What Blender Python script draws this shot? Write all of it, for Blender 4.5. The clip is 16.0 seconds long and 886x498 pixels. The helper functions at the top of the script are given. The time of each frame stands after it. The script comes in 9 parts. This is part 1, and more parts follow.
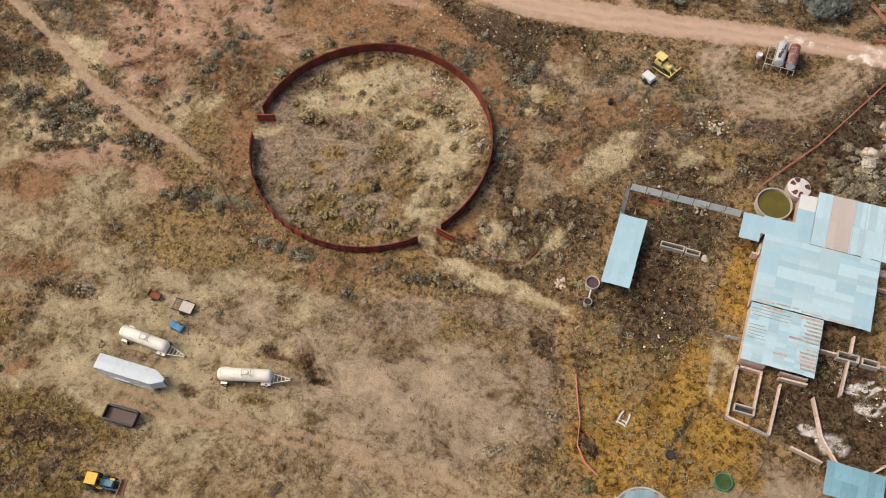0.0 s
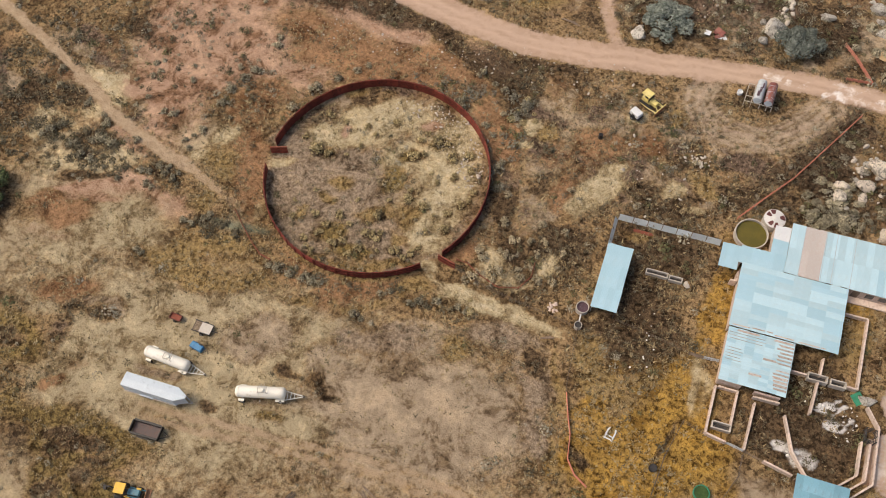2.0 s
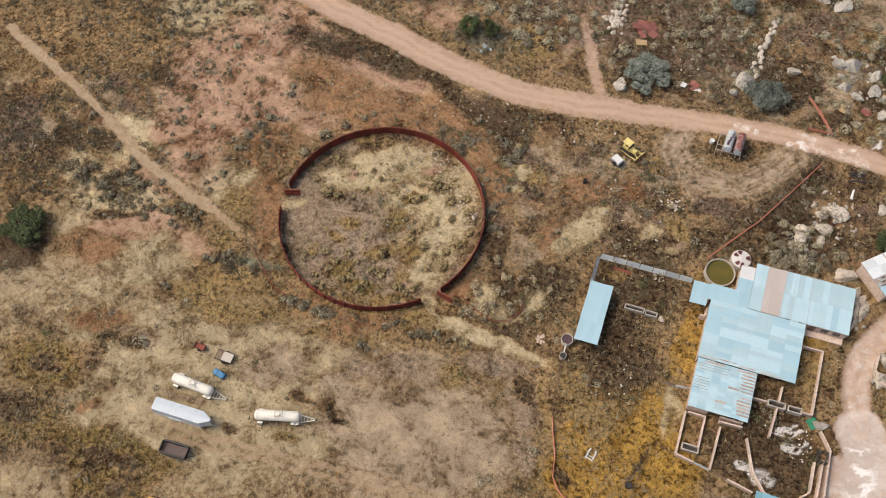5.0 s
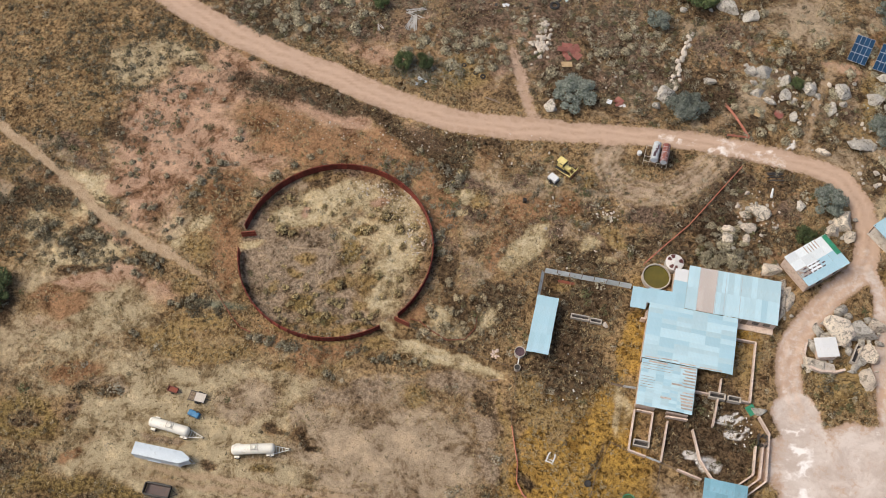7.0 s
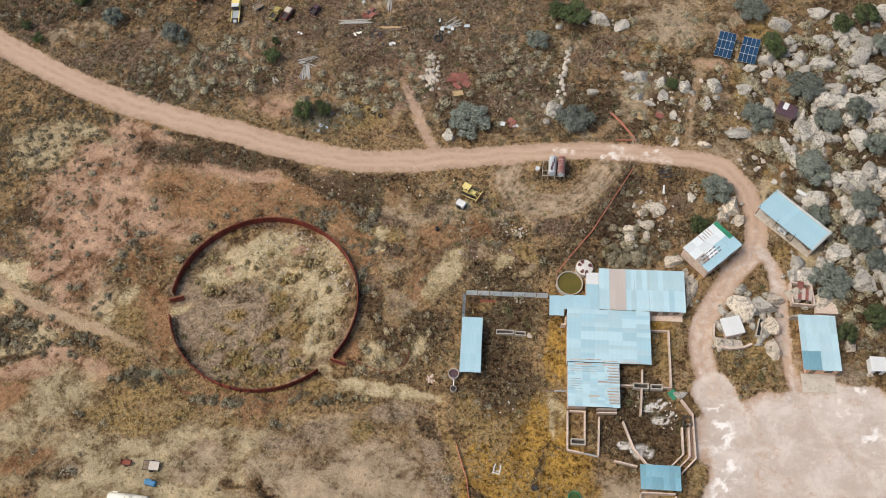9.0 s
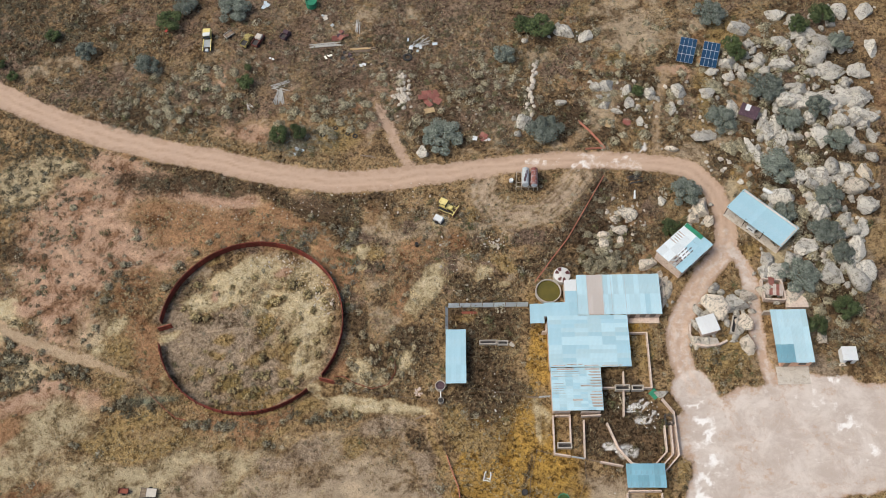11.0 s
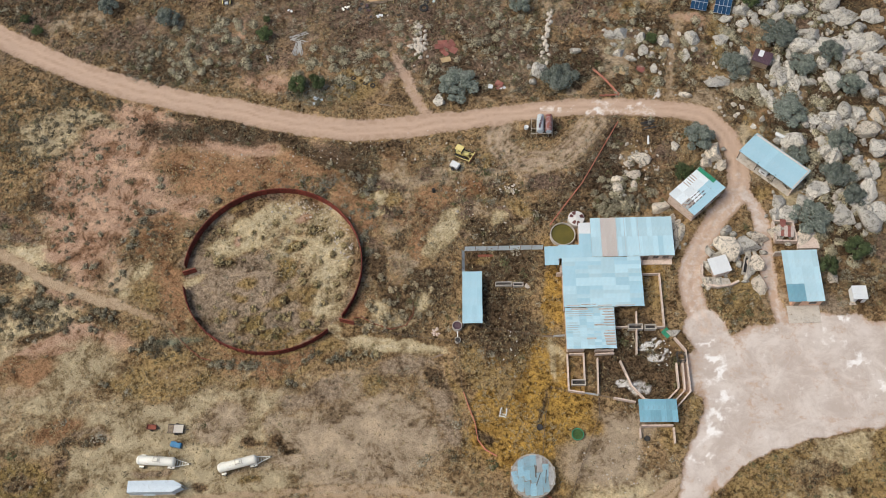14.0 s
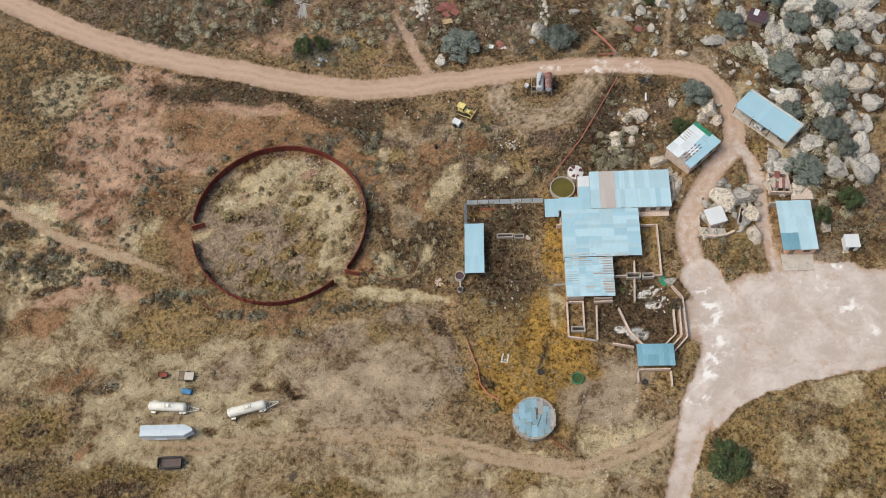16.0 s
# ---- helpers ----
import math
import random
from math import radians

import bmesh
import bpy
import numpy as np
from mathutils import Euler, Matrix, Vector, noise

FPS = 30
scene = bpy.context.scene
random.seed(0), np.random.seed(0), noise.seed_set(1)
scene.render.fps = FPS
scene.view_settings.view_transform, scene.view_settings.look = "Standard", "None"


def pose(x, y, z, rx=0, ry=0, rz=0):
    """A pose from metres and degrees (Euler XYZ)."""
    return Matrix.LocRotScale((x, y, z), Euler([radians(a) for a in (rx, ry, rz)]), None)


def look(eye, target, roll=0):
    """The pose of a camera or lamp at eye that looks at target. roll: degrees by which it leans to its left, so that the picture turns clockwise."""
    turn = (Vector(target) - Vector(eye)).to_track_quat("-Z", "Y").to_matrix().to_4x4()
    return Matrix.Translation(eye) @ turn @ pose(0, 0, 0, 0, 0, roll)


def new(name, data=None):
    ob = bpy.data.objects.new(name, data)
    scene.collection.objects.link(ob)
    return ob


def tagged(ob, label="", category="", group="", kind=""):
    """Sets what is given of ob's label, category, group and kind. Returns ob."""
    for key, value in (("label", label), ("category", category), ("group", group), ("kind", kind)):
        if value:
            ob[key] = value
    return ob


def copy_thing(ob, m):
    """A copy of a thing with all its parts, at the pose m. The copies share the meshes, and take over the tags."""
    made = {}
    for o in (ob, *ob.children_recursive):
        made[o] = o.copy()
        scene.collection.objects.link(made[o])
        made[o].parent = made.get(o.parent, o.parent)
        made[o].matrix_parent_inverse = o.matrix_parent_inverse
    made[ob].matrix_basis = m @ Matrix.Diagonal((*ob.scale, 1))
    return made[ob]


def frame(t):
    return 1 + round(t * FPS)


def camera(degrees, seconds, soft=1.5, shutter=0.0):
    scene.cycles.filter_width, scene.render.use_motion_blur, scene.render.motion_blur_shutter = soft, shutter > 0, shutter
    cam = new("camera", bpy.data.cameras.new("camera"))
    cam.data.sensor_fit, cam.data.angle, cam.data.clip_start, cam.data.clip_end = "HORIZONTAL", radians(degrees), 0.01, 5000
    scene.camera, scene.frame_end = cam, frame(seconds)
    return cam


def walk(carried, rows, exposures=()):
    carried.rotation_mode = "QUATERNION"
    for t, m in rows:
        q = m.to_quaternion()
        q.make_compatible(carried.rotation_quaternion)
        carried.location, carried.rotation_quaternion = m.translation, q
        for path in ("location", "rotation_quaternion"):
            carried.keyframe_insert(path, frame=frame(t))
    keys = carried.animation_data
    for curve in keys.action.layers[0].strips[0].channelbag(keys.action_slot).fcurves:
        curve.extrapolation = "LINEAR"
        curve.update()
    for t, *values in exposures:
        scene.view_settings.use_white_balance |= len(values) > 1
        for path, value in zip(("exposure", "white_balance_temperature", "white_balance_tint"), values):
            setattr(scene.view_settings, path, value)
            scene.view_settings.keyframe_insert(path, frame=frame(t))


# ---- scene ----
cam = camera(48.50, 16.0, soft=0.95)
ROWS = [
    (0, (32.54, -64.35, 114.56), (18.18, -23.05, 24.62), -0.80),
    (0.5, (32.30, -64.52, 117.16), (18.09, -23.29, 27.17), -0.61),
    (1, (32.45, -64.67, 119.75), (18.18, -23.50, 29.73), -0.66),
    (1.5, (32.31, -64.84, 122.31), (18.18, -23.66, 32.29), -0.43),
    (2, (32.51, -65.31, 124.81), (18.35, -24.03, 34.83), -0.42),
    (2.5, (32.58, -65.53, 127.40), (18.45, -24.31, 37.40), -0.40),
    (3, (32.55, -66.00, 129.80), (18.47, -24.60, 39.86), -0.23),
    (3.5, (32.34, -66.20, 132.44), (18.46, -24.78, 42.49), 0.06),
    (4, (32.23, -66.13, 135.25), (18.50, -24.87, 45.20), 0.22),
    (5.3, (32.72, -66.74, 141.72), (18.96, -25.38, 51.71), 0.22),
    (6.5, (33.18, -67.30, 147.50), (21.53, -25.05, 57.61), 0.57),
    (7, (33.19, -67.25, 149.85), (23.81, -24.23, 60.07), 0.89),
    (7.5, (33.09, -66.83, 152.37), (25.95, -23.45, 62.55), 1.21),
    (8, (32.79, -66.65, 154.79), (27.88, -22.86, 65.02), 1.67),
    (8.5, (32.91, -67.02, 156.77), (30.08, -22.46, 67.29), 1.94),
    (9, (32.89, -67.03, 159.03), (31.57, -22.14, 69.68), 2.07),
    (10.4, (32.73, -67.29, 162.81), (33.66, -22.02, 73.64), 1.61),
    (11.5, (32.58, -67.52, 163.88), (33.12, -21.98, 74.86), 1.05),
    (12, (32.79, -67.67, 164.03), (32.82, -22.09, 75.02), 0.34),
    (12.5, (32.80, -68.35, 164.03), (32.45, -22.60, 75.11), -0.10),
    (13, (32.86, -70.38, 163.89), (32.15, -25.10, 74.73), -0.47),
    (13.5, (33.30, -71.52, 164.42), (32.11, -28.63, 74.10), -1.18),
    (14, (33.26, -73.60, 164.72), (32.10, -30.73, 74.38), -1.19),
    (14.5, (33.17, -75.87, 164.94), (31.94, -32.97, 74.61), -1.32),
    (15, (33.20, -78.26, 165.32), (31.78, -35.42, 74.98), -1.61),
    (15.5, (33.26, -80.82, 165.51), (31.68, -38.00, 75.15), -1.88),
    (16, (33.32, -82.50, 165.41), (31.89, -40.08, 74.87), -1.80),
]
walk(cam, [(t, look(eye, target, roll)) for t, eye, target, roll in ROWS],
     [(0, 0.03, 7300, 11), (4, 0.04, 7150, 11), (7, 0.04, 6880, 9), (9, 0.02, 6740, 7), (11.5, 0.0, 6540, 5), (16, -0.07, 6540, 5)])

# ---- light: a bright, thinly overcast day ----
SUN_AZ, SUN_EL = 262.0, 54.0  # compass degrees from +y towards +x, height
world = bpy.data.worlds.new("sky")
scene.world = world
world.use_nodes = True
wn = world.node_tree.nodes
sky = wn.new("ShaderNodeTexSky")
sky.sky_type, sky.sun_disc = "NISHITA", False
sky.sun_elevation, sky.sun_rotation = radians(SUN_EL), radians(SUN_AZ)
sky.air_density, sky.dust_density, sky.ozone_density = 1.0, 4.0, 1.0
wn["Background"].inputs["Strength"].default_value = 0.138
world.node_tree.links.new(sky.outputs["Color"], wn["Background"].inputs["Color"])
sun_data = bpy.data.lights.new("sun", "SUN")
sun_data.energy, sun_data.angle, sun_data.color = 1.9, radians(34), (1.0, 0.92, 0.80)
sun = new("sun", sun_data)
a, e = radians(SUN_AZ), radians(SUN_EL)
sun.matrix_basis = look((0, 0, 0), (-math.sin(a) * math.cos(e), -math.cos(a) * math.cos(e), -math.sin(e)))

# ---- numbers of the land ----
SX, SY = 0.0612, -0.0182  # the hillside rises to the east and falls to the north
RING = 16.4


def plane(x, y):
    return SX * x + SY * y


rng = np.random.default_rng(7)
LAT = rng.random((64, 64))


def lattice(x, y):
    """Smooth value noise in 0..1 for arrays."""
    x, y = np.asarray(x, float), np.asarray(y, float)
    i, j = np.floor(x).astype(int), np.floor(y).astype(int)
    u, v = x - i, y - j
    u, v = u * u * (3 - 2 * u), v * v * (3 - 2 * v)
    g = lambda p, q: LAT[p % 64, q % 64]
    return (g(i, j) * (1 - u) + g(i + 1, j) * u) * (1 - v) + (g(i, j + 1) * (1 - u) + g(i + 1, j + 1) * u) * v


def fbm(x, y, size, octaves=4):
    out, amp, tot = 0, 1.0, 0
    for k in range(octaves):
        out = out + amp * lattice(np.asarray(x) / size + 17 * k, np.asarray(y) / size - 11 * k)
        tot, amp, size = tot + amp, amp * 0.5, size / 2
    return out / tot


def smooth(v, lo, hi):
    u = np.clip((v - lo) / (hi - lo), 0, 1)
    return u * u * (3 - 2 * u)


def away(x, y, line):
    """The distance of points from a line of corners."""
    best = np.full(np.shape(x), 1e9)
    for (ax, ay), (bx, by) in zip(line, line[1:]):
        dx, dy = bx - ax, by - ay
        s = np.clip(((x - ax) * dx + (y - ay) * dy) / (dx * dx + dy * dy), 0, 1)
        best = np.minimum(best, np.hypot(x - ax - s * dx, y - ay - s * dy))
    return best


def curve_line(points, n=8):
    """A smooth line through the corners given."""
    p = [Vector(q) for q in points]
    p = [2 * p[0] - p[1], *p, 2 * p[-1] - p[-2]]
    out = []
    for k in range(1, len(p) - 2):
        for s in range(n):
            t = s / n
            out.append(0.5 * ((2 * p[k]) + (p[k + 1] - p[k - 1]) * t + (2 * p[k - 1] - 5 * p[k] + 4 * p[k + 1] - p[k + 2]) * t**2
                              + (3 * p[k] - p[k - 1] - 3 * p[k + 1] + p[k + 2]) * t**3))
    return [tuple(v) for v in out] + [tuple(p[-2])]


def zg(x, y):
    """The height of the ground."""
    x, y = float(x), float(y)
    return plane(x, y) + float(relief(np.array([x]), np.array([y]))[0])


def relief(x, y):
    return 0.5 * (fbm(x, y, 14, 3) - 0.5)

# ---- materials ----
def nodes_of(name):
    m = bpy.data.materials.new(name)
    m.use_nodes = True
    return m, m.node_tree.nodes, m.node_tree.links, m.node_tree.nodes["Principled BSDF"]


def put(links, sock, v):
    if isinstance(v, bpy.types.NodeSocket):
        links.new(v, sock)
    elif isinstance(v, (tuple, list)):
        sock.default_value = (*v, 1.0) if len(v) == 3 else v
    else:
        sock.default_value = v


def mix(n, l, f, a, b, kind="MIX"):
    x = n.new("ShaderNodeMix")
    x.data_type, x.blend_type = "RGBA", kind
    put(l, x.inputs[0], f)
    put(l, x.inputs[6], a)
    put(l, x.inputs[7], b)
    return x.outputs[2]


def noise_of(n, l, scale, detail=4.0, rough=0.6, vec=None, dist=0.0):
    x = n.new("ShaderNodeTexNoise")
    x.inputs["Scale"].default_value, x.inputs["Detail"].default_value = scale, detail
    x.inputs["Roughness"].default_value, x.inputs["Distortion"].default_value = rough, dist
    if vec is not None:
        l.new(vec, x.inputs["Vector"])
    return x.outputs["Fac"]


def ramp(n, l, v, lo, hi, a=0.0, b=1.0):
    x = n.new("ShaderNodeMapRange")
    x.interpolation_type = "SMOOTHSTEP"
    put(l, x.inputs[0], v)
    for k, q in zip((1, 2, 3, 4), (lo, hi, a, b)):
        put(l, x.inputs[k], q)
    return x.outputs[0]


def maths(n, l, op, a, b=0.0):
    x = n.new("ShaderNodeMath")
    x.operation = op
    put(l, x.inputs[0], a)
    put(l, x.inputs[1], b)
    return x.outputs[0]


def bump(n, l, bsdf, h, strength=0.4, dist=0.05):
    x = n.new("ShaderNodeBump")
    x.inputs["Strength"].default_value, x.inputs["Distance"].default_value = strength, dist
    l.new(h, x.inputs["Height"])
    l.new(x.outputs[0], bsdf.inputs["Normal"])


def surface(name, c1, c2, scale=2.0, rough=0.8, metal=0.0, dirt=None, dirt_amount=0.35, fine=14.0, vary=0.0, relief_=0.3, island=False):
    """A worn surface: two tones at a large scale, a fine grain, dirt in patches, and a shift from object to object."""
    m, n, l, p = nodes_of(name)
    co = n.new("ShaderNodeTexCoord").outputs["Object"]
    big = noise_of(n, l, scale, 5, 0.6, co)
    small = noise_of(n, l, fine, 4, 0.7, co)
    c = mix(n, l, ramp(n, l, big, 0.3, 0.7), c1, c2)
    c = mix(n, l, ramp(n, l, small, 0.3, 0.75, 0.0, 0.45), c, tuple(v * 0.62 for v in c1))
    if dirt:
        d = noise_of(n, l, scale * 2.3, 6, 0.72, co, 0.4)
        c = mix(n, l, ramp(n, l, d, 0.62 - 0.3 * dirt_amount, 0.74 - 0.2 * dirt_amount, 0.0, 0.85), c, dirt)
    if vary:
        r = n.new("ShaderNodeNewGeometry").outputs["Random Per Island"] if island else n.new("ShaderNodeObjectInfo").outputs["Random"]
        h = n.new("ShaderNodeHueSaturation")
        put(l, h.inputs["Value"], ramp(n, l, r, 0, 1, 1 - vary, 1 + vary))
        put(l, h.inputs["Color"], c)
        c = h.outputs[0]
    put(l, p.inputs["Base Color"], c)
    put(l, p.inputs["Roughness"], ramp(n, l, small, 0.2, 0.8, max(rough - 0.1, 0.05), min(rough + 0.1, 1.0)))
    p.inputs["Metallic"].default_value = metal
    bump(n, l, p, small, relief_, 0.03)
    return m


M = {}
M["rust"] = surface("rusted_sheet", (0.17, 0.030, 0.020), (0.25, 0.05, 0.032), 1.2, 0.75, 0.2, (0.05, 0.016, 0.012), 0.4, vary=0.2)
M["rust_rail"] = surface("red_oxide_rail", (0.22, 0.05, 0.03), (0.32, 0.09, 0.05), 1.0, 0.7, 0.1, (0.13, 0.06, 0.04), 0.3)
M["roof"] = surface("pale_blue_sheet", (0.43, 0.625, 0.71), (0.49, 0.675, 0.755), 0.5, 0.5, 0.0, (0.42, 0.55, 0.59), 0.3, 6.0, vary=0.08)
M["tank_sheet"] = surface("bleached_blue_sheet", (0.47, 0.73, 0.85), (0.57, 0.80, 0.89), 0.6, 0.6, 0.0, (0.45, 0.52, 0.55), 0.25, 5.0, vary=0.12)
M["roof_plain"] = surface("blue_sheet", (0.365, 0.58, 0.685), (0.405, 0.61, 0.715), 0.4, 0.5, 0.0, (0.37, 0.52, 0.58), 0.2, 6.0, vary=0.04)
M["roof_deep"] = surface("deeper_blue_sheet", (0.19, 0.40, 0.50), (0.24, 0.46, 0.56), 0.5, 0.45, 0.1, (0.18, 0.30, 0.36), 0.3, 6.0, vary=0.12)
M["roof_rusty"] = surface("rust_streaked_sheet", (0.40, 0.52, 0.55), (0.40, 0.30, 0.24), 1.3, 0.6, 0.1, (0.30, 0.17, 0.11), 0.6, 8.0, vary=0.15)
M["roof_speckled"] = surface("sun_bleached_speckled_sheet", (0.58, 0.60, 0.60), (0.54, 0.58, 0.60), 2.6, 0.65, 0.0, (0.46, 0.33, 0.27), 0.8, 3.0, vary=0.05)
M["roof_brown"] = surface("brown_sheet", (0.47, 0.39, 0.34), (0.55, 0.50, 0.47), 1.6, 0.65, 0.0, (0.28, 0.18, 0.13), 0.5, 8.0, vary=0.15)
M["galv"] = surface("galvanised_sheet", (0.42, 0.46, 0.49), (0.52, 0.56, 0.59), 0.8, 0.5, 0.0, (0.26, 0.26, 0.26), 0.3, vary=0.14)
M["brick"] = surface("pink_adobe_plaster", (0.63, 0.495, 0.415), (0.71, 0.59, 0.515), 1.2, 0.9, 0, (0.34, 0.23, 0.17), 0.4, vary=0.1)
M["orange"] = surface("orange_plaster", (0.70, 0.42, 0.29), (0.76, 0.50, 0.37), 1.0, 0.85, 0, (0.35, 0.2, 0.14), 0.3)
M["cement"] = surface("cement", (0.46, 0.41, 0.36), (0.56, 0.51, 0.45), 0.9, 0.9, 0, (0.33, 0.28, 0.23), 0.4, vary=0.08)
M["white"] = surface("white_sheet", (0.72, 0.74, 0.76), (0.78, 0.79, 0.8), 0.8, 0.5, 0, (0.55, 0.53, 0.5), 0.25, vary=0.06)
M["cream"] = surface("cream_tank_paint", (0.85, 0.82, 0.73), (0.89, 0.87, 0.80), 0.6, 0.45, 0, (0.55, 0.45, 0.33), 0.15)
M["dark"] = surface("dark_steel", (0.035, 0.033, 0.035), (0.06, 0.055, 0.055), 1.5, 0.6, 0.2, (0.10, 0.075, 0.06), 0.2)
M["rubber"] = surface("tyre_rubber", (0.02, 0.02, 0.021), (0.035, 0.033, 0.032), 3.0, 0.9, 0, (0.09, 0.075, 0.06), 0.3)
M["yellow"] = surface("machine_yellow", (0.78, 0.46, 0.04), (0.83, 0.52, 0.07), 1.0, 0.5, 0, (0.35, 0.22, 0.08), 0.25)
M["pale_yellow"] = surface("faded_yellow", (0.76, 0.62, 0.20), (0.82, 0.70, 0.32), 1.0, 0.5, 0, (0.40, 0.28, 0.12), 0.3)
M["teal"] = surface("teal_machine_paint", (0.06, 0.20, 0.28), (0.10, 0.27, 0.34), 1.5, 0.5, 0, (0.09, 0.08, 0.07), 0.3)
M["blue"] = surface("bright_blue_plastic", (0.03, 0.18, 0.38), (0.06, 0.26, 0.46), 1.5, 0.5, 0, (0.08, 0.12, 0.18), 0.2)
M["wood"] = surface("weathered_timber", (0.20, 0.14, 0.10), (0.30, 0.23, 0.17), 1.5, 0.85, 0, (0.12, 0.08, 0.06), 0.3, vary=0.25)
M["grey_wood"] = surface("bleached_wood", (0.42, 0.40, 0.38), (0.52, 0.50, 0.47), 1.5, 0.85, 0, (0.28, 0.26, 0.24), 0.3, vary=0.2, island=True)


def granite(name, warm=(0.71, 0.66, 0.585), cool=(0.58, 0.545, 0.495)):
    """Pale weathered granite: stains and dark streaks that also paint in crevice shade, and a coarse grain, at the size
    of the land.
    """
    m, n, l, p = nodes_of(name)
    co = n.new("ShaderNodeNewGeometry").outputs["Position"]
    big = noise_of(n, l, 0.35, 4, 0.6, co)
    stain = noise_of(n, l, 1.1, 6, 0.72, co, 1.2)
    crevice = noise_of(n, l, 2.6, 5, 0.75, co, 2.0)
    grain = noise_of(n, l, 6.0, 4, 0.75, co)
    c = mix(n, l, ramp(n, l, big, 0.35, 0.65), warm, cool)
    c = mix(n, l, ramp(n, l, stain, 0.51, 0.60, 0, 0.82), c, (0.23, 0.205, 0.165))
    c = mix(n, l, ramp(n, l, stain, 0.42, 0.3, 0, 0.7), c, (0.86, 0.82, 0.74))
    # Sunk lines coloured nearly black, as the shade inside crevices.
    c = mix(n, l, ramp(n, l, crevice, 0.56, 0.62, 0, 0.85), c, (0.11, 0.095, 0.075))
    c = mix(n, l, ramp(n, l, grain, 0.45, 0.75, 0, 0.45), c, (0.34, 0.30, 0.25))
    h = n.new("ShaderNodeHueSaturation")
    put(l, h.inputs["Value"], ramp(n, l, n.new("ShaderNodeObjectInfo").outputs["Random"], 0, 1, 0.84, 1.1))
    put(l, h.inputs["Color"], c)
    put(l, p.inputs["Base Color"], h.outputs[0])
    p.inputs["Roughness"].default_value = 0.92
    bump(n, l, p, maths(n, l, "SUBTRACT", maths(n, l, "ADD", stain, maths(n, l, "MULTIPLY", grain, 0.4)), maths(n, l, "MULTIPLY", crevice, 0.7)), 1.0, 0.3)
    return m


M["rock"] = granite("pale_granite")
M["warm_rock"] = granite("tan_granite", (0.84, 0.74, 0.61), (0.75, 0.64, 0.53))
M["stone"] = surface("pale_rubble_stone", (0.48, 0.42, 0.355), (0.62, 0.56, 0.49), 0.8, 0.9, 0, (0.36, 0.30, 0.26), 0.3, 4.0, vary=0.15, island=True, relief_=0.6)
M["chalk"] = surface("white_lime", (0.72, 0.70, 0.68), (0.80, 0.78, 0.76), 0.8, 0.95, 0, (0.55, 0.50, 0.46), 0.4, 5.0, vary=0.08, island=True, relief_=0.6)
M["green_plastic"] = surface("green_plastic", (0.02, 0.20, 0.11), (0.04, 0.30, 0.17), 1.5, 0.5, 0, (0.08, 0.13, 0.09), 0.2)
M["red"] = surface("faded_red_sheet", (0.22, 0.06, 0.045), (0.32, 0.13, 0.10), 1.2, 0.65, 0, (0.2, 0.1, 0.08), 0.4, vary=0.15)
M["red_pipe"] = surface("red_pipe_paint", (0.47, 0.14, 0.085), (0.55, 0.22, 0.15), 1.2, 0.6, 0, (0.22, 0.11, 0.07), 0.3, vary=0.12)
M["dark_wood"] = surface("dark_weathered_wood", (0.10, 0.07, 0.05), (0.16, 0.12, 0.09), 3.0, 0.9, 0, (0.22, 0.17, 0.13), 0.3, vary=0.15)
M["maroon"] = surface("maroon_sheet", (0.075, 0.04, 0.055), (0.11, 0.06, 0.075), 1.2, 0.6, 0.1, (0.25, 0.2, 0.2), 0.25, vary=0.1)
M["solar"] = surface("solar_glass", (0.010, 0.045, 0.105), (0.014, 0.06, 0.135), 2.0, 0.18, 0.0, None, vary=0.12, relief_=0.02)
M["frame_grey"] = surface("aluminium", (0.5, 0.52, 0.55), (0.6, 0.62, 0.64), 2.0, 0.4, 0.6)
M["glass"] = surface("dark_window_glass", (0.03, 0.04, 0.05), (0.05, 0.06, 0.07), 2.0, 0.12, 0.0, relief_=0.02)
M["tan_wood"] = surface("tan_timber", (0.50, 0.34, 0.17), (0.58, 0.42, 0.24), 1.2, 0.8, 0, (0.35, 0.22, 0.12), 0.3, vary=0.15)
M["maroon_rust"] = surface("maroon_rust", (0.15, 0.04, 0.03), (0.22, 0.07, 0.05), 1.2, 0.7, 0.1, (0.10, 0.05, 0.04), 0.4)
M["bright_red"] = surface("bright_red_plastic", (0.55, 0.07, 0.05), (0.6, 0.12, 0.09), 1.2, 0.5)
M["lid_white"] = surface("white_lid_paint", (0.66, 0.64, 0.62), (0.74, 0.72, 0.70), 0.6, 0.6, 0, (0.42, 0.36, 0.33), 0.3)
M["maroon_paint"] = surface("maroon_paint", (0.11, 0.028, 0.028), (0.16, 0.05, 0.045), 1.5, 0.6, 0, (0.3, 0.2, 0.18), 0.25)
M["pale_sheet"] = surface("pale_grey_sheet", (0.70, 0.76, 0.80), (0.78, 0.83, 0.86), 0.8, 0.6, 0.0, (0.5, 0.5, 0.5), 0.2, vary=0.1)
M["bark"] = surface("grey_bark", (0.14, 0.11, 0.085), (0.2, 0.16, 0.13), 4.0, 0.95)


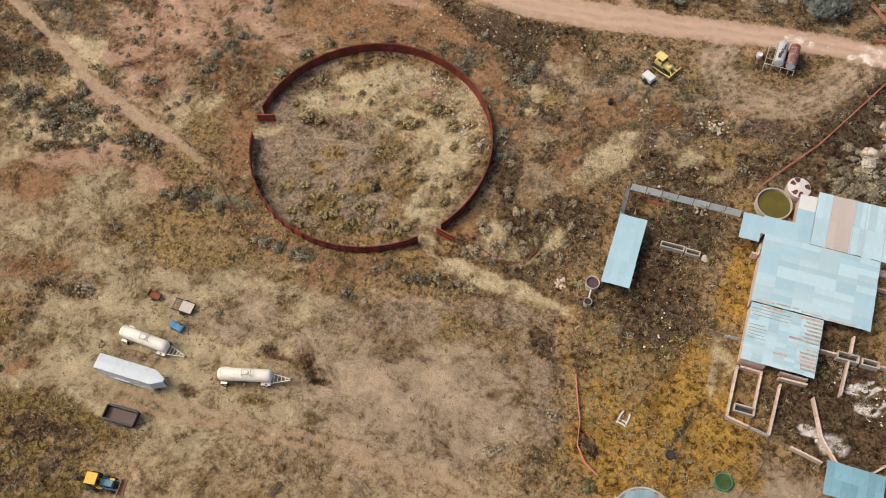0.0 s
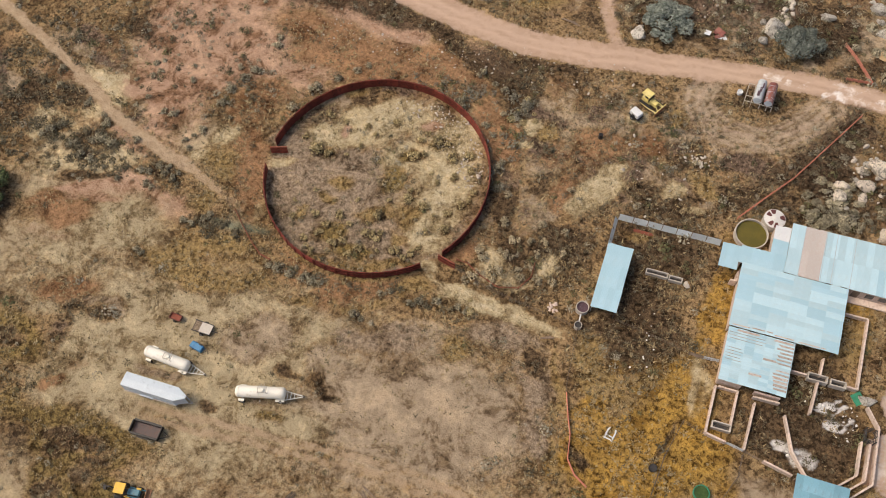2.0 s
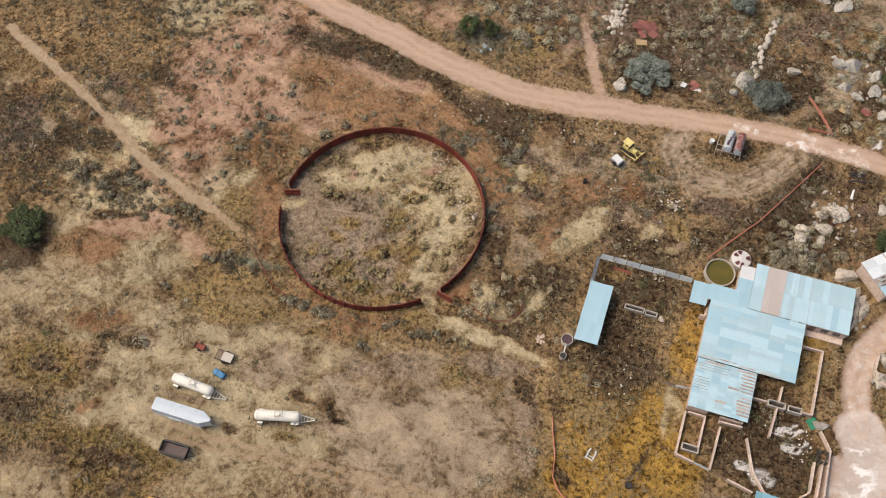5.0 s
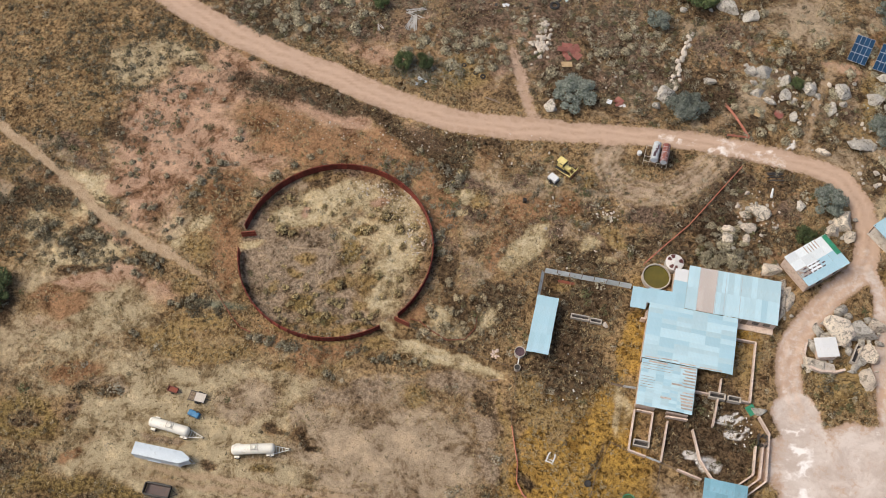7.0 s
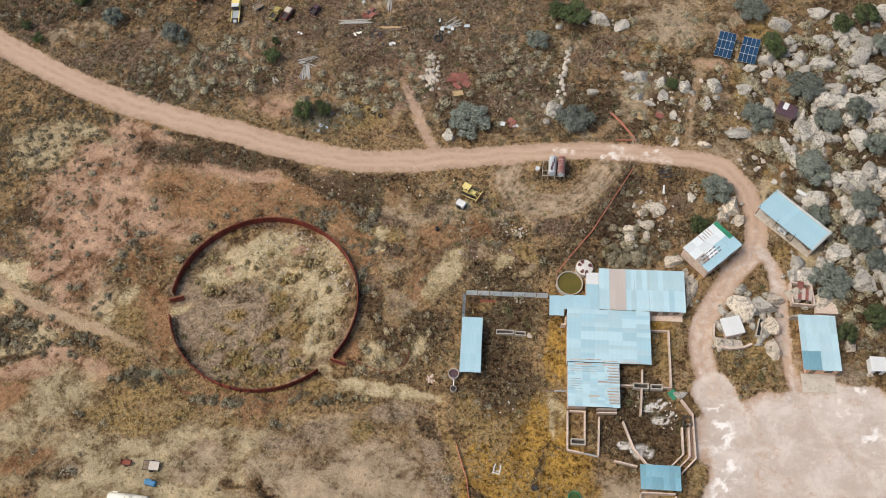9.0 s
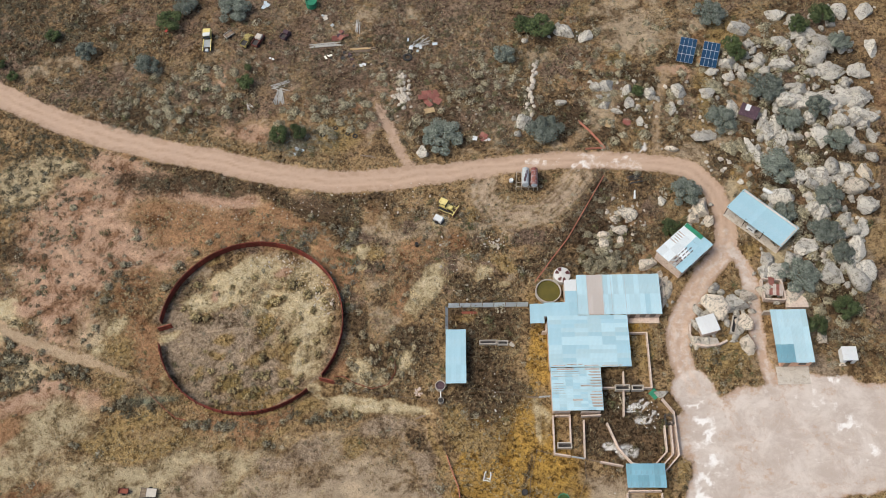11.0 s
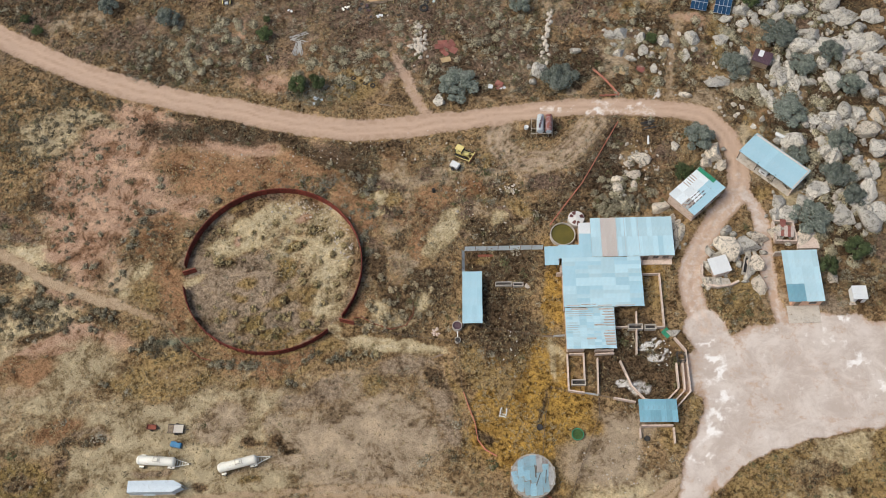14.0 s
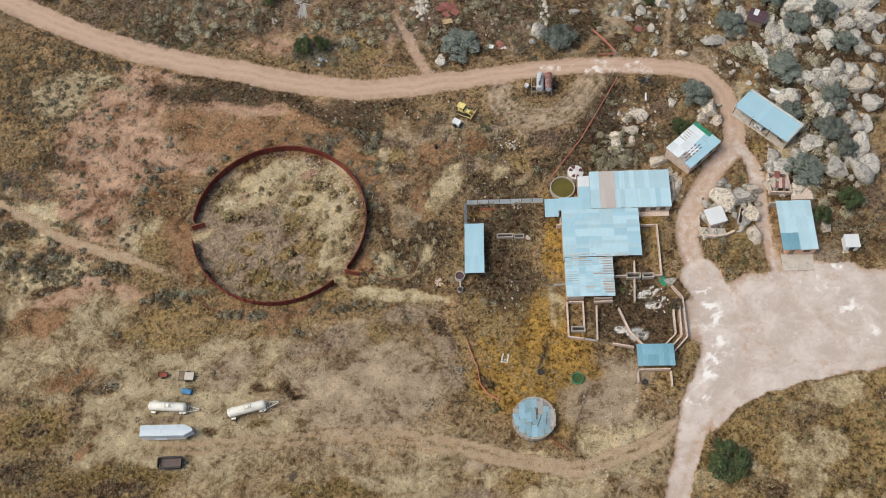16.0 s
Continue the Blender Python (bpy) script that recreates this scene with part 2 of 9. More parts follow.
def foliage(name, a, b, tip):
    m, n, l, p = nodes_of(name)
    r = n.new("ShaderNodeNewGeometry").outputs["Random Per Island"]
    o = n.new("ShaderNodeObjectInfo").outputs["Random"]
    big = noise_of(n, l, 0.9, 3, 0.6, n.new("ShaderNodeTexCoord").outputs["Object"])
    c = mix(n, l, r, a, b)
    c = mix(n, l, ramp(n, l, big, 0.45, 0.75, 0.0, 0.7), c, tip)
    h = n.new("ShaderNodeHueSaturation")
    put(l, h.inputs["Value"], ramp(n, l, o, 0, 1, 0.8, 1.2))
    put(l, h.inputs["Color"], c)
    put(l, p.inputs["Base Color"], h.outputs[0])
    p.inputs["Roughness"].default_value = 0.85
    return m


M["leaf_grey"] = foliage("grey_green_leaves", (0.075, 0.09, 0.072), (0.235, 0.262, 0.225), (0.33, 0.35, 0.305))
M["leaf_green"] = foliage("dark_green_leaves", (0.03, 0.05, 0.018), (0.11, 0.145, 0.05), (0.15, 0.18, 0.08))
M["leaf_olive"] = foliage("olive_leaves", (0.07, 0.075, 0.03), (0.15, 0.14, 0.06), (0.2, 0.18, 0.1))
M["leaf_sage"] = foliage("sagebrush", (0.15, 0.13, 0.09), (0.33, 0.30, 0.22), (0.41, 0.375, 0.295))
M["leaf_round"] = foliage("round_bush", (0.16, 0.12, 0.055), (0.54, 0.43, 0.22), (0.62, 0.52, 0.30))
M["leaf_pale"] = foliage("pale_bush", (0.18, 0.145, 0.085), (0.58, 0.49, 0.325), (0.64, 0.56, 0.40))
M["leaf_bush"] = foliage("grey_bush", (0.10, 0.085, 0.053), (0.43, 0.38, 0.26), (0.53, 0.48, 0.355))
M["leaf_dark"] = foliage("dark_scrub", (0.06, 0.048, 0.027), (0.19, 0.158, 0.095), (0.29, 0.25, 0.17))
M["straw"] = foliage("dry_grass", (0.20, 0.14, 0.065), (0.48, 0.37, 0.20), (0.55, 0.45, 0.27))


# ---- helpers for building ----
def thing(name, at, label, category, group="", kind=""):
    ob = new(name)
    ob.empty_display_size = 0.3
    ob.matrix_basis = Matrix.Translation(at)
    return tagged(ob, label, category, group, kind)


def part(name, bm, material, parent, label="", smooth_=False):
    """Links a bmesh, in world places, as one mesh under a thing or a part."""
    root = parent
    while root.parent:
        root = root.parent
    bm.transform(root.matrix_basis.inverted())
    me = bpy.data.meshes.new(name)
    bm.to_mesh(me)
    bm.free()
    me.materials.append(M[material])
    if smooth_:
        me.shade_smooth()
    ob = new(name, me)
    ob.parent = parent
    return tagged(ob, label)


def box(bm, x0, x1, y0, y1, z0, z1, m=None, bevel=0.0):
    """A box; m: a matrix that places it."""
    tmp = bmesh.new()
    bmesh.ops.create_cube(tmp, size=1, matrix=Matrix.Translation(((x0 + x1) / 2, (y0 + y1) / 2, (z0 + z1) / 2)) @ Matrix.Diagonal((x1 - x0, y1 - y0, z1 - z0, 1)))
    if bevel:
        bmesh.ops.bevel(tmp, geom=tmp.edges[:], offset=bevel, segments=2, affect="EDGES", profile=0.6)
    return merge(bm, tmp, m)


def merge(bm, tmp, m=None):
    if m is not None:
        tmp.transform(m)
    me = bpy.data.meshes.new("tmp")
    tmp.to_mesh(me)
    tmp.free()
    bm.from_mesh(me)
    bpy.data.meshes.remove(me)
    return bm


def tube(bm, a, b, r, r2=None, sides=8, caps=True):
    """A round bar from a to b."""
    a, b = Vector(a), Vector(b)
    tmp = bmesh.new()
    bmesh.ops.create_cone(tmp, cap_ends=caps, segments=sides, radius1=r, radius2=r if r2 is None else r2, depth=(b - a).length)
    m = Matrix.Translation((a + b) / 2) @ (b - a).to_track_quat("Z", "Y").to_matrix().to_4x4()
    return merge(bm, tmp, m)


def lathe(bm, profile, at=(0, 0, 0), sides=24, axis=None):
    """A turned form: profile of (radius, height)."""
    tmp = bmesh.new()
    rings = []
    for r, z in profile:
        rings.append([tmp.verts.new((r * math.cos(2 * math.pi * k / sides), r * math.sin(2 * math.pi * k / sides), z)) for k in range(sides)])
    for p, q in zip(rings, rings[1:]):
        for k in range(sides):
            tmp.faces.new((p[k], p[(k + 1) % sides], q[(k + 1) % sides], q[k]))
    return merge(bm, tmp, Matrix.Translation(at) @ (axis or Matrix.Identity(4)))


def slab(bm, corners, h0, h1):
    """A prism over a plan of corners, its foot and top at heights above the slope."""
    lo = [bm.verts.new((x, y, plane(x, y) + h0)) for x, y in corners]
    hi = [bm.verts.new((x, y, plane(x, y) + h1)) for x, y in corners]
    n = len(corners)
    bm.faces.new(lo[::-1])
    bm.faces.new(hi)
    for k in range(n):
        bm.faces.new((lo[k], lo[(k + 1) % n], hi[(k + 1) % n], hi[k]))
    bmesh.ops.recalc_face_normals(bm, faces=bm.faces[:])
    return bm


def strip(bm, a, b, width, h0, h1):
    """A straight wall from a to b."""
    a, b = Vector(a), Vector(b)
    n = Vector((a.y - b.y, b.x - a.x)).normalized() * width / 2
    return slab(bm, [tuple(a + n), tuple(a - n), tuple(b - n), tuple(b + n)], h0, h1)


def on_slope(x, y, h, turn=0.0):
    """A matrix on the slope's plane at (x, y), h above it, turned in plan."""
    return Matrix.Translation((x, y, plane(x, y) + h)) @ Matrix(((1, 0, 0, 0), (0, 1, 0, 0), (SX, SY, 1, 0), (0, 0, 0, 1))) @ pose(0, 0, 0, 0, 0, turn)


def stand(x, y, turn=0.0, h=0.0):
    """A pose on the ground, level with its tilt."""
    up = Vector((-SX, -SY, 1)).normalized()
    q = Vector((0, 0, 1)).rotation_difference(up).to_matrix().to_4x4()
    return Matrix.Translation((x, y, zg(x, y) + h)) @ q @ pose(0, 0, 0, 0, 0, turn)

# ---- the ground: one sheet to the horizon, its soils given by plain ovals and lines ----
RED = [(-41, -21, 5, 2), (-15, 29.0, 7, 2.2), (-6, 30.3, 6, 1.6), (-38.8, 9.3, 9.2, 18.3), (-34.0, 24.6, 12.7, 9.2), (-27.6, 34.3, 9.6, 5.4), (-19.0, 14.2, 6.1, 6.0), (-33.4, -12.8, 10.6, 2.7), (-32.3, 27.0, 13.6, 7.9),
       (-20.0, 19.1, 8.8, 7.5), (-9.8, 25.1, 14.4, 5.1), (3.6, 22.8, 10.9, 4.4), (84.0, 55.7, 6.7, 2.6), (-3.7, 43.4, 6.9, 3.5), (16.9, 16.9, 3.2, 3.6),
       (-8.7, 57.9, 10.8, 4.5), (6.1, 50.0, 4.7, 3.6), (-49.7, 3.9, 6.8, 3.8), (22.4, 45.2, 3.4, 8.3)]
GOLD = [(50.5, -26, 4.5, 9), (44.5, -31, 6.5, 5), (52, -36, 5, 6), (50.9, -8, 1.3, 9), (-14, -19.5, 8, 3), (67.5, -3.8, 2.2, 6), (38, -27, 3, 7), (46.2, -20.6, 7.6, 7.8), (48.7, -27.8, 7.4, 4.7), (93, -43, 16, 8), (-22.6, -2.9, 4.7, 6.7), (51.2, -4.3, 1.6, 8.5), (51.6, -33.2, 5.7, 6.0), (-19.1, -17.6, 8.4, 6.1),
        (68.4, -3.6, 2.0, 6.4), (90.8, 32.1, 3.0, 6.0)]
STRAW = [(31.4, 8.0, 1.0, 8), (22.1, -8.4, 3.2, 1.8), (27.3, -4.5, 1.2, 3.2), (18.6, -6.4, 2.2, 1.4), (23, -15.5, 9.5, 1.3), (35.5, 11, 1.3, 2.2), (41, 10, 3.5, 1.2), (51.3, -17, 0.7, 5),
         (-45.8, 5.4, 7.6, 7.1), (-41.8, -8.2, 6.9, 2.3), (-51.0, -4.8, 6.1, 2.1), (-31.9, -34.8, 12.2, 9.4),
         (51.0, -19.6, 0.8, 5.9), (59.6, -41.1, 5.6, 5.7), (41.7, -47.5, 12.0, 3.7)]
DARK = [(84, -40, 3, 2), (103, -38, 3, 2.5), (92, -36.5, 2, 1.5), (64, 15.5, 7, 5), (-29, -50, 5.5, 4), (-19, -52, 7, 3), (-35, -46, 5, 5), (-36, -33, 5, 4), (-47.8, -9, 3.8, 1.7), (-42.5, -9.4, 3.2, 1.5), (-29.6, -21.4, 2.6, 1.0), (-33, -24, 2.0, 0.9), (-39.9, -31.4, 3.2, 5), (-34.3, -44.3, 3.4, 4), (-30.5, -29.6, 3.2, 1.2), (-47, -33, 4, 3), (-36, 14, 3, 5), (-46, 17, 5, 3), (44, -17, 8, 6), (60, 14, 8, 5), (23.8, 0.6, 9.1, 13.3), (41.9, 1.3, 6.5, 8.8), (65.0, -19.8, 7.0, 5.9), (42.6, -13.5, 6.7, 5.1), (-7.0, 30.7, 17.9, 2.9), (16.6, 22.4, 14.0, 5.0),
        (63.4, 21.7, 7.3, 9.8), (-54.5, -20.5, 4.9, 5.5), (-40.1, -46.8, 4.4, 5.5), (-17.9, -45.3, 7.8, 2.6), (-20.7, 49.6, 15.4, 6.5),
        (-52.1, 70.5, 15.2, 9.8), (93.0, 48.0, 9.8, 8.4), (102.5, 26.7, 12.4, 15.0), (87.0, -48.0, 5.3, 3.7), (97.2, -39.8, 4.5, 3.8), (13.2, 48.3, 6.9, 7.1),
        (33.8, 42.0, 9.0, 6.8), (-25.1, 30.8, 7.4, 4.0), (-14.5, -36.6, 4.5, 1.2), (-37.1, -44.7, 6.0, 5.0), (56.0, 41.2, 13.2, 6.8)]
TAN = [(-25, -32, 24, 13), (8, -40, 26, 12), (30, -47, 18, 7), (-48, -27, 14, 9), (-8, -23, 16, 5), (-47, -6, 6, 2.5), (-60, -40, 20, 12), (-5, -58, 40, 10), (45, -55, 20, 8), (62, -42, 9, 7), (75, 72, 11, 5), (88, 24, 4, 8), (-41, -14, 11, 5), (-30, -21, 9, 5), (-27, -2, 5, 4)]
BROWN = [(42, 15, 14, 8), (26, 16, 8, 6), (86, -7, 5, 3), (-22, 62, 45, 17), (40, 52, 42, 15), (100, 45, 24, 30), (20, 78, 70, 14), (66, 20, 9, 11), (-62, 66, 20, 14), (104, 10, 12, 16), (-70, 74, 18, 12), (-66, 0, 12, 10)]
GREY = [(8, -26, 8, 3.0), (21, -29, 6, 3.5), (-3, -30, 5, 2), (95.4, -9.3, 5.6, 4.1)]
ROAD = curve_line([(-90, 70), (-61.3, 55.3), (-47.8, 48.1), (-35, 42.7), (-22.8, 38.9), (-11, 35.9), (0.6, 32.6), (11.9, 30.5), (22.9, 30.5), (33.8, 31.7), (44.8, 33.1),
                   (55.6, 34.0), (66.4, 33.7), (77, 32.5), (82.2, 30.0), (85.3, 24.7), (86.2, 18.0), (85.2, 13.9), (80.7, 8.2), (76.1, 0.5), (75.0, -5.8), (76.5, -12.5)])
YARD = curve_line([(76.5, -12.5), (79.0, -20.0), (78.0, -29.0), (74.3, -36.0), (71.0, -44.5), (68.5, -53.0), (66, -66)])
TRACK_W = curve_line([(-80, 18), (-65, 10.8), (-54.5, 6.0), (-43.6, -0.4), (-33.7, -4.5), (-27, -6.5), (-20, -9.7), (-15.5, -13)])
TRACK_S = curve_line([(-32, -42.3), (-15.7, -42.5), (-6, -42.1), (3.7, -41.1), (15.4, -40.7), (29.3, -41.8), (44.0, -45.2), (52.8, -46.4), (63.0, -43.7), (71.2, -38.6), (76.0, -34.6)])
SPUR = curve_line([(28.4, 32.5), (26.0, 36.6), (23.2, 43.0), (21.0, 50.0), (20.5, 60.0)])
SPUR_E = curve_line([(75.0, 34.5), (75.4, 41.0), (77.0, 48.0), (79.0, 55.0)])
LOOP = curve_line([(42.5, 30.5), (41.6, 26.5), (44.0, 23.3), (49.0, 21.7), (54.0, 23.0), (57.5, 26.5), (60.0, 30.5)])
LANE_E = curve_line([(86.0, 14.0), (88.3, 10.5), (89.2, 5.2), (88.7, -1.9), (89.4, -9.0), (91.0, -14.0)])

YARD_RUTS = [curve_line([(86.8, 19.8), (84.1, 12.8), (78.9, 4.9), (75.2, -1.6), (74.0, -6.8), (76.1, -12.0), (81.3, -15.6), (84.7, -21.0), (85.6, -27.6), (85.9, -31.5)]), curve_line([(90.1, 11.5), (90.7, 2.5), (90.8, -5.0), (91.1, -12.3), (93.9, -18.3), (98.5, -23.1)]), curve_line([(80.5, -20.4), (83.2, -25.7), (81.8, -32.7), (75.3, -40.4), (71.5, -46.0), (69.6, -51.6)]), curve_line([(83.3, -24.7), (89.8, -28.9), (97.0, -30.0), (105.3, -29.2)])]
FIELD_EDGE = [(70.4, -91.6), (70.7, -51.6), (72.2, -46.0), (75.4, -41.1), (80.3, -36.8), (86.7, -34.0), (93.9, -31.9), (105.1, -30.4), (145.1, -27.4)]
LIME = [(52.2, 33.9, 2.8, 1.2), (60.4, 32.8, 2.4, 1.5), (69.2, 34.1, 4.7, 0.9), (72.3, 36.9, 1.0, 2.1), (78.5, 36.1, 1.5, 0.6), (76.3, -14.5, 2.1, 2.8), (77.9, -19.2, 2.4, 2.5), (78.6, -23.8, 1.4, 3.8), (76.0, -30.3, 1.9, 1.8), (75.1, -13.0, 1.5, 1.4), (100.9, -19.5, 2.4, 0.8), (103.5, -23.2, 1.1, 1.5), (100.7, -11.0, 2.4, 0.7), (73.7, -34.5, 3.1, 2.2), (76.5, -28.6, 1.3, 3.4), (77.8, -20.4, 2.3, 2.1), (100.8, -18.8, 2.3, 1.5), (104.2, -23.6, 1.8, 1.4), (74.8, -14.4, 1.2, 2.8)]
BARE = [(83.0, -26.5, 1.1, 2.6), (93.0, -12.3, 2.8, 1.0), (90.8, -14.3, 1.3, 1.4), (88.5, -8.1, 1.1, 3.1), (83.8, -24.7, 1.1, 2.4), (99.3, -13.4, 1.3, 0.8)]
# Bushes that stand singly: x, y and half their breadth.
BUSH_RING = [(-10.2, 2.1, 1.14), (-8.4, 1.9, 0.73), (4.0, 4.9, 0.95), (5.3, 5.6, 0.54), (9.6, 6.2, 0.82), (11.9, 7.3, 0.73), (6.6, 8.3, 0.92), (8.1, 8.2, 0.54), (10.8, 3.1, 0.61), (5.6, -2.3, 0.73), (8.2, -2.9, 0.73), (12.3, -5.5, 0.73), (5.5, -0.8, 0.41), (2.5, -6.1, 0.92), (-2.9, -7.7, 0.73), (-4.2, -9.5, 0.63), (-6.4, -8.3, 0.63), (2.2, -9.4, 0.95), (3.5, -9.7, 0.63), (-2.4, -12.1, 0.73), (-1.1, -11.3, 0.63), (-4.8, -11.1, 0.54), (1.5, -11.9, 0.63), (0.4, -13.1, 0.63), (6.6, -10.8, 0.73), (8.9, -10.5, 0.63), (9.7, -9.4, 0.51), (8.1, -11.5, 0.54), (-6.5, -12.5, 0.63), (-9.5, -9.7, 0.54), (13.2, -1.1, 0.61), (11.8, -2.9, 0.61), (14.3, 1.5, 0.63), (12.8, 4.9, 0.63)]
BUSH_RING2 = [(-10.7, 8.6, 0.73), (-4.3, 7.8, 0.54), (-2.7, 6.8, 0.51), (-0.5, 10.0, 0.61), (-7.8, 7.9, 0.51), (-13.0, 3.8, 0.63), (4.1, 7.8, 0.61), (8.7, 1.5, 0.51), (7.4, 2.8, 0.41), (3.7, 0.8, 0.51), (3.1, -3.2, 0.41), (-1.3, -4.5, 0.41), (-10.2, -7.1, 0.41), (-4.8, -14.2, 0.63), (-5.8, -13.6, 0.41), (-2.6, -13.5, 0.41), (4.2, -11.5, 0.41), (3.8, -8.5, 0.54), (-1.0, -8.5, 0.51), (-1.9, -10.2, 0.41), (1.6, -7.8, 0.41), (9.9, -6.7, 0.54), (14.0, 0.0, 0.54), (10.1, -3.9, 0.41), (-4.6, -5.5, 0.32), (-7.9, -4.5, 0.41), (-4.3, 4.3, 0.54), (-0.6, 2.4, 0.32), (-5.7, 2.4, 0.41), (9.1, 10.2, 0.41), (7.0, 11.6, 0.32), (4.8, 9.4, 0.45)]
BUSH_RIM = [(-16.7, 8.2, 0.95), (-14.7, 12.4, 1.14), (-9.7, 17.4, 0.73), (-8.4, 18.7, 0.61), (-12.0, 15.1, 0.82), (8.2, 15.9, 1.02), (7.0, 16.0, 0.71), (13.9, 11.8, 0.73), (12.4, 13.2, 0.61), (16.7, 6.2, 0.85), (16.8, 7.5, 0.63), (14.3, 9.2, 0.41), (-9.6, -18.0, 0.63), (-8.0, -18.0, 0.92), (-6.1, -18.5, 0.73), (-4.5, -18.7, 0.82), (-3.0, -18.4, 0.82), (-1.8, -18.5, 0.82), (-5.7, -17.7, 0.63), (-4.0, -17.9, 0.54), (4.6, -21.6, 0.73), (5.8, -22.0, 0.51), (8.1, -16.8, 0.54), (7.2, -17.5, 0.63), (12.4, -17.3, 0.73), (11.5, -17.8, 0.61), (14.8, -16.4, 0.63), (19.0, -16.6, 0.51), (17.7, -16.4, 0.54), (9.0, 22.2, 0.82), (11.6, 20.7, 0.63), (13.4, 20.2, 0.61)]
BUSH_EAST = [(21.0, -9.6, 0.82), (22.0, -7.0, 0.73), (22.2, -4.3, 0.73), (26.2, -3.4, 0.63), (25.7, -5.5, 0.73), (25.2, -7.8, 0.63), (24.0, -8.8, 0.54), (20.0, -1.8, 0.82), (27.5, 6.0, 0.63), (28.6, -1.1, 0.63), (25.1, -0.8, 0.63), (26.8, -9.4, 0.82), (24.4, -3.7, 0.63), (29.1, -4.5, 0.63), (18.8, -8.0, 0.73), (17.9, -7.4, 0.63), (19.1, 2.5, 0.61), (17.5, 17.7, 0.51), (17.2, 14.5, 0.45), (14.3, 15.8, 0.61), (29.5, 4.1, 0.45), (24.6, -9.7, 0.63), (18.3, -11.1, 0.82), (17.5, -12.2, 0.73), (20.7, -6.5, 0.51), (21.0, -11.2, 0.54), (29.1, -7.0, 0.51), (28.9, -9.2, 0.63), (43.6, 15.5, 0.51)]
BUSH_STONY = [(62.9, 11.3, 0.85), (61.3, 12.6, 0.85), (60.1, 10.9, 0.76), (64.7, 11.4, 0.82), (62.4, 10.3, 0.63), (61.1, 9.5, 0.61), (65.5, 13.4, 0.73), (63.7, 13.3, 0.63), (63.8, 24.5, 0.85), (62.6, 25.1, 0.63), (59.3, 12.0, 0.63), (61.3, 15.8, 0.54), (60.5, 13.7, 0.54), (61.9, 10.2, 0.92), (63.4, 11.1, 0.85), (60.3, 10.2, 0.73), (64.9, 12.1, 0.63), (62.5, 11.8, 0.63), (60.6, 11.5, 0.9), (62.5, 10.9, 1.0), (64.6, 10.8, 0.8), (66.6, 11.3, 1.0), (59.2, 14.4, 0.8), (60.7, 13.8, 0.7), (69.9, 14.2, 1.0), (67.8, 12.5, 0.81)]
BUSH_WEST = [(-47.2, -7.9, 0.82), (-46.5, -7.4, 0.63), (-44.6, -9.2, 0.82), (-42.9, -9.4, 0.82), (-51.1, -6.4, 0.95), (-50.0, -5.3, 0.73), (-52.2, -7.3, 0.73), (-43.4, -2.9, 0.82), (-44.4, -1.6, 0.63), (-44.0, -6.2, 0.76), (-43.0, -5.4, 0.85), (-41.0, -5.8, 0.82), (-37.6, -4.3, 0.63), (-34.5, -8.9, 0.73), (-33.1, -8.8, 0.73), (-31.9, -7.5, 0.63), (-30.5, -7.3, 0.63), (-29.0, -9.0, 0.82), (-30.7, -8.3, 0.73), (-28.7, -7.7, 0.61), (-32.5, -10.8, 0.63), (-31.5, -11.3, 0.54), (-37.1, -11.4, 0.63), (-40.0, -10.1, 0.54), (-24.3, -15.0, 0.73), (-23.0, -15.1, 0.63), (-21.7, -14.2, 0.61), (-21.0, -13.1, 0.63)]
BUSH_WEST2 = [(-27.7, 8.8, 0.95), (-27.3, 6.0, 0.73), (-28.0, 5.5, 0.73), (-26.0, 11.2, 0.82), (-25.5, 13.0, 0.82), (-27.7, 12.9, 0.54), (-24.6, 13.0, 0.63), (-35.7, 1.7, 0.61), (-34.0, 1.9, 0.63), (-34.7, 1.5, 0.51), (-28.4, 0.2, 0.73), (-29.3, -1.1, 0.54), (-29.1, -3.4, 0.54), (-30.2, -2.2, 0.54), (-39.7, 8.7, 0.63), (-40.5, 7.4, 0.54), (-39.4, 3.6, 0.51), (-48.2, -0.2, 0.73), (-48.0, 0.3, 0.61), (-55.2, 4.6, 0.73), (-54.0, 1.6, 0.63), (-40.7, 1.6, 0.51), (-33.9, 8.4, 0.51), (-34.9, 10.9, 0.51), (-25.4, 3.5, 0.45), (-23.6, 18.5, 0.73), (-24.0, 20.1, 0.73), (-33.8, -24.7, 0.41), (-28.2, -21.6, 0.73), (-29.0, -21.2, 0.45)]
# Patches of soil laid one over another: their middle, half-breadths and turn in plan.
PATCHES = []
PATCHES += [("khaki", [(-10.8, -36.2, 23.0, 13.5, 17), (-16.7, -35.0, 29.8, 11.0, -1)])]
PATCHES += [("mauve", [(15.7, -33.9, 17.4, 10.1, 17)])]
PATCHES += [("khaki", [(-37.7, -17.9, 10.3, 3.7, 16), (-47.7, -9.6, 5.7, 4.4, 16)])]
PATCHES += [("red", [(-36.1, 10.8, 9.3, 6.4, 16), (-38.3, 5.8, 5.1, 4.2, 15), (-26.5, 16.3, 7.7, 4.3, 16), (-42.5, -15.5, 4.0, 1.1, 16), (-38.1, -15.4, 3.6, 0.9, 18)])]
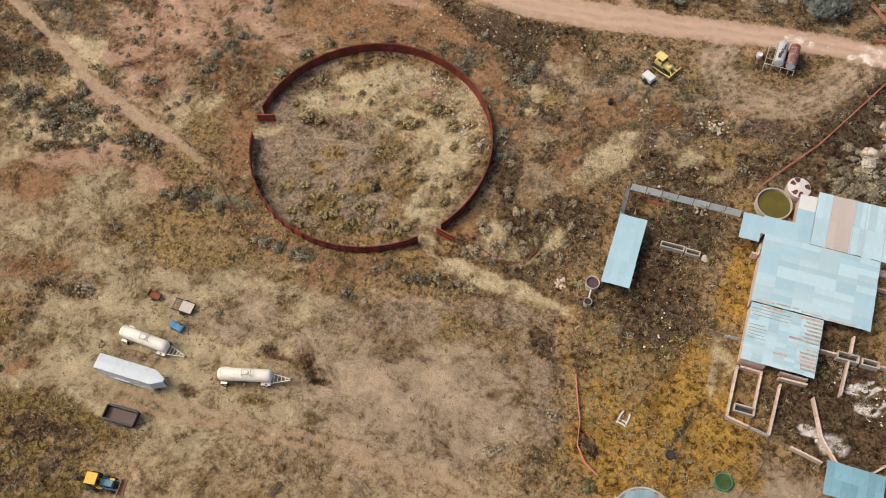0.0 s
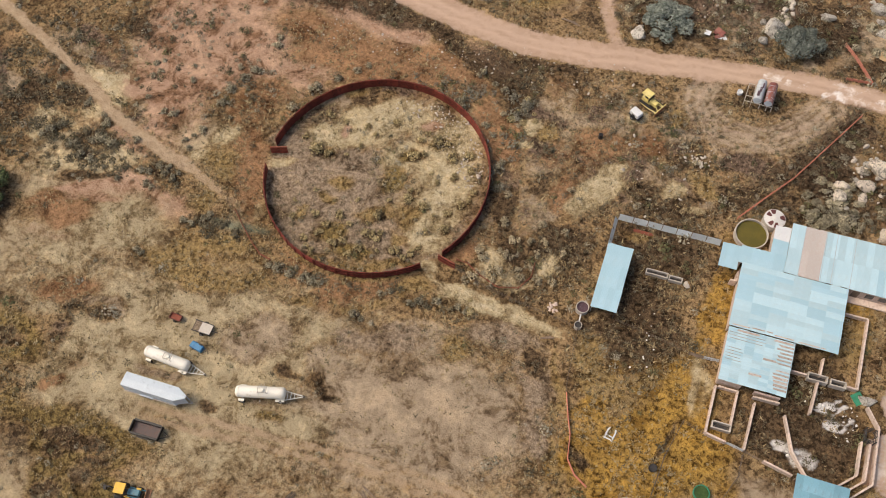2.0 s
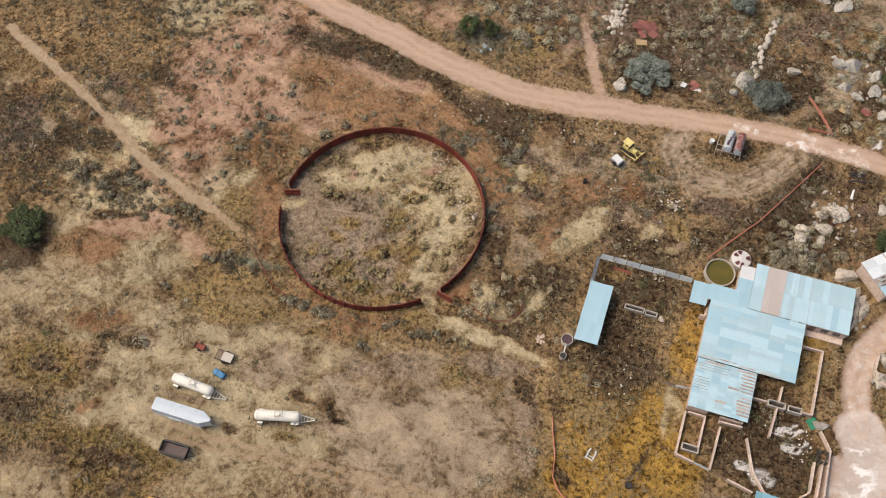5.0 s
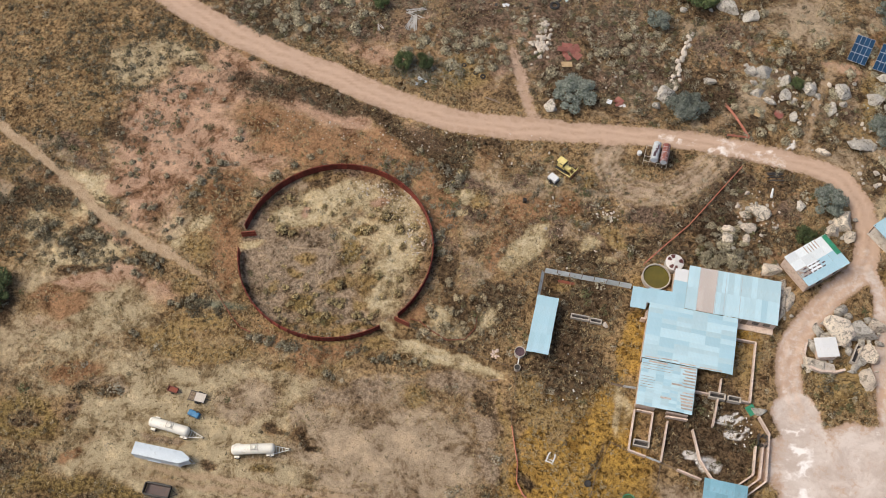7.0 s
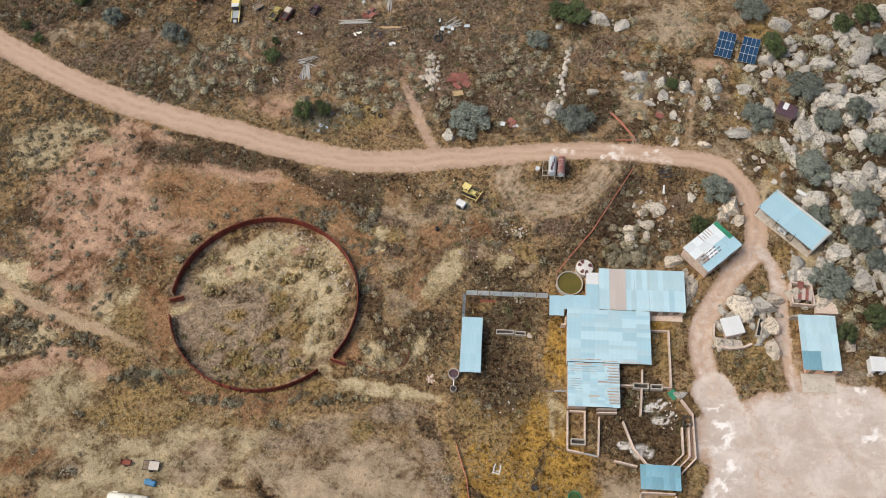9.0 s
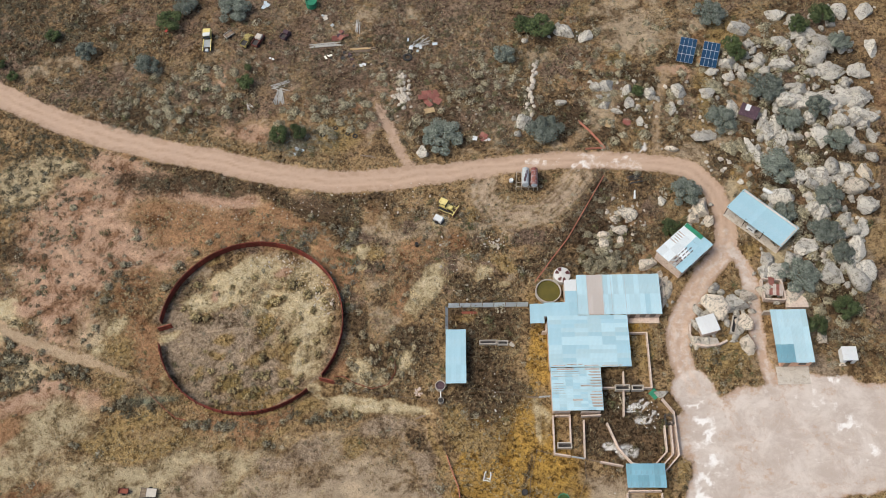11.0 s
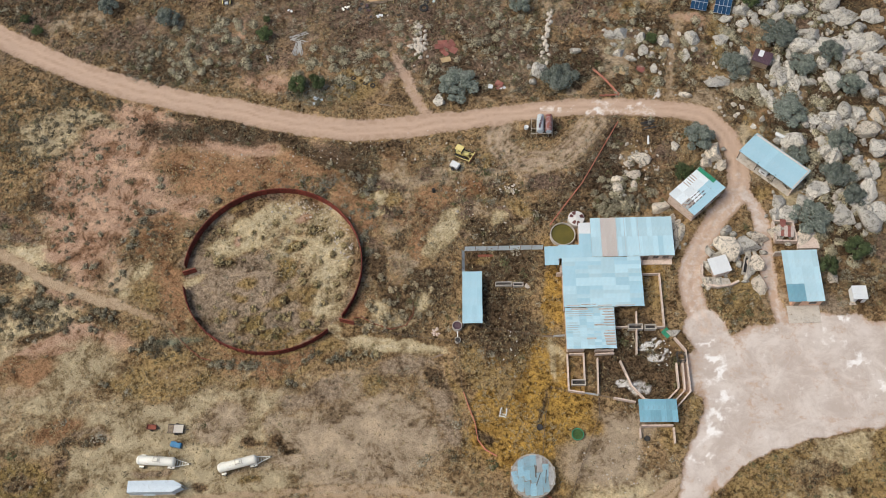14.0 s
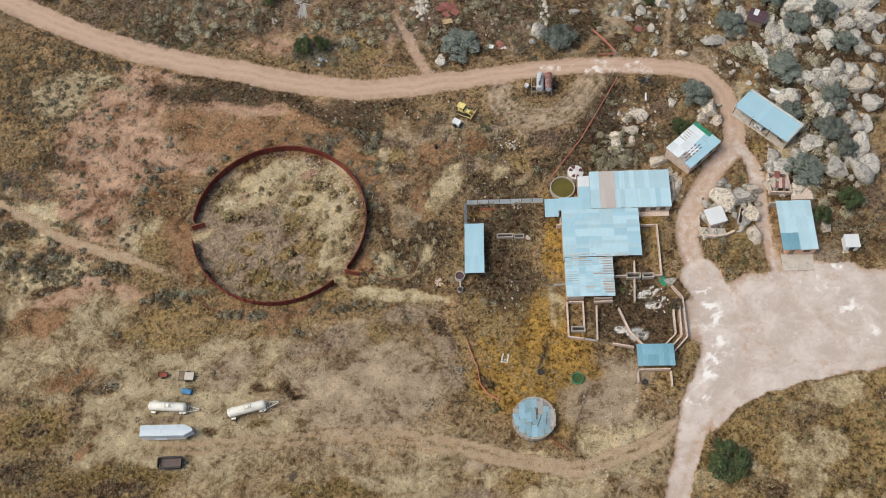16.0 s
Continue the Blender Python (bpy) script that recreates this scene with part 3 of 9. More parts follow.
PATCHES += [("orange", [(-22.6, 7.5, 4.0, 6.1, -7), (-21.7, -0.5, 3.2, 2.4, 16), (-42.4, -18.8, 5.1, 2.4, 17), (-46.7, -17.7, 2.4, 1.3, 17), (-10.4, 19.1, 10.9, 2.3, 9), (1.0, 21.8, 5.3, 2.5, -14)])]
PATCHES += [("brown", [(-52.2, 10.3, 6.3, 3.0, -17), (-40.7, 1.3, 4.0, 1.3, -20)])]
PATCHES += [("dark", [(-57.0, -0.1, 3.4, 3.0, 15), (-51.2, 0.7, 3.0, 2.4, 15), (-44.0, -2.0, 1.5, 1.7, 16), (-50.8, -5.6, 2.7, 1.5, 15), (-43.1, -5.5, 3.3, 1.6, 16), (-43.4, -9.0, 2.1, 0.9, 17), (-31.0, -7.8, 4.4, 1.7, 16), (-41.9, -12.6, 4.1, 0.8, 17), (-21.0, -14.0, 2.1, 1.2, 17)])]
PATCHES += [("straw", [(-53.5, -6.1, 1.9, 2.6, 16), (-47.3, -11.2, 4.3, 1.3, 0), (-41.4, -11.0, 3.2, 0.8, 16), (-25.5, 0.4, 2.6, 1.6, 54), (-44.1, 2.5, 2.6, 1.1, -25), (-26.5, -3.4, 3.2, 0.9, 28)])]
PATCHES += [("ochre", [(-22.6, -4.0, 4.0, 3.2, -6), (-23.6, -20.1, 5.4, 2.3, 16), (-16.7, -16.1, 4.2, 2.0, 17), (-23.0, -10.7, 2.0, 2.8, 18), (-19.9, -22.5, 4.6, 2.2, 16), (-13.0, -22.3, 5.9, 1.7, 17), (1.3, -20.5, 7.9, 1.3, 17)])]
PATCHES += [("khaki", [(-31.2, -19.2, 6.2, 2.8, 17), (-38.3, -24.5, 4.6, 2.1, 16), (-16.6, -11.6, 2.3, 2.0, 15)])]
PATCHES += [("brown", [(-30.3, -31.3, 4.6, 1.4, 7), (-34.4, -35.9, 3.2, 2.4, 18)])]
PATCHES += [("orange", [(-35.3, -29.8, 5.3, 1.4, 16), (-27.9, -39.9, 2.2, 1.1, 16), (-31.3, -42.6, 1.9, 0.9, 18)])]
PATCHES += [("khaki", [(-25.3, -35.9, 6.6, 4.3, 17), (-21.2, -28.1, 5.4, 1.9, 2), (-12.8, -30.5, 5.8, 4.6, 17), (-24.4, -41.2, 4.3, 2.7, 18), (-27.3, -45.2, 2.8, 2.2, 17), (1.9, -39.4, 8.3, 2.5, 8), (-6.9, -42.1, 4.2, 1.2, 17)])]
PATCHES += [("mauve", [(-6.6, -28.6, 5.0, 3.1, 17), (12.2, -33.2, 6.5, 4.9, 17), (27.5, -31.3, 3.7, 2.9, 17), (20.8, -27.9, 4.1, 2.1, 17), (17.4, -38.5, 7.2, 2.4, 10), (3.4, -28.7, 2.8, 2.0, 18), (-15.1, -48.4, 1.4, 0.8, 17), (-14.2, -54.4, 1.8, 0.7, 16), (-2.5, -37.4, 1.6, 0.5, 15), (15.8, -21.7, 4.2, 2.2, 17), (8.3, -31.4, 2.0, 1.9, 18)])]
PATCHES += [("grey", [(5.9, -25.4, 2.9, 1.4, -4), (11.8, -22.9, 3.9, 1.8, 17), (23.7, -18.9, 4.8, 2.2, 7), (30.4, -22.3, 3.4, 4.4, 17), (32.8, -30.7, 2.2, 4.1, 16), (-17.3, -37.3, 3.8, 0.9, 5)])]
PATCHES += [("dark", [(3.0, -31.3, 1.7, 0.9, -25), (5.3, -32.9, 2.5, 0.8, -23), (-1.0, -31.6, 1.4, 0.6, 17), (29.9, -20.5, 1.7, 1.9, 17), (-9.1, -39.8, 1.7, 0.5, 17), (24.9, -25.1, 2.0, 1.1, 18)])]
PATCHES += [("olive", [(-26.0, -50.4, 4.3, 2.9, 18), (-24.6, -55.3, 3.0, 3.0, 17), (-20.1, -51.1, 3.5, 1.5, 18), (-18.8, -46.4, 2.3, 0.9, 18), (-16.1, -52.9, 2.7, 1.5, 17), (-20.4, -56.1, 4.1, 1.4, 18), (8.0, -40.0, 2.7, 1.0, 17), (-0.4, -39.0, 2.0, 0.9, 18)])]
PATCHES += [("dark", [(-25.9, -51.8, 1.8, 1.2, 16), (-20.0, -51.4, 1.8, 0.7, 19), (-24.8, -55.7, 1.8, 1.5, 16), (-25.5, -48.4, 1.0, 0.7, 17)])]
PATCHES += [("straw", [(16.1, -13.5, 4.4, 0.7, -11), (22.3, -14.2, 4.2, 0.7, -5), (28.1, -15.2, 4.2, 0.6, -14), (21.2, -9.3, 2.3, 1.4, 18), (25.2, -11.0, 1.8, 0.4, 29), (12.2, -11.1, 1.9, 0.8, -6)])]
PATCHES += [("ochre", [(10.2, -15.3, 4.1, 1.5, 17), (4.6, -16.0, 4.4, 1.0, 17), (19.0, -22.3, 2.5, 1.5, -43)])]
PATCHES += [("dark", [(40.2, -7.7, 4.8, 4.7, 17), (42.3, -13.9, 6.1, 3.9, 17), (35.4, -14.5, 2.1, 1.8, 17), (42.2, -0.4, 5.7, 3.3, 17)])]
PATCHES += [("ochre", [(39.2, -21.4, 3.7, 2.2, 17)])]
PATCHES += [("ochre", [(45.4, -18.7, 3.0, 1.4, 17)])]
PATCHES += [("ochre", [(42.4, -23.4, 2.9, 1.2, 18)])]
PATCHES += [("ochre", [(36.4, -17.7, 2.5, 3.0, 16)])]
PATCHES += [("gold", [(48.6, -19.3, 2.8, 3.9, 18), (43.7, -28.7, 6.1, 4.6, 17), (52.2, -27.4, 4.5, 5.5, 17), (38.3, -24.7, 2.3, 1.2, 18), (47.9, -32.9, 3.7, 1.9, 19), (47.9, -23.9, 3.9, 2.6, 18)])]
PATCHES += [("straw", [(50.4, -17.9, 0.7, 3.3, 8)])]
PATCHES += [("gold", [(51.8, -6.7, 1.6, 5.6, 11)])]
PATCHES += [("dark", [(38.6, -31.7, 0.7, 1.9, 34), (48.7, -26.4, 0.4, 3.4, -14)])]
PATCHES += [("brown", [(22.8, 4.7, 8.2, 12.9, 4), (38.0, 12.0, 9.7, 6.2, 16), (46.0, 17.2, 4.5, 5.5, 16), (21.7, 20.2, 10.3, 5.0, 16)])]
PATCHES += [("orange", [(15.8, 12.3, 2.4, 7.4, 30), (26.7, 4.9, 2.6, 4.4, 16), (29.4, 15.3, 4.7, 2.8, 16), (37.0, 16.5, 3.0, 2.5, 15)])]
PATCHES += [("dark", [(19.8, -0.8, 2.2, 4.4, 16), (28.0, -2.9, 4.4, 3.3, 17), (42.6, 15.2, 3.4, 1.6, 17), (37.3, 8.0, 3.7, 1.6, 5), (49.3, 11.6, 3.6, 3.0, 16)])]
PATCHES += [("straw", [(18.9, 15.2, 2.1, 1.2, 41), (31.5, 7.4, 3.6, 2.1, 51), (29.6, 3.7, 2.6, 1.8, 59), (41.2, 9.3, 1.5, 1.8, -20), (44.4, 7.2, 2.2, 0.8, 16), (32.4, 11.1, 2.6, 1.2, 39), (33.7, 20.5, 1.6, 1.3, 18), (27.4, -7.0, 1.2, 2.1, -5), (20.3, -7.6, 1.9, 1.2, 16), (19.3, 11.4, 1.6, 1.1, 15)])]
PATCHES += [("ochre", [(44.9, 11.4, 1.8, 2.0, 16), (40.4, 22.4, 2.3, 1.3, 18), (38.7, 2.1, 2.2, 1.0, 16), (47.2, 23.4, 1.5, 1.3, 16), (21.5, 15.0, 1.9, 1.8, 16)])]
PATCHES += [("red", [(-31.2, 23.8, 9.5, 6.4, -2), (-25.8, 52.4, 4.0, 2.3, -3), (-3.6, 42.0, 3.7, 3.0, -3), (-10.1, 55.0, 2.6, 3.2, -2), (-39.7, 18.4, 6.7, 3.8, -2), (16.6, 48.2, 1.9, 8.3, -3)])]
PATCHES += [("orange", [(-16.0, 22.1, 10.8, 4.1, -14), (1.8, 19.1, 9.0, 2.6, -21), (5.8, 23.3, 6.9, 1.6, -28), (-30.4, 39.5, 7.6, 1.5, -23)])]
PATCHES += [("dark", [(-10.5, 31.8, 10.6, 1.4, -19), (4.5, 25.6, 9.3, 1.5, -28), (14.5, 21.6, 5.1, 1.6, -12), (-21.0, 34.5, 4.7, 1.1, -13), (-56.6, 73.9, 10.2, 5.9, -3), (-41.3, 73.1, 7.5, 5.8, -2), (-4.8, 68.3, 7.3, 3.7, -2), (-20.7, 49.6, 7.3, 2.2, -13), (65.8, 54.0, 6.7, 1.4, -15), (52.6, 64.2, 6.9, 3.0, -3), (38.4, 53.0, 5.7, 5.7, -2)])]
PATCHES += [("khaki", [(-49.0, 31.4, 6.9, 5.3, -2), (-40.6, 35.1, 7.6, 1.7, -23)])]
PATCHES += [("mauve", [(73.0, 65.0, 7.1, 6.5, -2), (14.5, 69.0, 4.9, 6.2, -4), (4.6, 72.5, 7.4, 3.1, -2)])]
PATCHES += [("mauve", [(-30.1, 64.8, 6.2, 6.2, -3), (-47.5, 59.5, 7.3, 3.7, -2), (-16.4, 62.7, 4.9, 4.5, -2), (24.1, 70.1, 6.0, 5.6, -3)])]
PATCHES += [("ochre", [(45.9, 56.4, 2.5, 2.0, -2), (69.6, 58.9, 3.4, 1.4, -2), (13.5, 41.4, 4.6, 4.1, -2), (91.8, 63.9, 3.4, 6.0, -3), (85.9, 48.3, 1.7, 8.3, -3)])]
PATCHES += [("red", [(80.7, 54.4, 3.6, 1.7, -2)])]
PATCHES += [("khaki", [(94.7, 13.1, 2.9, 7.0, -14)])]
PATCHES += [("ochre", [(83.5, -6.2, 5.0, 3.9, -1), (77.6, 0.6, 1.5, 1.6, -4), (73.4, -23.8, 1.4, 6.5, 0), (68.7, -5.7, 1.7, 4.2, 0), (88.2, 13.8, 2.6, 1.8, 0)])]
PATCHES += [("dark", [(66.8, -20.8, 5.2, 4.4, -1), (64.7, -12.9, 3.7, 3.0, 0), (59.3, -20.7, 1.9, 2.9, 0)])]
PATCHES += [("mauve", [(56.2, -35.7, 5.7, 4.9, -1), (37.1, -46.5, 3.2, 1.3, 0), (61.7, -49.3, 2.4, 1.3, -2), (22.6, -27.5, 5.9, 3.1, -2), (13.3, -39.5, 4.8, 1.9, -1)])]
PATCHES += [("ochre", [(44.5, -48.4, 4.0, 2.2, -1), (68.9, -30.5, 1.9, 4.0, 0)])]
PATCHES += [("gold", [(59.4, -30.3, 3.8, 2.0, -2)])]
PATCHES += [("grey", [(36.2, -50.2, 3.6, 1.5, 0), (35.3, -42.7, 2.8, 1.1, 0)])]
PATCHES += [("khaki", [(23.1, -48.2, 11.2, 1.9, -1), (58.3, -46.7, 11.1, 1.5, 14)])]
PATCHES += [("olive", [(11.0, -49.8, 8.4, 1.4, 0), (-40.3, -38.7, 7.1, 4.1, -1), (-24.8, -47.7, 11.7, 2.3, 0), (-40.5, -47.5, 5.9, 3.9, -1)])]
PATCHES += [("dark", [(-41.7, -46.6, 4.5, 2.3, 0), (-23.5, -49.4, 4.8, 1.2, -1), (-40.3, -38.7, 2.5, 1.4, -2)])]
PATCHES += [("grey", [(-10.6, -2.2, 5.9, 6.9, 16), (-4.8, -8.1, 5.3, 5.3, 16), (1.9, -8.9, 6.8, 4.3, 17), (-15.9, 2.2, 2.4, 2.5, 17), (-1.2, -0.5, 4.6, 3.6, 16)])]
PATCHES += [("brown", [(-9.0, 10.9, 6.5, 2.2, 22), (-2.0, 15.5, 5.7, 1.2, 10)])]
PATCHES += [("straw", [(-1.9, 10.3, 8.0, 3.3, 16), (-5.3, 5.8, 4.8, 2.6, 16), (9.2, 5.0, 5.0, 7.3, 16), (9.4, -3.0, 4.7, 3.8, 16), (10.5, -7.2, 2.9, 2.2, 16), (-10.1, 4.9, 3.2, 1.8, 16), (9.9, 12.7, 2.3, 3.5, -29), (2.5, 4.0, 3.1, 2.8, 17), (-15.0, -1.8, 2.0, 0.9, 18)])]
PATCHES += [("olive", [(-8.8, 1.7, 1.6, 1.0, 18), (3.6, 4.4, 1.7, 0.9, 13), (2.5, 0.6, 1.9, 2.3, 16), (2.5, -6.0, 3.0, 1.6, 17), (-3.1, -10.4, 2.7, 1.7, 17), (0.2, -12.5, 3.6, 1.2, 16), (7.4, 7.9, 1.9, 1.1, 16)])]
PATCHES += [("ochre", [(-4.7, -2.3, 2.0, 1.1, 18), (-5.8, -5.6, 1.6, 0.9, 14), (2.1, -6.1, 2.3, 1.1, 18), (3.8, -13.7, 8.1, 0.9, 17), (-9.2, -9.4, 1.1, 1.3, 15), (-9.0, 13.2, 1.8, 0.9, 16), (6.6, -8.6, 1.8, 1.2, 19), (6.8, -4.7, 1.6, 1.7, 15), (-5.3, -15.0, 2.3, 0.9, 15)])]
PATCHES += [("red", [(-7.6, 5.8, 1.1, 1.1, 15), (5.4, 11.4, 1.6, 1.0, 15), (-24.4, 13.5, 2.2, 1.7, 16)])]
PATCHES += [("dark", [(50.4, 29.2, 4.2, 2.6, 15)])]
PATCHES += [("mauve", [(60.6, -33.3, 3.6, 5.9, -2), (63.3, -29.4, 3.8, 2.4, 0)])]
PATCHES += [("ochre", [(33.3, -22.5, 0.6, 5.7, 18)])]
PATCHES += [("ochre", [(36.2, -33.2, 0.7, 4.6, 16)])]
PATCHES += [("dark", [(-53.9, 72.9, 19.0, 9.6, -3), (-27.9, 75.7, 12.5, 4.8, -3), (112.7, 54.2, 6.6, 8.4, -3), (107.4, 36.7, 7.3, 7.8, -2), (103.5, 4.4, 4.9, 6.6, -1)])]

def spots(x, y, ovals, soft=0.55):
    out = np.zeros(np.shape(x))
    for cx, cy, rx, ry in ovals:
        out = np.maximum(out, 1 - smooth(np.hypot((x - cx) / rx, (y - cy) / ry), 1 - soft, 1 + soft))
    return out


def oval(x, y, cx, cy, rx, ry, deg, soft=0.5):
    c, n = math.cos(radians(deg)), math.sin(radians(deg))
    u, v = x - cx, y - cy
    return 1 - smooth(np.hypot((u * c + v * n) / rx, (v * c - u * n) / ry), 1 - soft, 1 + soft)


def soils(x, y):
    """Shares of each kind of soil at places; dark also holds shade painted round single bushes."""
    wx, wy = x + 6.5 * (fbm(x, y, 7, 5) - 0.5), y + 6.5 * (fbm(x + 90, y + 40, 7, 5) - 0.5)
    sx, sy = x + 1.4 * (fbm(x, y, 3) - 0.5), y + 1.4 * (fbm(x + 50, y + 70, 3) - 0.5)
    s = {k: spots(wx, wy, v) for k, v in (("red", RED), ("gold", GOLD), ("straw", STRAW), ("dark", DARK), ("grey", GREY), ("tan", TAN), ("brown", BROWN))}
    s["gold"] = s["gold"] * (1 - 0.6 * (1 - smooth(x, 10, 30)) - 0.35 * smooth(x, 72, 80)) * (0.6 + 0.45 * smooth(fbm(x + 13, y, 5, 4), 0.38, 0.58))
    s["straw"] = s["straw"] * (1 - 0.35 * smooth(x, 27, 29) * (1 - smooth(x, 44, 46)))
    ey = np.interp(sx, [q[0] for q in FIELD_EDGE], [q[1] for q in FIELD_EDGE])
    field = smooth(ey - sy + 1.2 * (fbm(x, y, 2) - 0.5), -0.5, 0.7) * smooth(sx, FIELD_EDGE[0][0] - 0.5, FIELD_EDGE[0][0] + 0.5)
    for k in ("mauve", "khaki", "orange", "olive", "ochre"):
        s[k] = np.zeros(np.shape(x))
    inside = 1 - smooth(np.hypot(x, y), 15.6, 16.8)
    for k in s:
        s[k] = s[k] * (1 - inside)
    s["grey"] = np.maximum(s["grey"], 0.8 * inside)
    px, py = x + 3.6 * (fbm(x + 20, y, 3.5, 5) - 0.5), y + 3.6 * (fbm(x, y + 60, 3.5, 5) - 0.5)
    for kind, ovals in PATCHES:
        for o in ovals:
            m = 0.9 * oval(px, py, *o)
            for k in s:
                s[k] = s[k] * (1 - m)
            s[kind] = s[kind] + m
    for k in s:
        s[k] = s[k] * (1 - 0.9 * field)
    s["ochre"] = s["ochre"] + 0.9 * field
    for kind, seed, lo, most in (("olive", 17, 0.52, 0.75), ("straw", 71, 0.50, 0.7), ("dark", 5, 0.60, 0.6)):
        m = most * field * smooth(fbm(x + seed, y - seed, 5.0, 5), lo, lo + 0.08)
        for k in s:
            s[k] = s[k] * (1 - m)
        s[kind] = s[kind] + m
    # Litter and soft shade under each bush, both put into the dark share.
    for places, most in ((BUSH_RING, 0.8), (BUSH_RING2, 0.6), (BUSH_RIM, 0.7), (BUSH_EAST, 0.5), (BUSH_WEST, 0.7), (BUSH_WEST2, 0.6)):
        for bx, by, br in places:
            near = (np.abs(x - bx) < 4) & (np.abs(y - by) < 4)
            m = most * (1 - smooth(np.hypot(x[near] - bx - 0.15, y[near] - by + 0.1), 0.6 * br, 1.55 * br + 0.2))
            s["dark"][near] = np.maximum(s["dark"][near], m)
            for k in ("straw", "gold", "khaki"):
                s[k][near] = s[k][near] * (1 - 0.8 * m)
    moor = smooth(y + 0.12 * x, 40, 50) * (1 - smooth(x, 42, 56))
    apron = smooth(np.hypot(x, y), 16.6, 17.4) * (1 - smooth(np.hypot(x, y) + 5 * (fbm(x + 7, y, 4, 4) - 0.5), 18.5, 23))
    for kind, where, seed, lo, most in (("brown", moor, 61, 0.40, 0.8), ("dark", moor * (1 - smooth(x, -30, 10)), 15, 0.46, 0.55), ("orange", apron, 23, 0.40, 0.85)):
        m = most * where * smooth(fbm(x + seed, y - seed, 6.0, 5), lo, lo + 0.1)
        for k in s:
            s[k] = s[k] * (1 - m)
        s[kind] = s[kind] + m
    wild = smooth(s["brown"], 0.1, 0.6) * (1 - 0.6 * moor)
    for kind, seed, lo, most in (("mauve", 11, 0.50, 0.7), ("ochre", 47, 0.57, 0.5), ("orange", 29, 0.56, 0.5), ("dark", 83, 0.53, 0.75)):
        m = most * wild * smooth(fbm(x + seed, y - seed, 5.5, 5), lo, lo + 0.09)
        for k in s:
            s[k] = s[k] * (1 - m)
        s[kind] = s[kind] + m
    rx, ry = 0.45 * sx + 0.55 * x, 0.45 * sy + 0.55 * y
    wide = 0.6 * (1 - smooth(x, 20, 45))
    road = 1 - smooth(away(rx, ry, ROAD) - wide + 0.5 * (fbm(x, y, 2) - 0.5), 1.2, 2.9)
    yard = np.maximum(1 - smooth(away(sx, sy, YARD) + 1.3 * smooth(-y, 34, 42), 2.6, 4.4), (1 - smooth(np.hypot((sx - 101) / 29, (sy + 21.0) / 10.8) + 0.35 * (fbm(x, y, 6, 5) - 0.5), 0.80, 1.08)))
    yard = np.maximum(yard, 0.75 * (1 - smooth(away(sx, sy, LANE_E), 0.5, 2.2)))
    yard = np.maximum(yard, 0.7 * (1 - smooth(away(sx, sy, ROAD), 1.2, 2.6)) * (1 - smooth(y, 10, 34)) * smooth(x, 60, 70))
    yard = np.maximum(yard, smooth(sy - ey, -0.4, 0.5) * (1 - smooth(sy - ey, 5, 8)) * smooth(sx, 74, 76.5) * (1 - smooth(sx, 108, 112)))
    yard *= 1 - field
    track = np.maximum(1.0 * (1 - smooth(away(sx, sy, TRACK_W), 0.4, 1.6)) * (1 - 0.55 * smooth(x, -30, -18)), 1.05 * (1 - smooth(np.abs(away(sx, sy, TRACK_S) - 0.75), 0.3, 1.0)) * smooth(x, -26, -14) * (0.65 + 0.3 * smooth(x, 20, 45)))
    road = np.maximum(road, 0.75 * (1 - smooth(away(sx, sy, SPUR), 0.5, 2.2)) * (1 - 0.6 * smooth(y, 42, 54)))
    track = np.maximum(track, 0.6 * (1 - smooth(away(sx, sy, SPUR_E), 0.5, 1.6)))
    loop = away(sx, sy, LOOP)
    ring = (1 - smooth(loop, 1.6, 3.9)) * (0.42 + 0.55 * np.sin(loop * 4.2 + 2.0 * fbm(x, y, 8)) ** 2)
    for k in ("dark", "brown", "orange", "ochre", "straw", "gold", "grey"):
        s[k] = s[k] * (1 - ring)
    s["mauve"] = np.maximum(s["mauve"], ring)
    white = 1.25 * smooth(fbm(x, y, 1.2, 5), 0.44, 0.60) * spots(sx, sy, LIME, 0.75)
    white = np.maximum(white, 0.75 * smooth(fbm(x + 31, y, 1.1, 5), 0.56, 0.68) * yard)
    white = np.maximum(white, 0.75 * road * smooth(x, 50, 57) * (1 - smooth(x, 76, 84)) * smooth(fbm(x + 9, y, 4), 0.44, 0.56))
    corral = spots(x, y, [(64.7, -23.4, 2.0, 1.5), (61.9, -22.4, 1.4, 0.8), (66.4, -15.9, 2.1, 1.0), (68.2, -14.9, 0.9, 0.8), (69.7, -16.9, 0.8, 0.8), (67.8, -18.0, 1.6, 0.9)], 0.3)
    white = np.maximum(white, 1.3 * corral * smooth(fbm(x, y, 1.2), 0.35, 0.45))
    yard = np.maximum(yard, 1 - smooth(np.hypot((sx - 84) / 8, (sy + 26) / 6.5), 0.8, 1.0))
    worn = spots(sx, sy, BARE, 0.6)
    for line in YARD_RUTS:
        d = away(sx, sy, line)
        worn = np.maximum(worn, 0.5 * (1 - smooth(np.abs(d - 0.8), 0.15, 0.65)) + 0.2 * (1 - smooth(d, 0.8, 2.4)))
    worn = np.maximum(worn, 0.3 * smooth(fbm(x + 5, y + 9, 5, 5), 0.50, 0.62))
    yard *= 1 - 0.3 * worn
    white *= 1 - 0.7 * worn
    s["road"] = np.maximum(road, smooth(yard, 0.2, 0.6))
    s["track"] = track * (1 - s["road"])
    s["white"] = white
    s["pale"] = yard * (1 - 0.12 * smooth(-y, 35, 43))
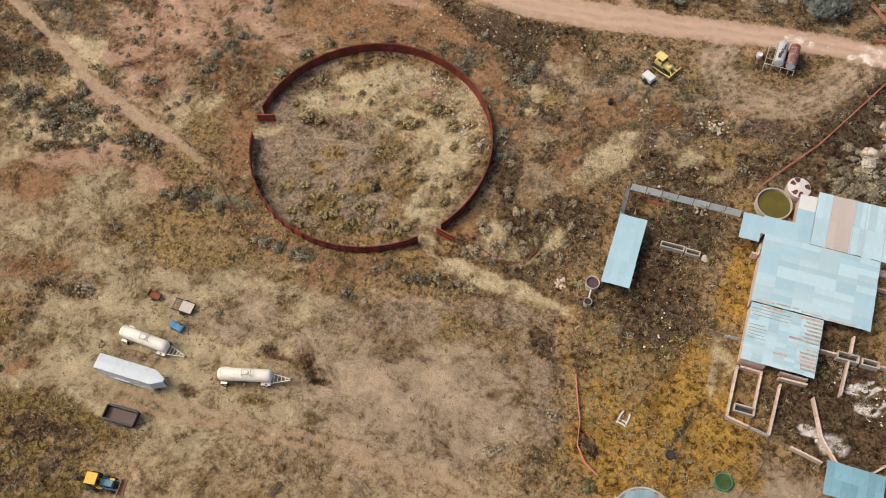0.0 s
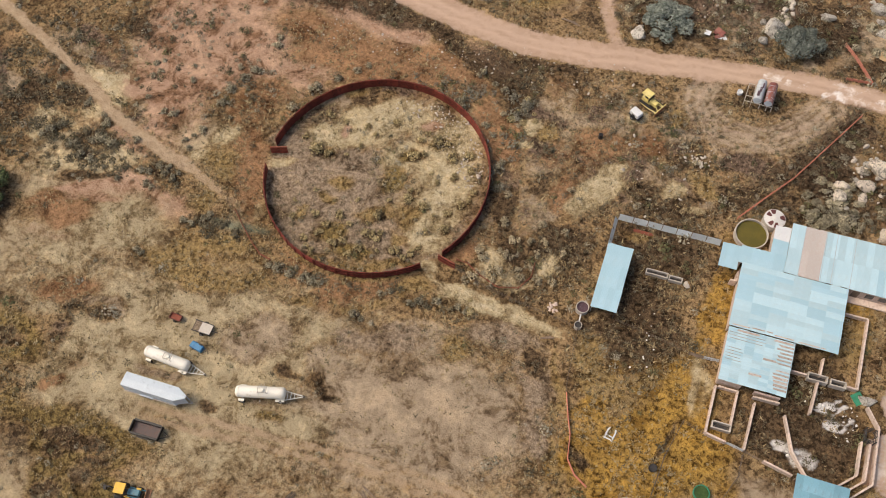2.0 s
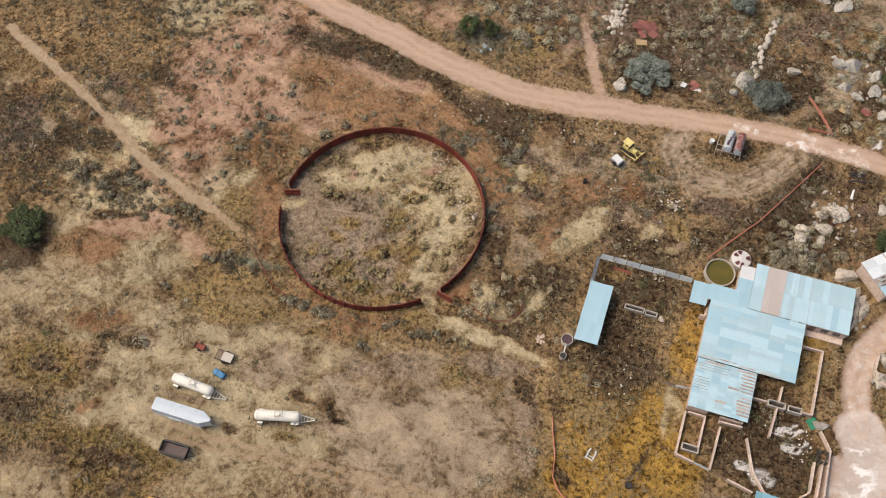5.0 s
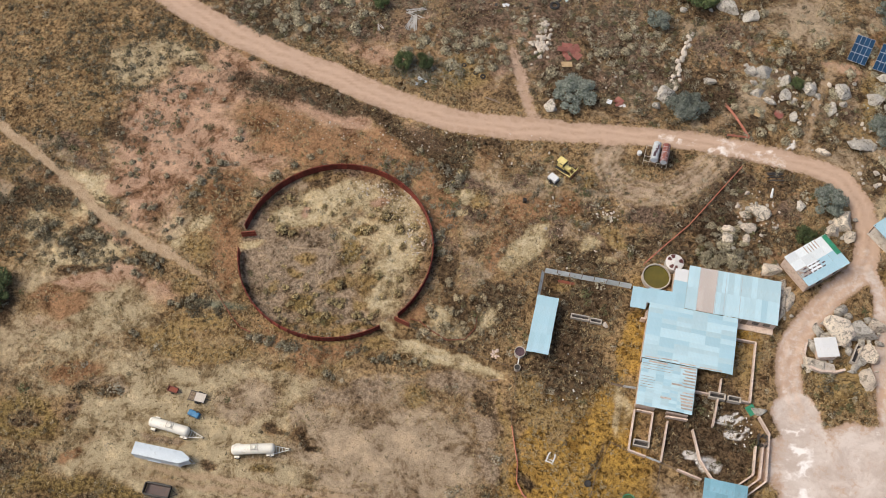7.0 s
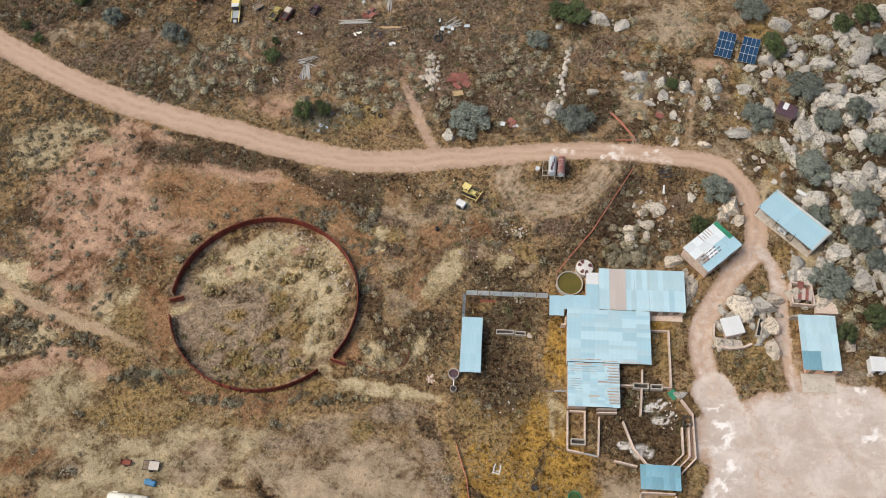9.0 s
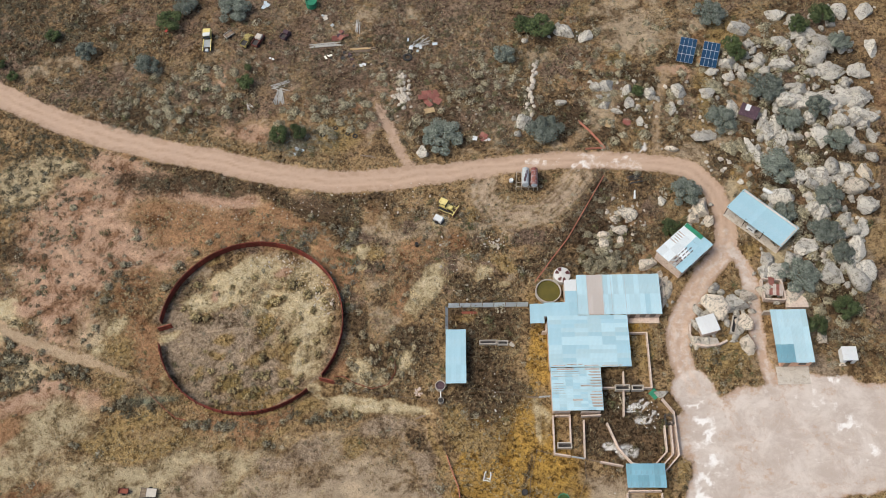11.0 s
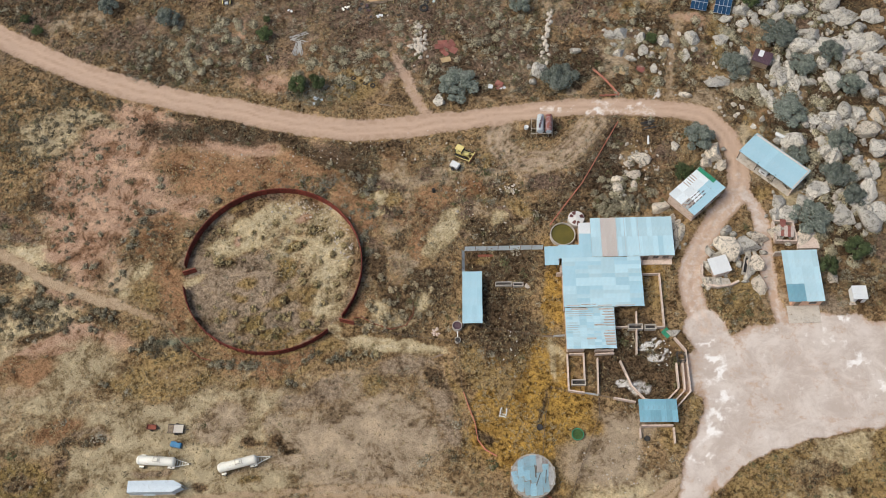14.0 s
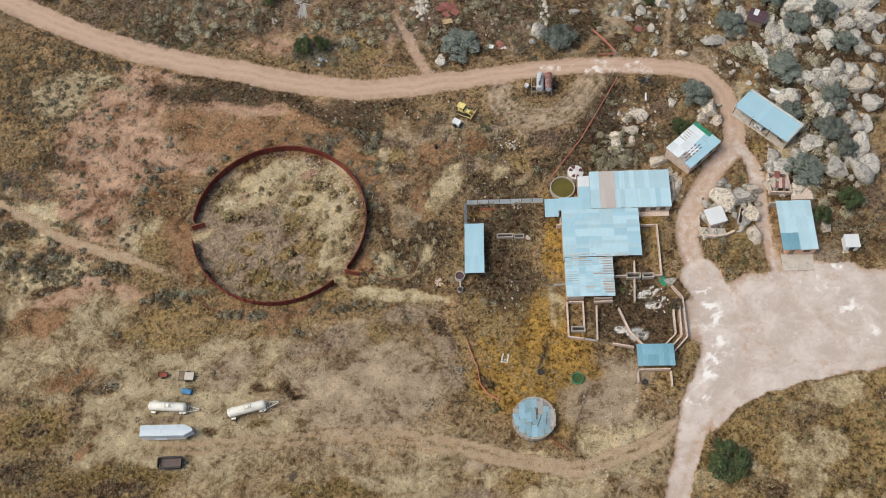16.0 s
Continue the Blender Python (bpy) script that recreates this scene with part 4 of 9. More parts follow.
    s["wet"] = spots(sx, sy, [(-14.5, -13.5, 2.6, 0.55), (-18.0, -14.0, 2.6, 0.45)], 0.5)
    s["rut"] = (1 - smooth(np.abs(away(sx, sy, ROAD) - 0.75), 0.15, 0.6)) * road
    s["rut"] = np.maximum(s["rut"], 0.8 * (1 - smooth(np.abs((loop + 0.8 * fbm(x, y, 6)) % 1.5 - 0.75), 0.15, 0.5)) * (1 - smooth(loop, 2.6, 3.6)))
    for k in ("dark", "gold", "grey", "red", "straw", "tan", "mauve", "khaki", "orange", "olive", "ochre"):
        s[k] = s[k] * (1 - s["road"] * 0.9) * (1 - 0.7 * s["track"])
    return s


def steps(lo, hi, d, far):
    """Grid lines, even inside and widening to the horizon."""
    inner = list(np.arange(lo, hi + d / 2, d))
    out, g = [], d
    v = hi
    while v < far:
        g *= 1.35
        v += g
        out.append(v)
    left, g, v = [], d, lo
    while v > -far:
        g *= 1.35
        v -= g
        left.append(v)
    return np.array(left[::-1] + inner + out)


FIELD = {}


def soil_at(x, y):
    """Shares of soil at places, from the ground's own grid."""
    i = np.clip(np.searchsorted(FIELD["gx"], x), 0, len(FIELD["gx"]) - 1)
    j = np.clip(np.searchsorted(FIELD["gy"], y), 0, len(FIELD["gy"]) - 1)
    return {k: v[j, i] for k, v in FIELD.items() if k not in ("gx", "gy")}


def build_ground():
    gx, gy = steps(-92, 128, 0.5, 1600), steps(-84, 112, 0.5, 1600)
    X, Y = np.meshgrid(gx, gy)
    Zp = plane(X, Y) * (1 - smooth(np.hypot(X, Y), 200, 900)) + relief(X, Y) + 0.10 * (fbm(X, Y, 1.6, 2) - 0.5)
    s = soils(X, Y)
    FIELD.update(s, gx=gx, gy=gy)
    Zp -= 0.12 * s["road"] + 0.06 * s["track"]
    nx, ny = len(gx), len(gy)
    me = bpy.data.meshes.new("ground")
    idx = np.arange(nx * ny).reshape(ny, nx)
    quads = np.stack([idx[:-1, :-1], idx[:-1, 1:], idx[1:, 1:], idx[1:, :-1]], -1).reshape(-1, 4)
    me.vertices.add(nx * ny)
    me.vertices.foreach_set("co", np.stack([X, Y, Zp], -1).ravel())
    me.loops.add(quads.size)
    me.loops.foreach_set("vertex_index", quads.ravel().astype(np.int32))
    me.polygons.add(len(quads))
    me.polygons.foreach_set("loop_start", np.arange(0, quads.size, 4, dtype=np.int32))
    me.update(calc_edges=True)
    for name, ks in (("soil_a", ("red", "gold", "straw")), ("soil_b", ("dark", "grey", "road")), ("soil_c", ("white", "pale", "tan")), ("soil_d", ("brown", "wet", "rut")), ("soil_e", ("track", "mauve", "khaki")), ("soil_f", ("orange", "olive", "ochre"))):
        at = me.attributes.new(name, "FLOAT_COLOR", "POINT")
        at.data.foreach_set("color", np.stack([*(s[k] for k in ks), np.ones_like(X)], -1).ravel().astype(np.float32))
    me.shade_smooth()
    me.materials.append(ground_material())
    ob = new("ground", me)
    return tagged(ob, "dry ranch hillside of tan soil, red dirt and yellowed grass", "ground", kind="structure")


def ground_material():
    m, n, l, p = nodes_of("dry_soil")
    co = n.new("ShaderNodeTexCoord").outputs["Object"]

    def shares(name):
        a = n.new("ShaderNodeAttribute")
        a.attribute_name = name
        x = n.new("ShaderNodeSeparateColor")
        l.new(a.outputs["Color"], x.inputs[0])
        return x.outputs

    red, gold, straw = shares("soil_a")
    dark, grey, road = shares("soil_b")
    white, pale, tan = shares("soil_c")
    brown, wet, rut = shares("soil_d")
    track, mauve, khaki = shares("soil_e")
    orange, olive, ochre = shares("soil_f")
    big = noise_of(n, l, 0.11, 5, 0.6, co, 0.5)
    mid = noise_of(n, l, 0.6, 6, 0.68, co, 0.6)
    patch = noise_of(n, l, 0.23, 7, 0.74, co, 0.4)
    clump = noise_of(n, l, 1.9, 5, 0.7, co, 0.8)
    tuft = noise_of(n, l, 1.0, 5, 0.72, co, 0.3)
    grit = noise_of(n, l, 0.9, 6, 0.7, co, 0.3)
    fine = noise_of(n, l, 6.0, 4, 0.75, co)
    c = mix(n, l, ramp(n, l, big, 0.4, 0.6), (0.33, 0.222, 0.122), (0.22, 0.142, 0.072))
    c = mix(n, l, ramp(n, l, mid, 0.42, 0.6, 0, 0.8), c, (0.40, 0.28, 0.15))
    c = mix(n, l, ramp(n, l, clump, 0.5, 0.64, 0, 0.8), c, (0.11, 0.07, 0.038))
    c = mix(n, l, ramp(n, l, patch, 0.55, 0.7, 0, 0.7), c, (0.13, 0.085, 0.048))

    def lay(c, share, lo, hi, tint, most=1.0, by=mid):
        """A soil laid where its share, broken up by a grain, is high."""
        f = maths(n, l, "ADD", share, maths(n, l, "ADD", maths(n, l, "MULTIPLY", maths(n, l, "SUBTRACT", by, 0.5), 0.9), maths(n, l, "MULTIPLY", maths(n, l, "SUBTRACT", grit, 0.5), 1.3)))
        f = maths(n, l, "MULTIPLY", ramp(n, l, f, lo, hi, 0.0, most), ramp(n, l, share, 0.0, 0.12))
        return mix(n, l, f, c, tint)

    tone = lambda a, b, by, lo=0.4, hi=0.62: mix(n, l, ramp(n, l, by, lo, hi), a, b)
    c = lay(c, brown, 0.1, 0.8, tone((0.225, 0.158, 0.122), (0.11, 0.075, 0.057), clump), 0.9, mid)
    c = lay(c, tan, 0.2, 1.0, tone((0.525, 0.425, 0.28), (0.40, 0.31, 0.20), patch), 0.88, mid)
    c = lay(c, red, 0.1, 1.0, tone((0.53, 0.352, 0.255), (0.43, 0.258, 0.172), patch), 0.9)
    c = lay(c, mauve, 0.15, 0.95, tone((0.46, 0.365, 0.265), (0.36, 0.275, 0.19), patch), 0.9, mid)
    c = lay(c, khaki, 0.15, 0.95, tone((0.52, 0.435, 0.29), (0.42, 0.335, 0.21), patch), 0.92, mid)
    c = lay(c, orange, 0.15, 0.95, tone((0.38, 0.215, 0.12), (0.27, 0.145, 0.076), patch), 0.88, mid)
    c = lay(c, ochre, 0.2, 1.0, tone((0.41, 0.295, 0.135), (0.26, 0.175, 0.072), mid), 0.85, mid)
    c = lay(c, olive, 0.2, 0.9, tone((0.27, 0.195, 0.075), (0.12, 0.085, 0.034), clump), 0.9, clump)
    c = lay(c, grey, 0.2, 0.9, tone((0.42, 0.33, 0.25), (0.27, 0.205, 0.15), clump), 0.8)
    # Dark soil, and the painted shade round single bushes.
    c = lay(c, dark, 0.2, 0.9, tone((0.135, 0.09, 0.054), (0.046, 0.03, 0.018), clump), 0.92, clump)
    c = lay(c, straw, 0.2, 0.8, tone((0.60, 0.50, 0.325), (0.48, 0.38, 0.225), clump), 0.93, mid)
    c = lay(c, gold, 0.05, 1.1, tone((0.52, 0.315, 0.072), (0.33, 0.195, 0.045), mid), 0.88, mid)
    c = lay(c, straw, 0.8, 1.2, (0.63, 0.54, 0.38), 0.85, mid)
    c = mix(n, l, ramp(n, l, patch, 0.51, 0.61, 0.0, 0.85), c, mix(n, l, 1.0, c, (0.52, 0.47, 0.41), "MULTIPLY"))
    c = mix(n, l, ramp(n, l, patch, 0.48, 0.38, 0.0, 0.75), c, mix(n, l, 1.0, c, (1.26, 1.23, 1.18), "MULTIPLY"))
    bare = maths(n, l, "MULTIPLY", maths(n, l, "ADD", maths(n, l, "MULTIPLY", maths(n, l, "MAXIMUM", maths(n, l, "MAXIMUM", tan, straw), maths(n, l, "MAXIMUM", mauve, khaki)), 0.82), maths(n, l, "ADD", maths(n, l, "MULTIPLY", red, 0.8), maths(n, l, "MULTIPLY", maths(n, l, "MAXIMUM", orange, grey), 0.5))), ramp(n, l, patch, 0.70, 0.50))
    rough = maths(n, l, "SUBTRACT", 1.0, bare)
    few = lambda f: maths(n, l, "MULTIPLY", f, rough)
    c = mix(n, l, few(ramp(n, l, fine, 0.47, 0.64, 0.0, 0.5)), c, mix(n, l, 1.0, c, (0.40, 0.37, 0.33), "MULTIPLY"))
    c = mix(n, l, few(ramp(n, l, fine, 0.44, 0.3, 0.0, 0.4)), c, mix(n, l, 1.0, c, (1.5, 1.5, 1.5), "MULTIPLY"))
    c = mix(n, l, few(ramp(n, l, tuft, 0.52, 0.62, 0.0, 0.95)), c, mix(n, l, 1.0, c, (0.30, 0.27, 0.22), "MULTIPLY"))
    c = mix(n, l, few(ramp(n, l, tuft, 0.46, 0.36, 0.0, 0.6)), c, mix(n, l, 1.0, c, (1.35, 1.33, 1.28), "MULTIPLY"))
    weed = noise_of(n, l, 1.7, 3, 0.6, co, 0.5)
    c = mix(n, l, few(ramp(n, l, weed, 0.54, 0.60, 0.0, 0.82)), c, mix(n, l, 1.0, c, (0.33, 0.30, 0.25), "MULTIPLY"))
    c = mix(n, l, few(ramp(n, l, weed, 0.45, 0.37, 0.0, 0.7)), c, mix(n, l, 1.0, c, (1.36, 1.33, 1.24), "MULTIPLY"))
    c = lay(c, track, 0.3, 0.9, tone((0.55, 0.415, 0.285), (0.45, 0.325, 0.215), mid), 0.9, mid)
    way = tone((0.485, 0.348, 0.265), (0.41, 0.284, 0.21), mid)
    c = lay(c, road, 0.35, 0.8, way, 0.95, clump)
    c = lay(c, pale, 0.4, 0.9, tone((0.63, 0.56, 0.515), (0.475, 0.40, 0.355), patch, 0.34, 0.64), 0.94, mid)
    c = lay(c, white, 0.5, 1.3, (0.84, 0.81, 0.79), 0.92, clump)
    c = mix(n, l, maths(n, l, "MULTIPLY", rut, ramp(n, l, mid, 0.35, 0.6, 0, 0.5)), c, (0.64, 0.47, 0.36))
    c = mix(n, l, maths(n, l, "MULTIPLY", wet, 0.6), c, (0.12, 0.19, 0.15))
    put(l, p.inputs["Base Color"], c)
    p.inputs["Roughness"].default_value = 0.95
    p.inputs["Specular IOR Level"].default_value = 0.15
    h = maths(n, l, "ADD", maths(n, l, "MULTIPLY", clump, 0.7), maths(n, l, "MULTIPLY", fine, 0.5))
    h = maths(n, l, "MULTIPLY", h, maths(n, l, "SUBTRACT", 1.0, maths(n, l, "MULTIPLY", road, 0.85)))
    bump(n, l, p, h, 1.0, 0.4)
    return m


build_ground()

# ---- the round pen ----
def ring_wall():
    """A ring of rusted sheets between posts, with two gates left open."""
    pen = thing("round_pen", (0, 0, zg(0, 0)), "round stock pen fenced with dark rusted steel sheets", "pen")
    gates = ((178.5, 191.5), (311.5, 322.5))
    n = 120
    for k in range(n):
        a0, a1 = 360 * k / n, 360 * (k + 1) / n
        if any(lo <= (a0 + a1) / 2 <= hi for lo, hi in gates):
            continue
        bm = bmesh.new()
        c = [(RING * math.cos(radians(v)), RING * math.sin(radians(v))) for v in (a0, a1)]
        strip(bm, c[0], c[1], 0.06, -0.1, 1.72 + 0.05 * math.sin(k * 2.7))
        for h in (0.55, 1.15, 1.70):
            o = [(x * 1.004, y * 1.004) for x, y in c]
            strip(bm, o[0], o[1], 0.09, h, h + 0.07)
        part("panel", bm, "rust", pen)
        if k % 2 == 0:
            bm = bmesh.new()
            x, y = c[0]
            tube(bm, (x * 1.007, y * 1.007, plane(x, y) - 0.2), (x * 1.007, y * 1.007, plane(x, y) + 1.85), 0.07)
            part("post", bm, "rust", pen)
    for a, b in (((-16.6, -0.6), (-14.2, 0.15)), ((12.9, -10.3), (15.6, -11.0))):
        g = thing("sheet_gate", (*a, zg(*a)), "open gate leaf of rusted steel sheet at the pen", "gate")
        bm = bmesh.new()
        strip(bm, a, b, 0.08, 0.1, 1.7)
        part("sheet", bm, "rust", g)
        for h in (0.1, 0.9, 1.66):
            bm = bmesh.new()
            strip(bm, a, b, 0.16, h, h + 0.09)
            part("rail", bm, "rust_rail", g)


ring_wall()


# ---- sheet roofs ----
SHEETS = {}


def sheet_mesh(w, d, material, ribs_along_y=True):
    """A corrugated sheet, made once for each size and paint."""
    key = (round(w, 3), round(d, 3), material, ribs_along_y)
    if key in SHEETS:
        return SHEETS[key]
    bm = bmesh.new()
    n = max(3, round((w if ribs_along_y else d) / 0.22))
    u, v = (w, d) if ribs_along_y else (d, w)
    rows = []
    for k in range(2 * n + 1):
        s = -u / 2 + u * k / (2 * n)
        z = 0.004 if k % 2 else -0.002
        rows.append([(s, -v / 2, z), (s, v / 2, z)])
    place = (lambda q: q) if ribs_along_y else (lambda q: (q[1], q[0], q[2]))
    vs = [[bm.verts.new(place(q)) for q in r] for r in rows]
    for p, q in zip(vs, vs[1:]):
        bm.faces.new((p[0], q[0], q[1], p[1]) if ribs_along_y else (p[0], p[1], q[1], q[0]))
    me = bpy.data.meshes.new("sheet")
    bm.to_mesh(me)
    bm.free()
    me.materials.append(M[material])
    SHEETS[key] = me
    return me


def roof(parent, x0, x1, y0, y1, h, nx, ny, paint, tilt=0.0, turn=0.0, about=None, ribs_along_y=True, seed=1):
    """A deck of overlapping sheets under which purlins run. paint(i, j, r) names the paint of a sheet. The plan is turned about a corner."""
    r = random.Random(seed)
    inv = parent.matrix_basis.inverted()
    cx, cy = about or (x0, y0)
    base = on_slope(cx, cy, h, turn)
    deck = bmesh.new()
    box(deck, x0 - cx + 0.05, x1 - cx - 0.05, y0 - cy + 0.05, y1 - cy - 0.05, -0.14, -0.05, base)
    part("purlins", deck, "wood", parent)
    w, d = (x1 - x0) / nx, (y1 - y0) / ny
    for i in range(nx):
        for j in range(ny):
            ob = new("sheet", sheet_mesh(w + 0.04, d + 0.06, paint(i, j, r), ribs_along_y))
            ob.parent = parent
            lift = 0.012 * ((i + j) % 3) + r.uniform(0, 0.02)
            ob.matrix_basis = inv @ base @ pose(x0 - cx + (i + 0.5) * w + r.uniform(-0.02, 0.02), y0 - cy + (j + 0.5) * d + r.uniform(-0.03, 0.03), lift, r.uniform(-0.25, 0.25), r.uniform(-0.25, 0.25), r.uniform(-0.2, 0.2))


def walls(parent, corners, h, width=0.22, material="brick", name="wall", h0=-0.35):
    for a, b in zip(corners, corners[1:]):
        bm = bmesh.new()
        strip(bm, a, b, width, h0, h)
        part(name, bm, material, parent)


def posts(parent, places, h, r=0.06, material="dark"):
    for x, y in places:
        bm = bmesh.new()
        tube(bm, (x, y, zg(x, y) - 0.2), (x, y, plane(x, y) + h), r)
        part("post", bm, material, parent)


def at(x, y):
    return (x, y, zg(x, y))


def big_barn():
    b = thing("main_barn", at(59, -5), "long adobe barn under patched pale blue sheet roofing", "barn")
    plain = lambda i, j, r: r.choice(["roof", "roof", "roof_plain", "roof"])
    roof(b, 52.37, 66.17, -9.28, 0.22, 2.4, 6, 12, plain, seed=3)
    for u0, u1, y in ((52.8, 55.0, -9.0), (55.3, 57.9, -8.86), (58.2, 60.6, -9.06), (61.2, 64.6, -9.1)):
        bm = bmesh.new()
        slab(bm, [(u0, y - 0.1), (u1, y - 0.07), (u1, y + 0.1), (u0, y + 0.06)], 2.44, 2.472)
        part("rust_strip", bm, "roof_brown", b, "rusty brown roof strip")
    walls(b, [(52.6, -9.1), (52.6, 0.0), (65.9, 0.0)], 2.25)
    walls(b, [(65.9, 0.0), (65.9, -2.6)], 2.25)
    posts(b, [(65.8, -9.0), (61.2, -9.0)], 2.25, 0.1, "wood")
    return b


def south_barn():
    b = thing("south_barn", at(56.5, -13.5), "barn wing with rust-striped pale blue sheet roof", "barn")

    roof(b, 52.53, 60.93, -16.88, -9.38, 2.2, 7, 14, lambda i, j, r: r.choice(["roof", "roof", "roof_plain"]), ribs_along_y=False, seed=4)
    for k, (u0, u1) in enumerate(((52.7, 57.2), (52.7, 57.4), (52.9, 57.0), (52.7, 54.6), (52.8, 54.8), (52.7, 54.7), (52.8, 54.6), (52.8, 54.8))):
        y = -10.05 - (0.42 * k if k < 3 else 0.9 + 0.42 * k)
        bm = bmesh.new()
        slab(bm, [(u0, y - 0.035), (u1, y - 0.035), (u1, y + 0.035), (u0, y + 0.035)], 2.235, 2.27)
        part("open_seam", bm, "roof_rusty", b)
    rr = random.Random(44)
    for k in range(13):
        y, w = -10.2 - 0.5 * k, rr.uniform(0.10, 0.19)
        if rr.random() < 0.9:
            bm = bmesh.new()
            slab(bm, [(59.1 + rr.uniform(-0.3, 0.3), y - w), (60.85, y - w), (60.85, y + w), (59.1 + rr.uniform(-0.3, 0.3), y + w)], 2.24, 2.275)
            part("rust_strip", bm, "roof_brown", b, "rusty brown roof strip")
    for u0, u1, y in ((53.6, 56.4, -9.62), (58.3, 60.7, -9.66), (56.0, 57.6, -15.1), (57.4, 59.0, -12.6)):
        bm = bmesh.new()
        slab(bm, [(u0, y - 0.16), (u1, y - 0.13), (u1, y + 0.15), (u0, y + 0.12)], 2.24, 2.272)
        part("rust_strip", bm, "roof_brown", b, "rusty brown roof strip")
    walls(b, [(52.75, -9.5), (52.75, -16.7), (55.6, -16.7)], 2.05)
    posts(b, [(60.6, -16.5), (60.6, -13.0), (60.6, -10.0)], 2.05, 0.1, "wood")
    walls(b, [(57.4, -16.8), (60.6, -16.8)], 1.1)
    return b


def north_barn():
    b = thing("north_barn", at(65, 4), "adobe barn wing roofed with ribbed pale blue sheets", "barn")
    roof(b, 57.8, 72.3, 0.4, 8.1, 2.3, 16, 2, lambda i, j, r: "roof_speckled" if 2 <= i <= 4 else ("roof" if r.random() < 0.8 else "roof_plain"), seed=5)
    for x in (59.55, 62.4, 63.75, 66.2):
        bm = bmesh.new()
        slab(bm, [(x, 0.5), (x + 0.06, 0.5), (x + 0.06, 8.0), (x, 8.0)], 2.335, 2.36)
        part("seam", bm, "galv", b)
    for x, w, lo, hi, nm in ((66.9, 0.9, 0.0, 1.95, "door"), (68.6, 1.0, 0.9, 1.8, "window"), (70.3, 1.0, 0.9, 1.8, "window")):
        bm = bmesh.new()
        slab(bm, [(x, 0.43), (x + w, 0.43), (x + w, 0.48), (x, 0.48)], lo, hi)
        part(nm, bm, "wood" if nm == "door" else "glass", b)
    bm = bmesh.new()
    slab(bm, [(66.3, -0.5), (72.1, -0.5), (72.1, 0.45), (66.3, 0.45)], -0.3, 0.35)
    part("plinth", bm, "brick", b)
    walls(b, [(58.0, 0.6), (58.0, 7.9), (72.1, 7.9), (72.1, 0.6), (66.3, 0.6)], 2.15)
    return b


def flat_annex():
    b = thing("annex", at(54.5, 2), "low annex with plain blue sheet roof", "shed")
    roof(b, 51.87, 57.78, 0.25, 2.86, 2.2, 4, 1, lambda i, j, r: "roof_plain", seed=6)
    walls(b, [(52.1, 2.65), (52.1, 0.3)], 2.05)
    return b


def annex_wing():
    b = thing("annex_wing", at(56.6, 4.7), "narrow annex with blue sheets and a rusty strip", "shed")
    roof(b, 55.67, 57.75, 2.88, 7.25, 2.2, 2, 2, lambda i, j, r: "roof_plain" if j == 0 else "white", seed=7)
    walls(b, [(55.85, 3.0), (55.85, 7.05), (57.6, 7.05)], 2.05)
    return b


def porch():
    b = thing("porch_shed", at(50.5, 0.6), "small open shed with blue sheet roof", "shed")
    roof(b, 49.4, 51.85, -0.95, 2.7, 2.1, 3, 1, lambda i, j, r: "roof_plain", seed=8)
    posts(b, [(49.6, -0.75), (49.6, 2.5), (51.6, -0.75)], 2.0)
    walls(b, [(51.5, -2.2), (52.3, -2.2), (52.3, -0.7)], 1.3)
    return b


def long_shed():
    b = thing("pen_shed", at(36.4, -7), "long open shed with plain blue sheet roof", "shed")
    roof(b, 34.72, 38.17, -11.9, -2.05, 2.3, 4, 3, lambda i, j, r: "roof_plain", seed=9)
    walls(b, [(34.9, -11.8), (34.9, -2.2)], 2.1, 0.06, "galv")
    posts(b, [(38.0, -11.8), (38.0, -8.6), (38.0, -5.3), (38.0, -2.2)], 2.2)
    return b


def corral_roof():
    b = thing("corral_shed", at(66.8, -28), "small corral shed with deeper blue sheet roof", "shed")
    roof(b, 63.87, 70.07, -29.8, -25.95, 2.0, 7, 2, lambda i, j, r: "roof_deep", seed=10)
    walls(b, [(64.0, -30.4), (64.0, -32.2)], 0.9, 0.2)
    walls(b, [(69.5, -30.4), (69.5, -33.0)], 0.9, 0.2)
    walls(b, [(64.2, -30.1), (69.4, -30.1)], 1.1, 0.22)
    posts(b, [(64.0, -29.8), (69.8, -29.6), (64.1, -26.2), (69.8, -26.2)], 1.9, 0.08, "wood")
    return b


def house():
    b = thing("house", at(93.5, -4.5), "orange plastered house with flat pale blue roof", "house")
    roof(b, 90.65, 96.72, -9.02, 0.75, 2.4, 6, 3, lambda i, j, r: "roof_deep" if j == 0 and i < 3 else "roof", seed=11)
    walls(b, [(91.6, 0.5), (91.6, -8.75), (96.5, -8.75), (96.5, 0.5), (91.6, 0.5)], 2.28, 0.2, "orange")
    bm = bmesh.new()
    slab(bm, [(90.9, -12.1), (96.3, -12.0), (96.4, -8.87), (90.9, -8.87)], -0.3, 0.12)
    part("terrace", bm, "cement", b, "bare cement terrace")
    for x, w, lo, hi, nm in ((92.0, 0.9, 0.1, 2.05, "door"), (94.4, 1.2, 0.9, 1.8, "window")):
        bm = bmesh.new()
        slab(bm, [(x, -8.9), (x + w, -8.9), (x + w, -8.84), (x, -8.84)], lo, hi)
        part(nm, bm, "wood" if nm == "door" else "glass", b)
    return b




big_barn(), south_barn(), north_barn(), flat_annex(), annex_wing(), porch(), long_shed(), corral_roof(), house()

